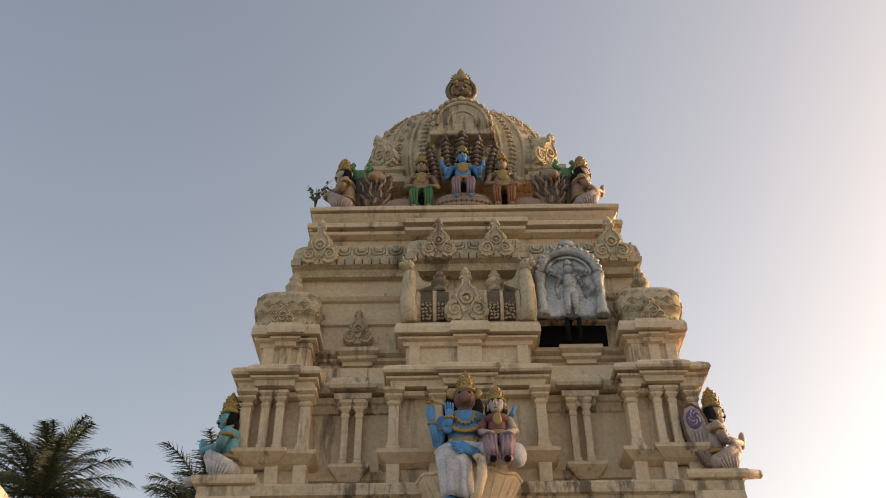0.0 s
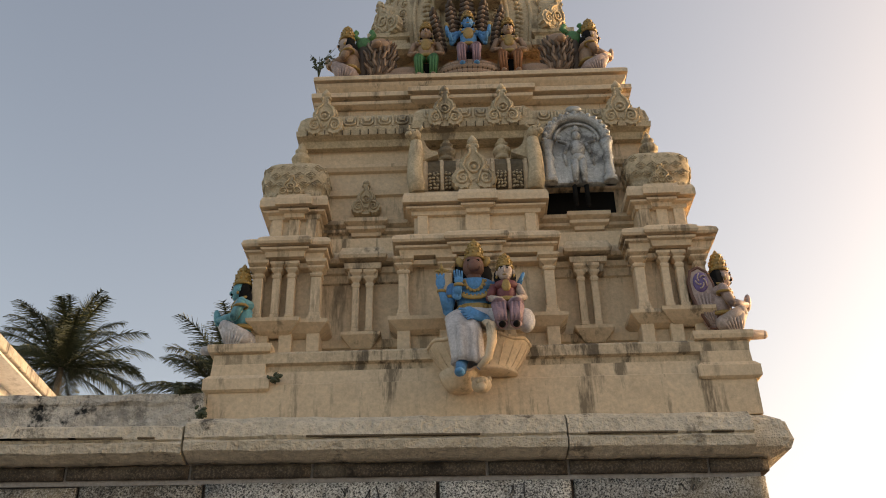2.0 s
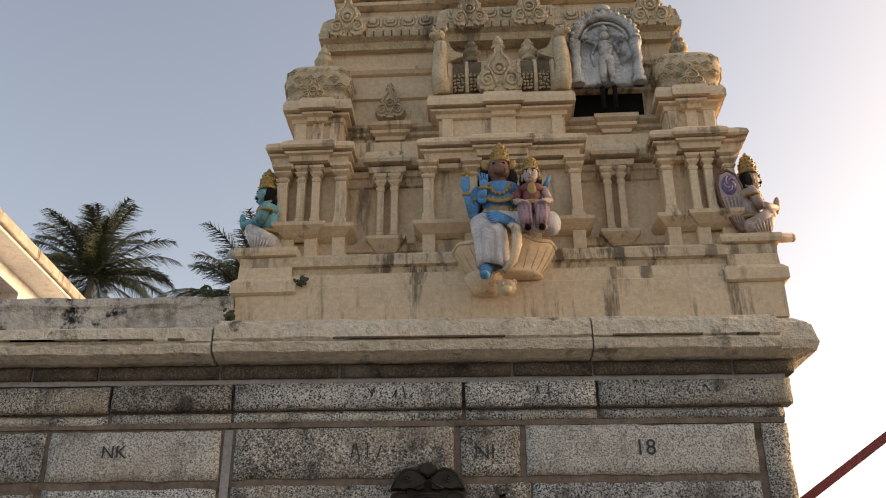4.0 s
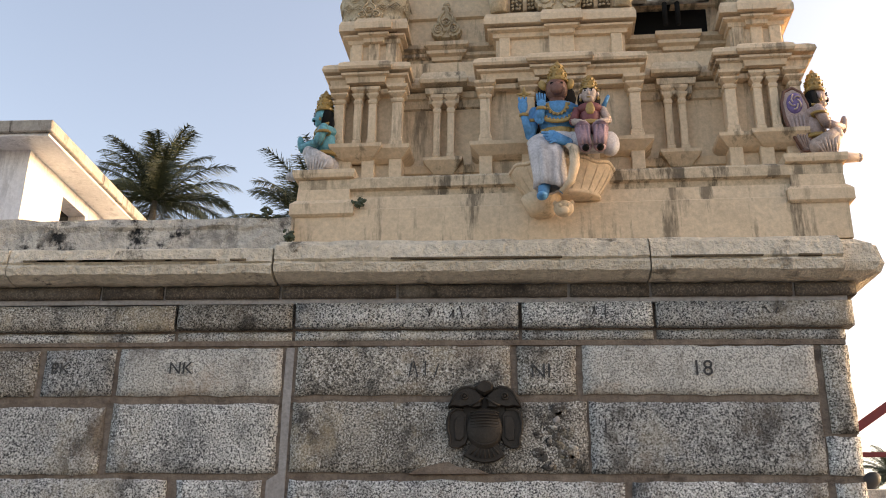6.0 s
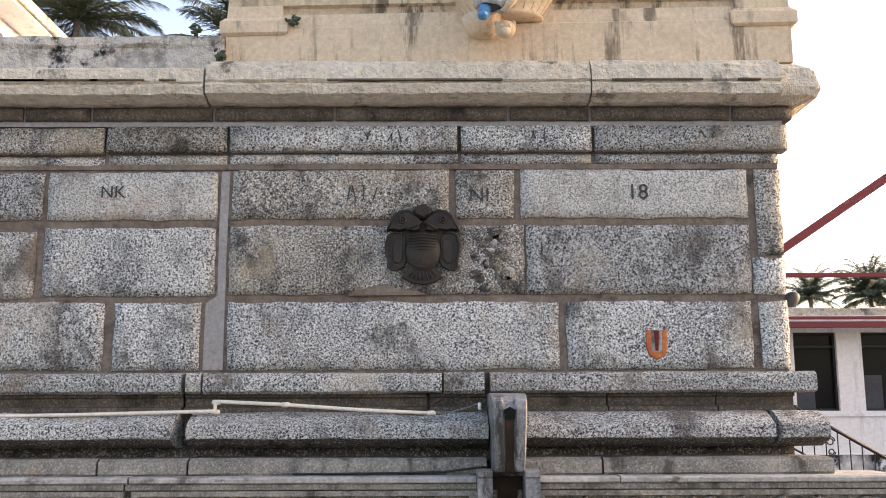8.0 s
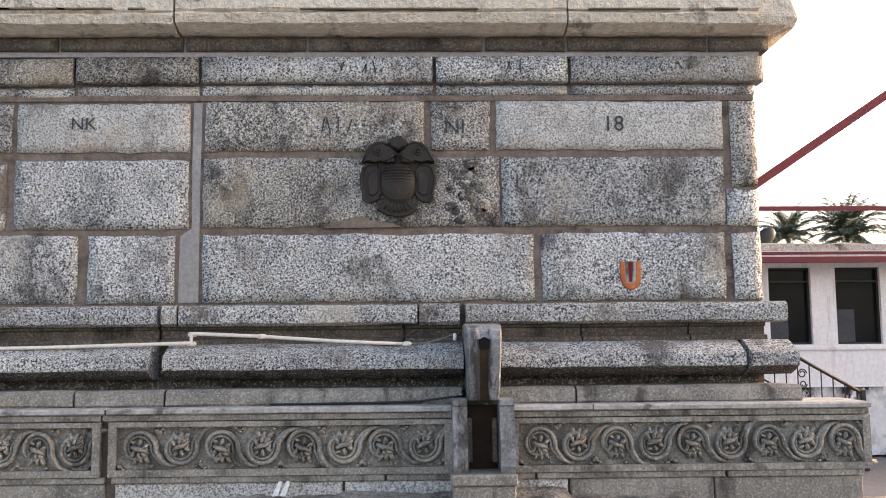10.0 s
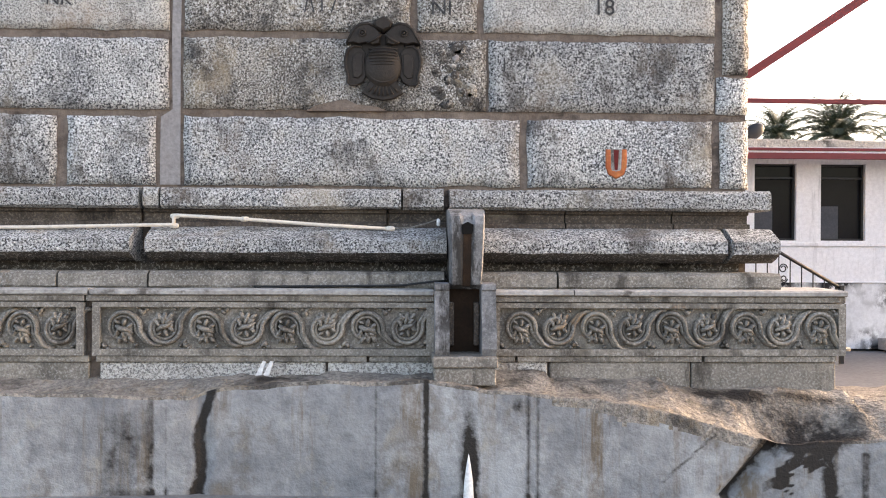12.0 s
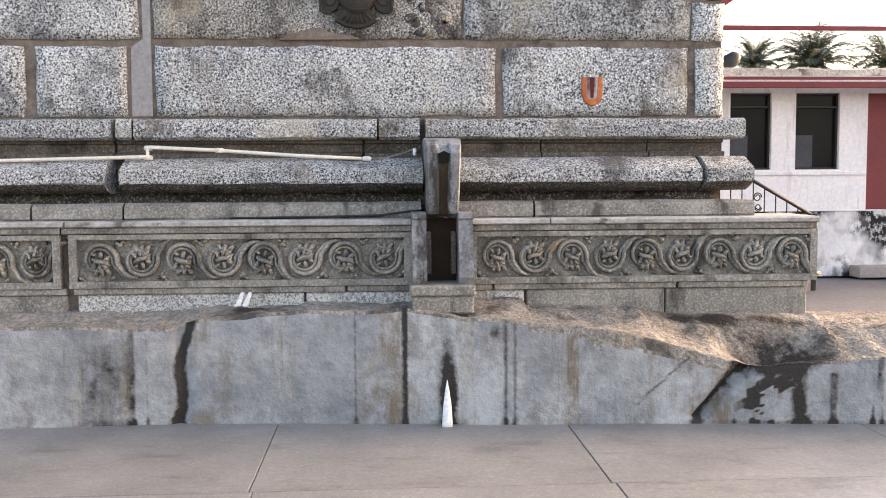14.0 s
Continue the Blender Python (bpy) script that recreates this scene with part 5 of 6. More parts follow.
def lotus(bm):
    prof = [(0.18, 4.1864), (0.265, 4.1922), (0.275, 4.2096), (0.262, 4.2236), (0.295, 4.2677), (0.335, 4.3315), (0.368, 4.3896), (0.376, 4.4128), (0.37, 4.436), (0.33, 4.4476), (0.28, 4.4534)]
    lathe(bm, prof, (0.46, 0.0, 0), 36, 1.0, 0.64)
    for k in range(13):
        a = math.pi * (1.02 + 0.96 * k / 12)
        tube(bm, [(0.46 + r * math.cos(a), 0.64 * r * math.sin(a), z) for r, z in ((0.262, 4.2236), (0.297, 4.2677), (0.337, 4.3315), (0.37, 4.3861))], [0.002, 0.003, 0.003, 0.002], 5)
    tube(bm, [(0.46 + 0.372 * math.cos(a), 0.64 * 0.372 * math.sin(a), 4.4221 + 0.010 * math.sin(a * 9)) for a in [math.pi * (1 + k / 30) for k in range(31)]], 0.016, 6)
    box(bm, 0.12, 0.80, 0.0, 0.14, 4.198, 4.4302)
    lathe(bm, [(0.06, 4.06), (0.09, 4.075), (0.12, 4.12), (0.15, 4.1922)], (0.31, -0.06, 0), 14)
    blob(bm, (0.46, -0.20, 4.055), (0.072, 0.06, 0.06))
    blob(bm, (0.46, -0.255, 4.02), (0.038, 0.025, 0.03))
    for s in (-1, 1):
        blob(bm, (0.46 + s * 0.055, -0.20, 4.095), (0.020, 0.018, 0.022))
        blob(bm, (0.46 + s * 0.028, -0.25, 4.062), (0.014, 0.012, 0.014))


bm = B()
lotus(bm)
lot = tpart("lotus_seat", bm, M_CREAM, "half-round lotus bracket carrying the seated figures")


def guard(s, x, z, k, y=0.12, white=1, moustache=True):
    """A kneeling figure that faces outwards (s: -1 or 1), palms joined; k scales it."""
    def build(bm):
        # 0 body 1 drapery 2 gold 3 black 4 face
        def p(dx, dy, dz):
            return (x + s * dx * k, y + dy * k, z + dz * k)

        def e(c, r, mi, rot=0):
            blob(bm, p(*c), tuple(v * k for v in r), mi, (0, s * rot, 0))
        e((-0.06, 0, 0.10), (0.12, 0.13, 0.10), 1)
        limb(bm, p(-0.08, -0.09, 0.10), p(0.08, -0.10, 0.20), 0.075 * k, 0.065 * k, 1)
        limb(bm, p(0.08, -0.10, 0.20), p(0.03, -0.10, 0.05), 0.06 * k, 0.05 * k, 1)
        limb(bm, p(-0.02, 0.04, 0.05), p(0.28, 0.02, 0.035), 0.06 * k, 0.04 * k, 1)
        e((-0.06, 0, 0.30), (0.105, 0.12, 0.17), 0, 6)
        e((-0.05, 0, 0.42), (0.11, 0.15, 0.07), 0)
        limb(bm, p(-0.04, 0, 0.46), p(-0.02, 0, 0.53), 0.05 * k, 0.045 * k, 0)
        head(bm, p(0.0, 0, 0.59), k * 1.05, 90 * s, 4, 3, 2, white, moustache)
        e((-0.085, 0.0, 0.50), (0.06, 0.085, 0.10), 3)
        for d in range(4):
            e((-0.06 + 0.03 * d, -0.115 - 0.008 * d, 0.43 - 0.035 * d), (0.018, 0.014, 0.018), 2)
        tube(bm, [p(-0.02 + 0.085 * math.cos(a), 0.10 * math.sin(a), 0.47 - 0.05 * math.cos(a)) for a in [math.tau * q / 14 for q in range(15)]], 0.013 * k, 5, 2)
        lathe(bm, [(0.112 * k, 0), (0.122 * k, 0.012 * k), (0.112 * k, 0.035 * k)], p(-0.06, 0, 0.185), 14, 1.0, 1.1, 2)
        for q in range(6):
            limb(bm, p(-0.10 + 0.032 * q, -0.158 + 0.006 * abs(q - 2), 0.10 + 0.018 * q), p(-0.06 + 0.022 * q, -0.150, 0.02), 0.012 * k, 0.010 * k, 1, 6)
        crown(bm, *p(-0.015, 0, 0.645), 0.082 * k, 0.235 * k, 2)
        for d in (-1, 1):
            limb(bm, p(-0.05, d * 0.14, 0.42), p(0.0, d * 0.16, 0.27), 0.048 * k, 0.04 * k, 0)
            limb(bm, p(0.0, d * 0.16, 0.27), p(0.17, d * 0.03, 0.30), 0.04 * k, 0.028 * k, 0)
            tube(bm, [p(-0.05 + 0.06 * math.cos(a), d * 0.15 + 0.05 * math.sin(a), 0.37) for a in [j * 0.63 for j in range(11)]], 0.014 * k, 5, 2)
        e((0.19, 0, 0.335), (0.032, 0.045, 0.085), 0, 8)
        e((-0.02, -0.10, 0.36), (0.05, 0.03, 0.09), 2)
    return build


statue("kneeling_statue", (-1.37, 0.12, 4.4931), guard(-1, -1.37, 4.4931, 0.85), [P_TEAL, P_WHITE, P_GOLD, P_BLACK, P_TEAL], "teal-painted kneeling statue with joined palms on a pedestal", group="kneeling statues")


def winged(bm):
    guard(1, 2.36, 4.4931, 0.85, white=1)(bm)
    out = [(2.19, 4.56), (2.24, 4.54), (2.265, 4.66), (2.275, 4.80), (2.265, 4.92), (2.23, 5.02), (2.17, 5.06), (2.11, 5.03), (2.085, 4.94), (2.095, 4.83), (2.13, 4.70)]
    plate(bm, out, 0.05, 0.11, 0, 0.08)
    tube(bm, [(x, 0.058, z) for x, z in out] + [(2.19, 0.058, 4.56)], 0.013, 6, 6)
    blob(bm, (2.175, 0.05, 4.93), (0.06, 0.022, 0.085), 5, (0, 8, 0))
    for k in range(5):
        a = 0.6 + 1.25 * k
        tube(bm, [(2.175 + 0.045 * math.cos(a + 0.35 * q) * (1 - 0.15 * q), 0.028, 4.93 + 0.065 * math.sin(a + 0.35 * q) * (1 - 0.15 * q)) for q in range(5)], 0.006, 5, 1)
    for k in range(4):
        tube(bm, [(2.135 + 0.03 * k, 0.044, 4.83), (2.155 + 0.024 * k, 0.044, 4.70), (2.20 + 0.012 * k, 0.048, 4.58)], [0.008, 0.010, 0.006], 5, 0)


statue("kneeling_statue", (2.36, 0.12, 4.4931), winged, [P_DUSKY, P_PALE, P_GOLD, P_BLACK, P_DUSKY, P_PURPLE, P_BROWN], "pale kneeling winged statue with joined palms on a pedestal", group="kneeling statues")


def sitter(x, y, z, k, arms_up=False, white=4):
    """A small enthroned figure facing the yard: 0 body, 1 drapery, 2 gold, 3 dark."""
    def build(bm):
        def p(dx, dy, dz):
            return (x + dx * k, y + dy * k, z + dz * k)

        def e(c, r, mi, rot=0):
            blob(bm, p(*c), tuple(v * k for v in r), mi, (0, rot, 0), 10, 7)
        box(bm, x - 0.15 * k, x + 0.15 * k, y - 0.02, y + 0.2 * k, z - 0.02, z + 0.32 * k, 0.01, 3)
        e((0, 0, 0.52), (0.115, 0.085, 0.18), 0)
        e((0, -0.01, 0.64), (0.15, 0.08, 0.06), 0)
        e((0, -0.075, 0.58), (0.075, 0.03, 0.10), 2)
        lathe(bm, [(0.11 * k, 0), (0.125 * k, 0.02 * k), (0.11 * k, 0.05 * k)], p(0, 0, 0.39), 10, 1, 0.8, 2)
        limb(bm, p(0, 0, 0.68), p(0, 0, 0.74), 0.045 * k, 0.04 * k, 0)
        head(bm, p(0, -0.02, 0.80), k * 1.02, 0, 0, 3, 2, white)
        for d in range(7):
            a = math.pi * (1.08 + 0.84 * d / 6)
            e((0.10 * math.cos(a), -0.085, 0.66 + 0.10 * math.sin(a)), (0.018, 0.014, 0.018), 2)
        crown(bm, *p(0, -0.01, 0.865), 0.08 * k, 0.17 * k, 2)
        for s in (-1, 1):
            limb(bm, p(s * 0.06, -0.02, 0.37), p(s * 0.10, -0.11, 0.33), 0.065 * k, 0.062 * k, 1)
            limb(bm, p(s * 0.10, -0.11, 0.33), p(s * 0.085, -0.10, 0.06), 0.062 * k, 0.05 * k, 1)
            for j in range(3):
                limb(bm, p(s * (0.06 + 0.035 * j), -0.165, 0.31), p(s * (0.055 + 0.03 * j), -0.15, 0.06), 0.014 * k, 0.016 * k, 1, 6)
            e((s * 0.09, -0.14, 0.02), (0.04, 0.06, 0.03), 0)
            limb(bm, p(s * 0.15, 0, 0.64), p(s * 0.215, -0.02, 0.47), 0.04 * k, 0.034 * k, 0)
            if arms_up:
                limb(bm, p(s * 0.15, 0, 0.62), p(s * 0.26, -0.05, 0.58), 0.038 * k, 0.032 * k, 0)
                limb(bm, p(s * 0.26, -0.05, 0.58), p(s * 0.28, -0.07, 0.70), 0.032 * k, 0.022 * k, 0)
                e((s * 0.28, -0.07, 0.74), (0.03, 0.02, 0.04), 2)
                limb(bm, p(s * 0.215, -0.02, 0.47), p(s * 0.24, -0.10, 0.56), 0.03 * k, 0.022 * k, 0)
            else:
                limb(bm, p(s * 0.215, -0.02, 0.47), p(s * 0.12, -0.10, 0.42), 0.033 * k, 0.024 * k, 0)
    return build


def coiled(bm):
    for j, (r, z) in enumerate(((0.30, 7.385), (0.31, 7.445), (0.27, 7.505))):
        tube(bm, [(0.50 + r * math.cos(a), 0.60 + 0.55 * r * math.sin(a), z) for a in [k * 0.21 for k in range(31)]], 0.038, 7, 4)
        for k in range(22):
            a = math.pi * (1 + k / 21)
            blob(bm, (0.50 + (r + 0.02) * math.cos(a), 0.60 + 0.55 * (r + 0.03) * math.sin(a), z), (0.014, 0.02, 0.036), 5, u=6, v=4)
    sitter(0.50, 0.52, 7.455, 0.745, True, 6)(bm)
    for s, h, w in ((0, 8.445, 0.095), (-1, 8.385, 0.07), (1, 8.385, 0.07), (-2, 8.285, 0.06), (2, 8.285, 0.06)):
        xx = 0.50 + 0.125 * s
        lean = 0.022 * s
        for q in range(9):
            u = q / 8
            ww = w * (0.62 + 0.38 * math.sin(math.pi * (0.15 + 0.75 * u)))
            blob(bm, (xx + lean * u * 2, 0.62 - 0.03 * u, h - 0.46 + 0.44 * u), (ww, 0.045, 0.036), 5, (0, 6 * s, 0), 9, 6)
            blob(bm, (xx + lean * u * 2, 0.585 - 0.03 * u, h - 0.46 + 0.44 * u), (ww * 0.35, 0.025, 0.022), 4, u=7, v=5)
        blob(bm, (xx + lean * 2, 0.57, h - 0.01), (w * 0.42, 0.06, 0.05), 5)


statue("enthroned_statue", (0.50, 0.60, 7.345), coiled, [P_BLUE, P_MAUVE, P_GOLD, P_BLACK, P_SKIN, P_UMBER, P_WHITE], "blue enthroned statue under a hooded canopy on coiled seat", group="roof statues")
statue("enthroned_statue", (0.09, 0.52, 7.345), sitter(0.09, 0.56, 7.365, 0.745), [P_SKIN, P_GREEN, P_GOLD, P_BLACK, P_WHITE], "tan enthroned statue in a green skirt", group="roof statues")
statue("enthroned_statue", (0.89, 0.52, 7.345), sitter(0.89, 0.56, 7.385, 0.75), [P_SKIN, P_ORANGE, P_GOLD, P_BLACK, P_WHITE], "tan enthroned statue in an orange robe", group="roof statues")
for s in (-1, 1):
    statue("kneeling_statue", (CX + s * 1.19, 0.55, 7.345), guard(s, CX + s * 1.19, 7.345, 0.87, 0.55, 5), [P_SKIN, P_DUSKY, P_GOLD, P_BLACK, P_PALE, P_WHITE], "tan kneeling statue with joined palms on the top slab", group="roof statues")

    def beast(bm, s=s):
        # crouching lion: 0 tan, 1 dark, 2 green
        x, y, z = CX + s * 0.75, 0.58, 7.345
        blob(bm, (x - s * 0.14, y, z + 0.12), (0.22, 0.10, 0.10), 0)
        blob(bm, (x + s * 0.10, y, z + 0.24), (0.15, 0.11, 0.22), 0)
        # shaggy mane in rows of locks round the head and chest
        for row, (rr, zz, n) in enumerate(((0.125, 0.46, 11), (0.145, 0.38, 11), (0.15, 0.30, 10), (0.14, 0.22, 9), (0.12, 0.15, 8))):
            for k in range(n):
                a = math.pi * (0.98 + 1.04 * (k + 0.5 * (row % 2)) / n)
                blob(bm, (x + s * 0.10 + rr * math.cos(a), y - 0.01 + 0.8 * rr * math.sin(a), z + zz), (0.015, 0.020, 0.058), (k + row) % 2, (0, 30 * math.cos(a) + 12 * (-1) ** row, 0), 6, 5)
        blob(bm, (x + s * 0.10, y - 0.06, z + 0.44), (0.10, 0.10, 0.085), 0)
        blob(bm, (x + s * 0.13, y - 0.15, z + 0.41), (0.05, 0.05, 0.04), 0)
        for d in (-1, 1):
            blob(bm, (x + s * 0.10 + d * 0.07, y - 0.04, z + 0.53), (0.022, 0.02, 0.03), 0)
            blob(bm, (x + s * 0.12 + d * 0.04, y - 0.135, z + 0.455), (0.014, 0.01, 0.012), 1)
        limb(bm, (x + s * 0.02, y - 0.08, z + 0.05), (x - s * 0.20, y - 0.12, z + 0.03), 0.05, 0.035, 0)
        blob(bm, (x + s * 0.27, y + 0.03, z + 0.55), (0.09, 0.07, 0.10), 2)
        for d in (-1, 1):
            tube(bm, [(x + s * 0.27 + d * 0.05, y, z + 0.60), (x + s * 0.27 + d * 0.10, y, z + 0.66), (x + s * 0.27 + d * 0.07, y, z + 0.71)], 0.028, 5, 2)
        limb(bm, (x + s * 0.27, y + 0.03, z + 0.02), (x + s * 0.27, y + 0.03, z + 0.5), 0.07, 0.06, 1)
    statue("lion_statue", (CX + s * 0.75, 0.58, 7.345), beast, [P_SKIN, P_UMBER, P_GREEN], "tan crouching lion statue with striped mane", group="roof lions")

# crest over the roof front
def crest(bm):
    x, y = 0.52, 0.92
    lathe(bm, [(0.20, 9.245), (0.26, 9.305), (0.24, 9.405), (0.18, 9.485)], (x, y, 0), 14, 1.0, 0.5, 1)
    for r, w, mi in ((0.24, 0.045, 1), (0.17, 0.03, 0)):
        tube(bm, [(x + r * math.cos(a), y - 0.12, 9.505 + r * 0.92 * math.sin(a)) for a in [k * 0.35 for k in range(19)]], w, 6, mi)
    blob(bm, (x, y - 0.08, 9.505), (0.19, 0.12, 0.20), 1)
    for s in (-1, 1):
        blob(bm, (x + s * 0.07, y - 0.19, 9.545), (0.045, 0.03, 0.04), 2)
        blob(bm, (x + s * 0.07, y - 0.21, 9.545), (0.022, 0.02, 0.02), 0)
        blob(bm, (x + s * 0.10, y - 0.18, 9.405), (0.06, 0.03, 0.035), 1)
        blob(bm, (x + s * 0.10, y - 0.16, 9.645), (0.06, 0.03, 0.03), 0, (0, s * 30, 0))
    blob(bm, (x, y - 0.21, 9.475), (0.045, 0.03, 0.035), 1)
    blob(bm, (x, y - 0.18, 9.385), (0.06, 0.03, 0.03), 2)
    lathe(bm, [(0.10, 9.665), (0.15, 9.725), (0.16, 9.785), (0.14, 9.865), (0.07, 9.915), (0.05, 9.985), (0.0, 10.045)], (x, y - 0.05, 0), 14, 1, 0.5, 0)
    for k in range(11):
        a = math.pi * k / 10
        limb(bm, (x + 0.14 * math.cos(a), y - 0.06, 9.785 + 0.12 * math.sin(a)), (x + 0.19 * math.cos(a), y - 0.06, 9.785 + 0.165 * math.sin(a)), 0.022, 0.006, 2, 6)


bm = B()
crest(bm)
bmesh.ops.scale(bm, vec=(0.64, 0.70, 0.80), verts=bm.verts, space=Matrix.Translation((-0.52, -0.92, -9.245)))
bmesh.ops.translate(bm, vec=(0, 0, -0.075), verts=bm.verts)
tpart("crest", bm, [P_GOLD, P_COPPER, P_UMBER], "gilded grotesque mask crest on the ridge")


# silvered relief panel in the recess
def relief(bm):
    x, y = 1.375, 0.20
    def arch(w, h0, h1, n=14):
        return [(x - w, h0), (x + w, h0), (x + w, h1)] + [(x + w * math.cos(math.pi * k / n), h1 + w * 0.95 * math.sin(math.pi * k / n)) for k in range(1, n)] + [(x - w, h1)]
    plate(bm, arch(0.30, 5.9562, 6.3677), y, y + 0.05, 0, 0.02)
    for s in (-1, 1):
        lathe(bm, [(0.06, 5.9562), (0.06, 6.0019), (0.04, 6.0223), (0.05, 6.0629), (0.035, 6.1442), (0.05, 6.2052), (0.035, 6.2458), (0.05, 6.3271), (0.06, 6.3677)], (x + s * 0.25, y - 0.01, 0), 10)
    tube(bm, [(x + 0.255 * math.cos(math.pi * k / 16), y - 0.015, 6.3779 + 0.25 * math.sin(math.pi * k / 16)) for k in range(17)], 0.045, 6)
    tube(bm, [(x + 0.19 * math.cos(math.pi * k / 16), y - 0.015, 6.3779 + 0.18 * math.sin(math.pi * k / 16)) for k in range(17)], 0.014, 6)
    for k in range(15):
        a = math.pi * k / 14
        blob(bm, (x + 0.275 * math.cos(a), y - 0.05, 6.3779 + 0.27 * math.sin(a)), (0.022, 0.015, 0.022), 0, u=7, v=5)
    blob(bm, (x, y - 0.04, 6.6931), (0.07, 0.03, 0.035))
    # plain standing form in relief
    blob(bm, (x, y - 0.01, 6.4287), (0.04, 0.05, 0.05))
    lathe(bm, [(0.042, 6.4592), (0.035, 6.4998), (0.015, 6.5367), (0, 6.55)], (x, y - 0.01, 0), 10)
    blob(bm, (x, y, 6.3068), (0.07, 0.05, 0.09))
    blob(bm, (x, y, 6.2052), (0.065, 0.05, 0.05))
    for s in (-1, 1):
        limb(bm, (x + s * 0.03, y, 6.1848), (x + s * 0.035, y, 5.9918), 0.04, 0.028)
        limb(bm, (x + s * 0.075, y, 6.3474), (x + s * 0.12, y, 6.2458), 0.022, 0.018)
        limb(bm, (x + s * 0.12, y, 6.2458), (x + s * (0.10 if s < 0 else 0.13), y, 6.1442), 0.018, 0.014)
        limb(bm, (x + s * 0.08, y, 6.3576), (x + s * 0.15, y, 6.3881), 0.018, 0.014)
        blob(bm, (x + s * 0.16, y - 0.005, 6.4287), (0.022, 0.015, 0.03))
    for s in (-1, 1):
        limb(bm, (x + s * 0.05, y + 0.03, 5.77), (x + s * 0.05, y + 0.03, 5.9715), 0.02, 0.02, 1)
    limb(bm, (x, y + 0.22, 6.0223), (x, y + 0.04, 6.0223), 0.02, 0.02, 1)


statue("relief_panel", (1.375, 0.22, 5.77), relief, [M_SILVER, M_DARK], "silver-sheeted arched relief panel propped in the recess", "relief")
# black sheet just proud of the wall paints the gap's shade
tpart("recess", box_t(1.08, 1.68, 0.40, 0.44, 5.77, 6.0019), M_DARK, "black panel painting the shade below the silver panel")

# ---- emblem on the wall ----
def emblem(bm):
    x, z = -0.125, 2.355

    def q(a, k=1):
        return [(x + k * u * 0.00134, z + v * 0.00134) for u, v in (a if k > 0 else a[::-1])]
    # fan tail, body, head knot
    plate(bm, q([(-60, 110), (60, 110), (72, 85), (98, 42), (55, 16), (0, 6), (-55, 16), (-104, 42), (-72, 85)]), -0.052, 0.0, 0, 0.05)
    for k in range(-3, 4):
        tube(bm, [(x + k * 0.013, -0.048, z + 0.125), (x + k * 0.031, -0.054, z + 0.035 + 0.003 * k * k)], [0.005, 0.009], 5)
    plate(bm, q([(-105, 285), (0, 330), (105, 285), (95, 130), (0, 95), (-95, 130)]), -0.035, 0.0, 0, 0.03)
    blob(bm, (x, -0.045, z + 0.225), (0.122, 0.040, 0.135))
    plate(bm, q([(0, 410), (26, 396), (50, 374), (44, 350), (0, 330), (-44, 350), (-50, 374), (-26, 396)]), -0.085, 0.0, 0, 0.30)
    for k in range(6):
        tube(bm, [(x + 0.105 * math.cos(a), -0.088 + 0.030 * abs(math.cos(a)) ** 2, z + 0.225 + 0.020 * k + 0.012 * math.sin(a)) for a in [0.5 + 0.214 * j for j in range(11)]], 0.0045, 4)
    tube(bm, [(x + 0.095 * math.cos(a), -0.080 + 0.02 * abs(math.cos(a)), z + 0.205 + 0.085 * math.sin(a)) for a in [math.pi * (1 + j / 12) for j in range(13)]], 0.006, 5)
    for s in (-1, 1):
        wing = [(88, 190), (84, 240), (105, 262), (140, 266), (168, 248), (180, 205), (178, 165), (166, 122), (170, 92), (158, 80), (122, 78), (94, 92), (80, 125)]
        plate(bm, q(wing, s), -0.046, 0.0, 0, 0.06)
        tube(bm, [(x + s * u * 0.00134, -0.048, z + v * 0.00134) for u, v in wing[2:11]], [0.006, 0.009, 0.011, 0.011, 0.010, 0.009, 0.008, 0.007, 0.006], 6)
        plate(bm, q([(96, 190), (98, 232), (118, 238), (140, 225), (150, 190), (146, 150), (142, 110), (118, 105), (98, 125)], s), -0.056, 0.0, 0, 0.12)
        head = [(10, 330), (40, 358), (75, 372), (110, 366), (138, 345), (158, 308), (178, 274), (150, 280), (118, 272), (80, 280), (45, 268), (12, 275)]
        plate(bm, q(head, s), -0.072, 0.0, 0, 0.12)
        tube(bm, [(x + s * u * 0.00134, -0.066, z + v * 0.00134) for u, v in head[1:7]], [0.006, 0.011, 0.012, 0.011, 0.009, 0.004], 6)
        tube(bm, [(x + s * 0.132 + 0.020 * math.cos(a), -0.076, z + 0.435 + 0.020 * math.sin(a)) for a in [k * 0.7 for k in range(10)]], 0.007, 5)
        blob(bm, (x + s * 0.132, -0.074, z + 0.435), (0.011, 0.012, 0.011))
        tube(bm, [(x + s * 0.01, -0.078, z + 0.425), (x + s * 0.05, -0.080, z + 0.395), (x + s * 0.10, -0.074, z + 0.37)], 0.008, 5)


statue("bird_emblem", (-0.125, 0.0, 2.355), emblem, [M_EMBLEM], "dark carved two-headed bird emblem fixed to the wall", "emblem", turn=Matrix())

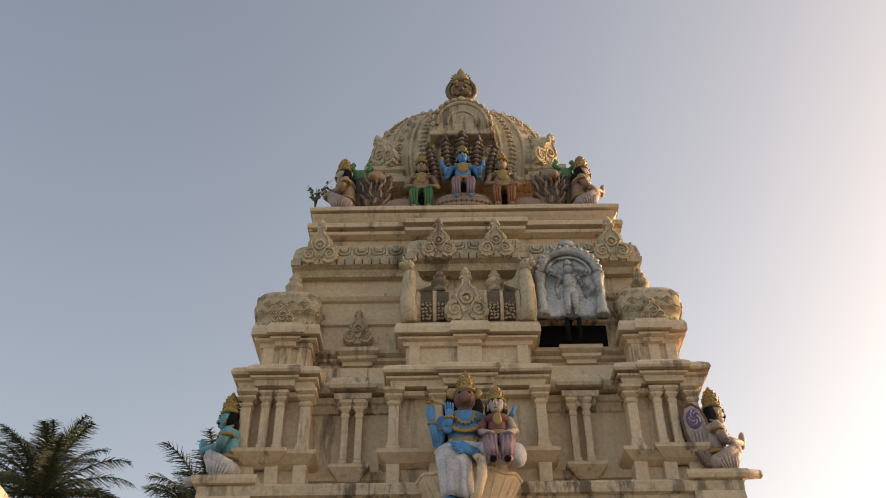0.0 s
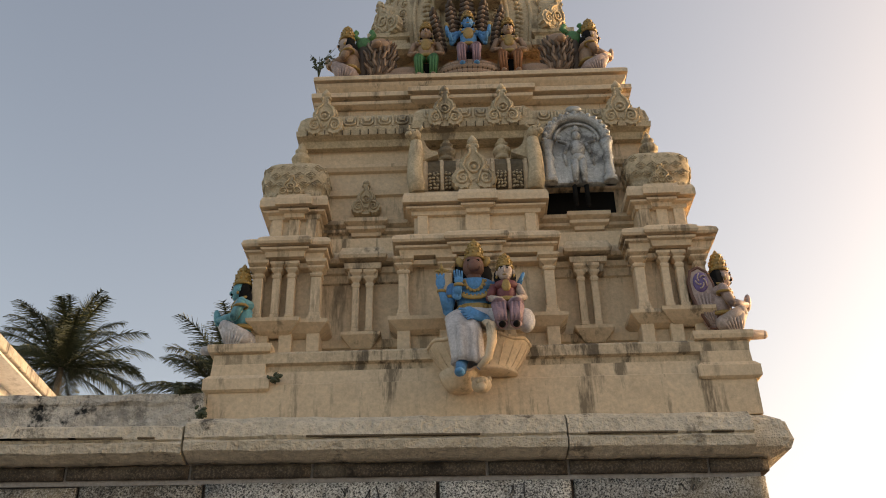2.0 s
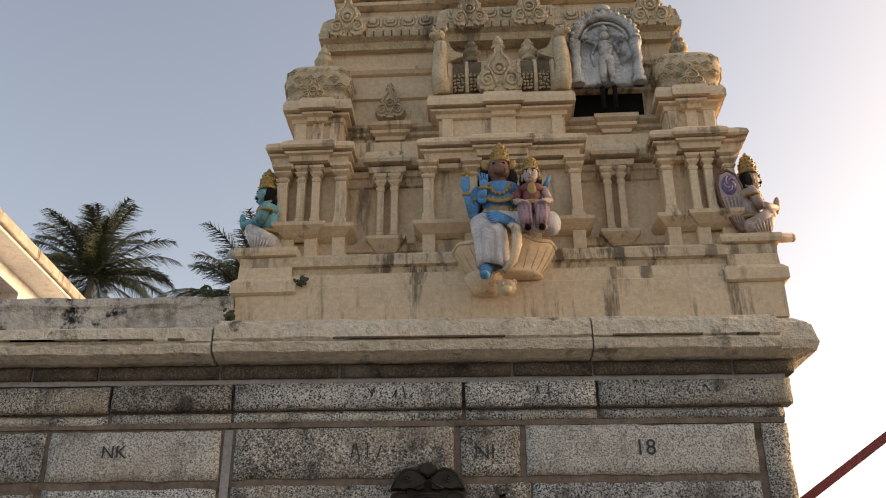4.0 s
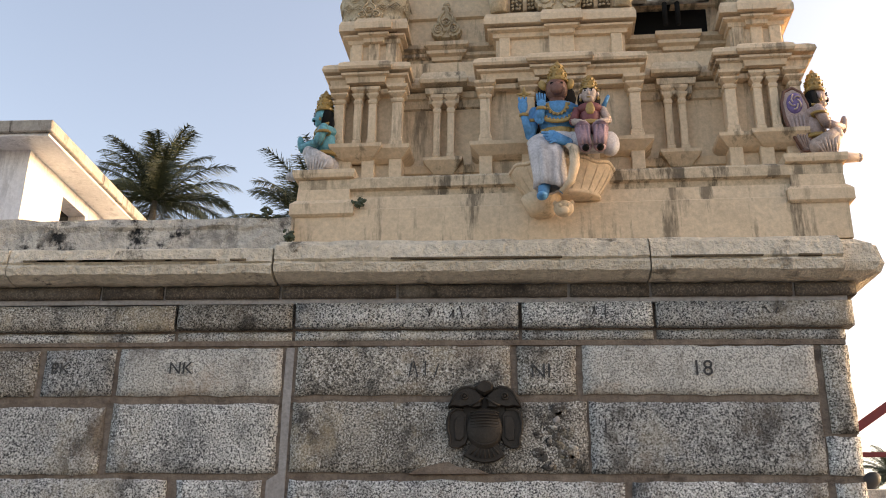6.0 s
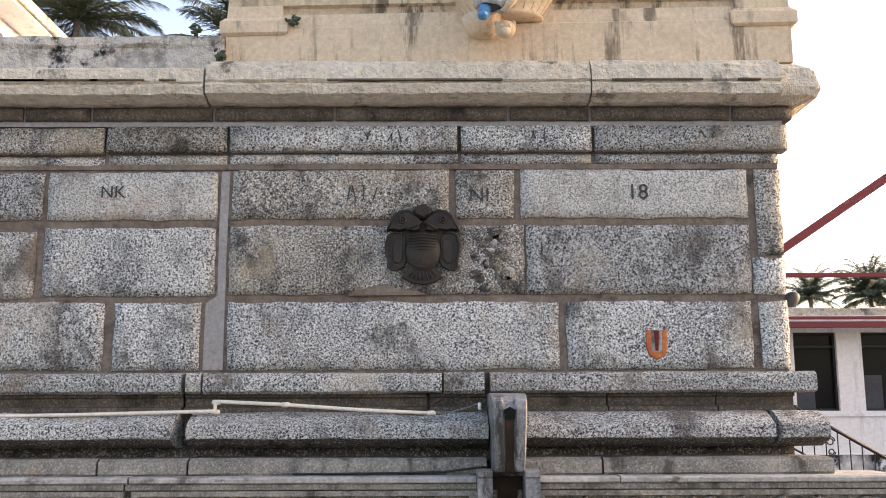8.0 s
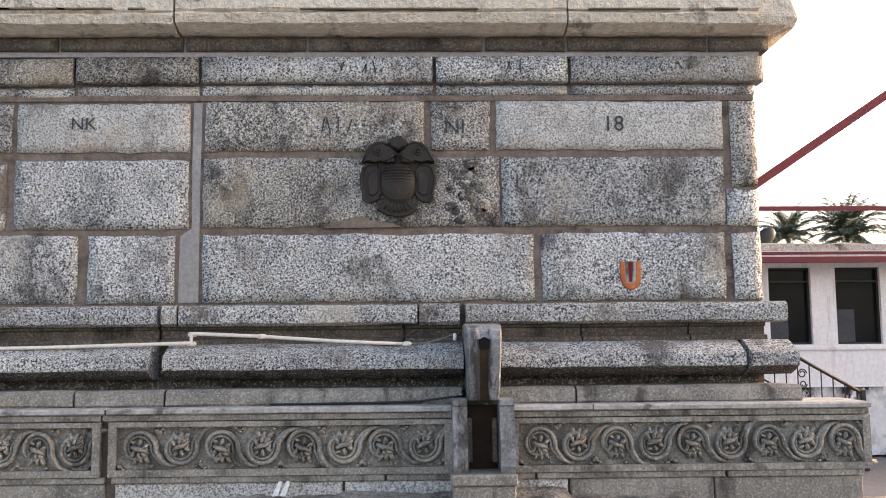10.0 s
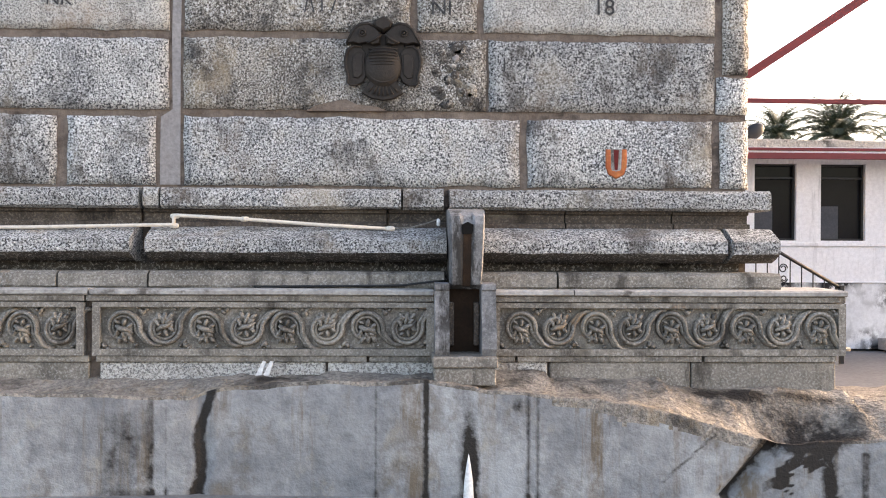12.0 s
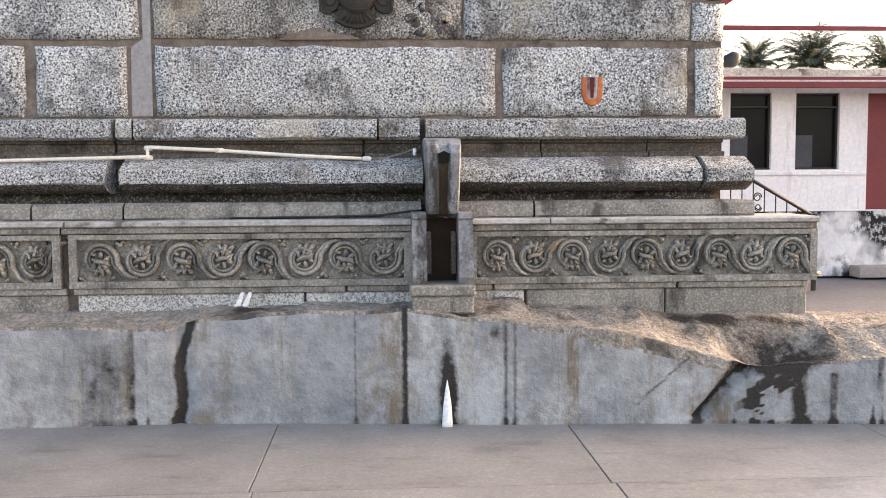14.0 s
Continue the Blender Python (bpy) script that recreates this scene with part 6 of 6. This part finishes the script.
# ---- marks and numbers on the stones ----
def writing(text, x, z, h, y=-0.0215):
    cu = bpy.data.curves.new("text", "FONT")
    cu.body, cu.size, cu.extrude = text, h / 0.72, 0.0012
    cu.align_x = "CENTER"
    tmp = bpy.data.objects.new("tmp", cu)
    scene.collection.objects.link(tmp)
    me = bpy.data.meshes.new_from_object(tmp.evaluated_get(bpy.context.evaluated_depsgraph_get()))
    bpy.data.objects.remove(tmp)
    me.materials.clear()
    me.materials.append(M_CHALK)
    ob = new("painted_number", me)
    ob.matrix_world = pose(x, y, z, 90, 0, 0)
    ob.parent = wall
    return ob


writing("18", 1.31, 2.94, 0.105)
writing("NK", -2.19, 2.955, 0.085)
writing("NI", 0.25, 2.925, 0.10)
writing("PK", -3.03, 2.955, 0.085)
for x, z, h, lean in ((-0.50, 3.335, 0.065, 0.02), (-0.49, 3.345, 0.05, -0.03), (-0.36, 3.33, 0.05, 0.03), (-0.335, 3.325, 0.06, 0.0), (-0.27, 3.325, 0.085, -0.02), (-0.245, 3.335, 0.03, 0.03), (0.60, 3.345, 0.05, 0.02), (0.63, 3.345, 0.05, -0.02), (0.69, 3.325, 0.09, 0.0), (1.62, 3.355, 0.045, 0.02), (1.77, 3.35, 0.05, -0.03), (1.81, 3.35, 0.04, 0.02), (-0.63, 2.93, 0.10, 0.02), (-0.57, 2.93, 0.11, -0.03), (-0.52, 2.94, 0.10, 0.0), (-0.46, 2.93, 0.09, 0.03), (0.66, 2.56, 0.09, 0.0)):
    yy = -0.066 if z > 3.2 else -0.0215
    part("illegible_mark", plate(B(), [(x - 0.005, z), (x + 0.005, z), (x + lean + 0.005, z + h), (x + lean - 0.005, z + h)], yy, yy + 0.004), M_CHALK, wall)
bm = B()
tube(bm, [(1.345, -0.019, 2.065), (1.345, -0.019, 1.95), (1.36, -0.019, 1.915), (1.395, -0.019, 1.895), (1.43, -0.019, 1.915), (1.445, -0.019, 1.95), (1.445, -0.019, 2.065)], [0.02, 0.02, 0.022, 0.024, 0.022, 0.02, 0.02], 6)
bmesh.ops.scale(bm, vec=(1, 0.12, 1), verts=bm.verts, space=Matrix.Translation((0, 0.0165, 0)))
mark = tagged(part("painted_mark", bm, M_ORANGE), "orange and red U-shaped devotional mark painted on stone", "mark")
part("inner_stripe", plate(B(), [(1.385, 1.93), (1.405, 1.93), (1.412, 2.06), (1.378, 2.06)], -0.021, -0.012), M_RED, mark, "dark red middle stripe")
part("backing", plate(B(), [(1.362, 1.925), (1.428, 1.925), (1.432, 2.065), (1.358, 2.065)], -0.0185, -0.012), M_LIP, mark, "pale painted ground inside the mark")

# ---- water spout ----
spout = tagged(empty("water_spout", (0.39, -0.3, 0.66)), "carved grey stone water spout with dark wet channel", "spout")
SPI = Matrix.Translation((-0.39, 0.3, -0.66))


def sp_part(name, bm, mat, label="", smooth=False):
    ob = part(name, bm, mat, spout, label, smooth)
    ob.matrix_parent_inverse = SPI
    return ob


bm = B()
prof = [(-0.02, 1.655), (-0.40, 1.655), (-0.52, 1.635), (-0.585, 1.605), (-0.60, 1.56), (-0.59, 1.45), (-0.56, 1.30), (-0.52, 1.20), (-0.46, 1.17), (-0.02, 1.17)]
rings = []
for x, t in ((0.285, 0.03), (0.295, 0.0), (0.345, 0.0), (0.365, 0.015), (0.415, 0.015), (0.435, 0.0), (0.485, 0.0), (0.495, 0.03)):
    rings.append([bm.verts.new((x + (0.012 * (1.6 - z) / 0.4 if x < 0.39 else -0.012 * (1.6 - z) / 0.4), y + (t if i in (3, 4, 5, 6, 7) else 0), z)) for i, (y, z) in enumerate(prof)])
for a, b in zip(rings, rings[1:]):
    for i in range(len(prof)):
        bm.faces.new((a[i], a[(i + 1) % len(prof)], b[(i + 1) % len(prof)], b[i]))
bm.faces.new(rings[0])
bm.faces.new(rings[-1])
sp_part("spout_head", bm, M_WEATHERED)
# flat black plate paints the shade inside the mouth
sp_part("hole", plate(B(), [(0.362, 1.50), (0.418, 1.50), (0.424, 1.555), (0.39, 1.572), (0.356, 1.555)], -0.603, -0.55), M_DARK, "black mouth of the spout")
sp_part("groove", run(B(), 0.366, 0.414, [(-0.592, 1.52), (-0.583, 1.45), (-0.553, 1.30), (-0.515, 1.19), (-0.45, 1.18), (-0.5, 1.52)]), M_SPOUT, "wet brown groove")
for x0, x1 in ((0.20, 0.285), (0.475, 0.56)):
    bm = B()
    run(bm, x0, x1, [(-0.40, 0.785), (-0.625, 0.785), (-0.655, 0.83), (-0.655, 0.90), (-0.63, 0.98), (-0.60, 1.08), (-0.59, 1.165), (-0.605, 1.175), (-0.605, 1.205), (-0.40, 1.21)])
    sp_part("side_scroll", bm, M_WEATHERED, "weathered grey side bracket")
sp_part("channel", box(B(), 0.285, 0.475, -0.40, -0.355, 0.785, 1.2), M_SPOUT, "dark wet channel")
for x in (0.305, 0.455):
    sp_part("channel_rib", box(B(), x - 0.015, x + 0.015, -0.46, -0.40, 0.83, 1.09, 0.004), M_BROWN_STONE)
bm = box(B(), 0.185, 0.565, -0.70, -0.36, 0.725, 0.787, 0.008)
box(bm, 0.195, 0.555, -0.69, -0.36, 0.62, 0.722, 0.008)
sp_part("base_slab", bm, M_FRIEZE)

# ---- pipe along the plinth ----
bm = B()
tube(bm, [(-6.9, -0.20, 1.50), (-4.0, -0.20, 1.512), (-2.3, -0.20, 1.533), (-1.43, -0.20, 1.553), (-1.415, -0.20, 1.56), (-1.415, -0.20, 1.60), (-1.40, -0.20, 1.612), (-1.0, -0.19, 1.592), (-0.5, -0.185, 1.557), (-0.06, -0.18, 1.535)], 0.0115, 8)
pipe = tagged(part("water_pipe", bm, M_PIPE), "thin cream plastic water pipe clipped along the plinth", "pipe")
for x, z in ((-1.415, 1.548), (-1.41, 1.607), (-0.98, 1.591), (-0.07, 1.536)):
    part("joint_sleeve", limb(B(), (x - 0.015, -0.19, z), (x + 0.015, -0.19, z), 0.016, 0.016), M_PIPE, pipe)
part("thin_hose", tube(B(), [(-0.06, -0.18, 1.535), (0.06, -0.17, 1.545), (0.17, -0.17, 1.575), (0.235, -0.17, 1.60)], 0.005, 5), M_FRIEZE, pipe, "thin brown hose at the pipe's end")
part("tap", limb(B(), (0.232, -0.175, 1.565), (0.232, -0.175, 1.59), 0.012, 0.012), M_WHITE_LEAF, pipe, "small white tap")
cable = tagged(part("cable", tube(B(), [(-0.9, -0.31, 1.175), (-0.3, -0.312, 1.18), (0.0, -0.312, 1.185), (0.2, -0.32, 1.21), (0.27, -0.33, 1.215)], 0.007, 5), M_IRON), "thin black cable lying on the plinth ledge", "cable")
spike = tagged(part("white_marker", lathe(B(), [(0.028, -0.01), (0.03, 0.02), (0.024, 0.12), (0.012, 0.21), (0.001, 0.27)], (0.385, -0.875, 0), 8, 1, 0.5), M_WHITE_LEAF), "small pointed white marker standing against the rock", "marker")
for dx in (0, 0.045):
    tagged(part("white_stake", plate(B(), [(-0.86 + dx, 0.655), (-0.825 + dx, 0.655), (-0.80 + dx, 0.735), (-0.818 + dx, 0.74)], -0.50, -0.47), M_WHITE_LEAF), "small white painted stone chip at the footing", "stone chip", "white chips")

# ---- red steel bars behind the corner ----
frame_steel = tagged(empty("steel_frame", (2.27, 2.0, 2.4)), "maroon steel roof frame fixed to the temple side", "steel frame")
for nm, p, q, r in (("beam", (2.25, 2.0, 2.712), (11.0, 2.0, 2.69), 0.020), ("brace", (2.25, 2.0, 2.44), (9.5, 2.0, 7.25), 0.036)):
    d = Vector(q) - Vector(p)
    bm = box(B(), -r * 0.8, r * 0.8, -r, r, 0, d.length, 0.004)
    ob = part(nm, bm, M_MAROON, frame_steel)
    ob.matrix_parent_inverse = Matrix.Translation((-2.27, -2.0, -2.4))
    ob.matrix_basis = Matrix.Translation(p) @ d.to_track_quat("Z", "Y").to_matrix().to_4x4()

# ---- house to the right ----
HY = 7.0
house = tagged(empty("house", (8, HY, 0)), "white plastered low house with maroon eaves and dark windows", "house")
HI = Matrix.Translation((-8, -HY, 0))


def hp(name, bm, mat, label="", parent=None):
    ob = part(name, bm, mat, parent or house, label)
    if parent is None:
        ob.matrix_parent_inverse = HI
    return ob


WINS = [(4.92, 5.52), (5.87, 6.51)]
ED = [3.5, 4.92, 5.52, 5.87, 6.51, 6.92, 7.7, 12.0]
hp("wall", box(B(), 3.5, 12, HY, HY + 0.2, 0.0, 0.95), M_MOULD, "white wall base with black mould")
hp("wall", box(B(), 3.5, 12, HY + 4.8, HY + 5, 0, 2.7), M_WHITE)
for x in (3.5, 11.8):
    hp("wall", box(B(), x, x + 0.2, HY + 0.2, HY + 4.8, 0, 2.7), M_WHITE)
hp("wall", box(B(), 3.5, 6.92, HY, HY + 0.2, 0.95, 1.53), M_WHITE)
hp("wall", box(B(), 3.5, 12.0, HY, HY + 0.2, 2.61, 2.72), M_WHITE)
for x0, x1 in ((3.5, 4.92), (5.52, 5.87), (6.51, 6.92)):
    hp("wall", box(B(), x0, x1, HY, HY + 0.2, 1.53, 2.61), M_WHITE)
hp("wall", box(B(), 7.75, 12.0, HY, HY + 0.2, 0.95, 2.61), surface("peach_wall_paint", (0.62, 0.40, 0.34), (0.68, 0.46, 0.40), 1, 0.8, 0.1, 20))
hp("wall_band", box(B(), 3.5, 6.9, HY - 0.025, HY, 1.45, 1.50, 0.005), M_WHITE)
hp("wall_band", box(B(), 3.5, 12, HY - 0.02, HY, 0.935, 0.955, 0.004), M_WHITE)
hp("door", box(B(), 6.92, 7.75, HY + 0.06, HY + 0.12, 0.95, 2.61), M_MAROON, "closed maroon door")
hp("step", box(B(), 6.7, 8.0, HY - 0.3, HY, 0.0, 0.0 + 0.16, 0.01), M_MORTAR_GREY)
hp("roof_slab", box(B(), 3.2, 12.2, HY - 0.45, HY + 5.2, 2.72, 2.80), M_WHITE)
hp("eave_board", box(B(), 3.18, 12.2, HY - 0.49, HY - 0.45, 2.635, 2.72, 0.005), M_MAROON, "maroon eave board")
hp("eave_board", box(B(), 3.18, 12.2, HY - 0.47, HY - 0.43, 2.75, 2.79, 0.005), M_MAROON)
hp("roof_parapet", run(B(), 3.2, 12.2, [(HY - 0.42, 2.80), (HY - 0.42, 2.90), (HY - 0.30, 2.92), (HY - 0.28, 2.80)], 0.012, 0.3), M_LIME, "stained concrete parapet")
for x0, x1 in WINS:
    win = hp("window", box(B(), x0, x1, HY + 0.12, HY + 0.14, 1.53, 2.61), M_GLASS, "dark glazed window")
    for a, b, c, d in ((x0, x0 + 0.03, 1.53, 2.61), (x1 - 0.03, x1, 1.53, 2.61), (x0 + 0.03, x1 - 0.03, 2.40, 2.43), (x0 + 0.03, x1 - 0.03, 2.58, 2.61), (x0 + 0.03, x1 - 0.03, 1.53, 1.56)):
        part("window_frame", box(B(), a, b, HY + 0.06, HY + 0.115, c, d, 0.003), M_IRON, win)
    part("curtain", box(B(), x0 + 0.04, x0 + 0.30, HY + 0.115, HY + 0.119, 1.56, 2.02), surface("dull_curtain", (0.05, 0.055, 0.065), (0.075, 0.08, 0.09), 3, 0.6, 0.1), win)
dish = tagged(part("satellite_dish", blob(B(), (4.98, HY + 0.2, 3.08), (0.17, 0.05, 0.11), 0, (0, -35, 0)), M_IRON), "dark satellite dish on the flat roof", "dish")
part("mast", limb(B(), (4.98, HY + 0.25, 2.80), (4.98, HY + 0.22, 3.05), 0.02, 0.02), M_IRON, dish)

stair = tagged(part("stair", box(B(), 3.4, 5.35, 5.3, 6.4, -0.02, 0.30), M_MORTAR_GREY), "low cement landing beside the house", "stair", kind="structure")
railing = tagged(empty("stair_railing", (4.9, 5.5, 0.3)), "black iron stair railing with scrolled infill", "railing")


def rp(name, bm, label=""):
    ob = part(name, bm, M_IRON, railing, label)
    ob.matrix_parent_inverse = Matrix.Translation((-4.9, -5.5, -0.3))
    return ob


rp("handrail", limb(B(), (3.9, 5.5, 1.82), (5.47, 5.5, 0.92), 0.022, 0.022))
rp("bottom_rail", limb(B(), (3.9, 5.5, 1.30), (5.30, 5.5, 0.50), 0.012, 0.012))
for k in range(11):
    x = 3.95 + 0.145 * k
    rp("baluster", limb(B(), (x, 5.5, 1.28 - 0.573 * (x - 3.95) * 1.0), (x, 5.5, 1.79 - 0.573 * (x - 3.95)), 0.008, 0.008, n=6))
rp("post", box(B(), 5.44, 5.50, 5.47, 5.53, -0.02, 0.96, 0.004))
rp("post", box(B(), 3.92, 3.98, 5.47, 5.53, 0.30, 1.80, 0.004))
rp("scroll", tube(B(), [(4.73 + 0.055 * (1 - k / 40) * math.cos(0.4 * k), 5.5, 1.17 + 0.06 * (1 - k / 40) * math.sin(0.4 * k)) for k in range(24)], 0.008, 5))
rp("scroll", tube(B(), [(4.74 + 0.045 * (1 - k / 40) * math.cos(-0.4 * k), 5.5, 1.04 + 0.05 * (1 - k / 40) * math.sin(-0.4 * k)) for k in range(24)], 0.008, 5))

# ---- house behind the side wing ----
villa = tagged(empty("house", (-11, 9, 0)), "tall white house with a flat overhanging stained roof slab", "house")


def vp(name, bm, mat, label=""):
    ob = part(name, bm, mat, villa, label)
    ob.matrix_parent_inverse = Matrix.Translation((11, -9, 0))
    return ob


M_SLAB = surface("stained_concrete", (0.30, 0.28, 0.25), (0.48, 0.44, 0.39), 2.5, 0.9, 0.5, 15, (0.06, 0.05, 0.045), 0.9)
vp("roof_slab", box(B(), -18.0, -6.10, 5.0, 17.5, 7.46, 7.64, 0.015), M_SLAB, "weathered concrete roof edge")
vp("soffit", box(B(), -17.9, -6.16, 5.06, 17.4, 7.42, 7.457), M_WHITE)
vp("wall", box(B(), -17.4, -6.62, 5.50, 6.63, 0, 7.42), M_WHITE)
vp("wall", box(B(), -17.4, -6.62, 7.45, 17.0, 0, 7.42), M_WHITE)
vp("wall", box(B(), -17.4, -6.62, 6.63, 7.45, 0, 6.35), M_WHITE)
vp("wall", box(B(), -17.4, -6.62, 6.63, 7.45, 7.20, 7.42), M_WHITE)
vp("window", box(B(), -17.2, -6.90, 6.63, 7.45, 6.35, 7.20), M_GLASS, "small dark window opening")


# ---- palms ----
def palm(x, y, zc, length, seed, n=26, droop=1.0):
    rnd = random.Random(seed)
    tree = tagged(empty("palm_tree", (x, y, 0)), "tall coconut palm with drooping feathery fronds", "palm tree", "coconut palms")
    bm = B()
    pts = [(0.3 * math.sin(k * 0.35 + seed) * (1 - k / 12), 0.1 * math.sin(k * 0.5), zc * k / 12) for k in range(13)]
    tube(bm, pts, [0.22 - 0.009 * k for k in range(13)], 8)
    part("trunk", bm, M_TRUNK, tree)
    verts, faces = [], []

    def quad(a, b, c, d):
        i = len(verts)
        verts.extend((tuple(a), tuple(b), tuple(c), tuple(d)))
        faces.append((i, i + 1, i + 2, i + 3))
    for f in range(n):
        az = 2 * math.pi * f * 0.381966 + rnd.uniform(-0.2, 0.2)
        el = radians((80, 38, 62, 18, 50, 72, 5, 30, -15)[f % 9] + rnd.uniform(-8, 8))
        ln = length * rnd.uniform(0.8, 1.08)
        h = Vector((math.cos(az), math.sin(az), 0))
        p, prev = Vector((0, 0, zc)), None
        side = Vector((-math.sin(az), math.cos(az), 0))
        steps = 40
        for k in range(steps):
            u = k / steps
            e = el - droop * u * u * radians(75)
            d = h * math.cos(e) + Vector((0, 0, math.sin(e)))
            q = p + d * ln / steps
            w = 0.022 * length / 2.4 * (1 - u)
            quad(p - side * w, p + side * w, q + side * w, q - side * w)
            quad(p - Vector((0, 0, w)), p + Vector((0, 0, w)), q + Vector((0, 0, w)), q - Vector((0, 0, w)))
            if u > 0.05:
                ll = length * 0.20 * math.sin(math.pi * (0.16 + 0.80 * u)) ** 0.6 + 0.04
                for s in (-1, 1):
                    for j in range(2):
                        g = (side * s * rnd.uniform(0.5, 0.8) + d * rnd.uniform(0.5, 0.8) + Vector((0, 0, -rnd.uniform(0.1, 0.6)))).normalized()
                        b0 = p + (q - p) * (j / 2)
                        tip = b0 + g * ll * rnd.uniform(0.75, 1.1)
                        wd = d * 0.017 * length / 2.4
                        quad(b0 - wd, b0 + wd, tip + wd * 0.2 + Vector((0, 0, -0.04 * ll)), tip - wd * 0.2)
            p = q
    me = bpy.data.meshes.new("fronds")
    me.from_pydata(verts, [], faces)
    me.materials.append(M_LEAF)
    part("crown", me, None, tree)
    return tree


palm(-12.55, 25.0, 15.0, 3.2, 1, 40, 0.8)
palm(-6.3, 23.5, 13.0, 3.4, 4, 40, 0.9)
palm(20.3, 45.0, 7.6, 2.1, 7, 36, 0.8)
palm(23.8, 45.5, 7.6, 2.8, 9, 42, 1.0)
palm(28.3, 46.0, 7.7, 2.6, 12, 36)


# ---- weeds rooted in the masonry ----
def weed(x, y, z, h, seed, n=5):
    rnd = random.Random(seed)
    plant = tagged(empty("weed", (x, y, z)), "small wild weed sprouting from the masonry", "weed", "weeds")
    for k in range(n):
        bm = B()
        lean = rnd.uniform(-0.6, 0.6)
        hh = h * rnd.uniform(0.5, 1.0)
        pts = [(lean * hh * u * u, -0.02 * u, hh * u) for u in (0, 0.35, 0.7, 1.0)]
        tube(bm, pts, [0.005, 0.004, 0.003, 0.002], 4)
        for j in range(5):
            u = 0.35 + 0.13 * j
            blob(bm, (lean * hh * u * u + rnd.uniform(-0.03, 0.03), rnd.uniform(-0.03, 0.0), hh * u), (0.022, 0.006, 0.011), 0, (rnd.uniform(-40, 40), rnd.uniform(-70, 70), 0), 6, 4)
        part("sprig", bm, M_LEAF, plant)


weed(-0.90, 0.47, 7.36, 0.34, 3, 6)
weed(-1.02, 0.02, 4.17, 0.10, 5, 4)
weed(-1.66, -0.06, 4.06, 0.10, 8, 4)
weed(-1.48, -0.10, 3.86, 0.12, 9, 4)
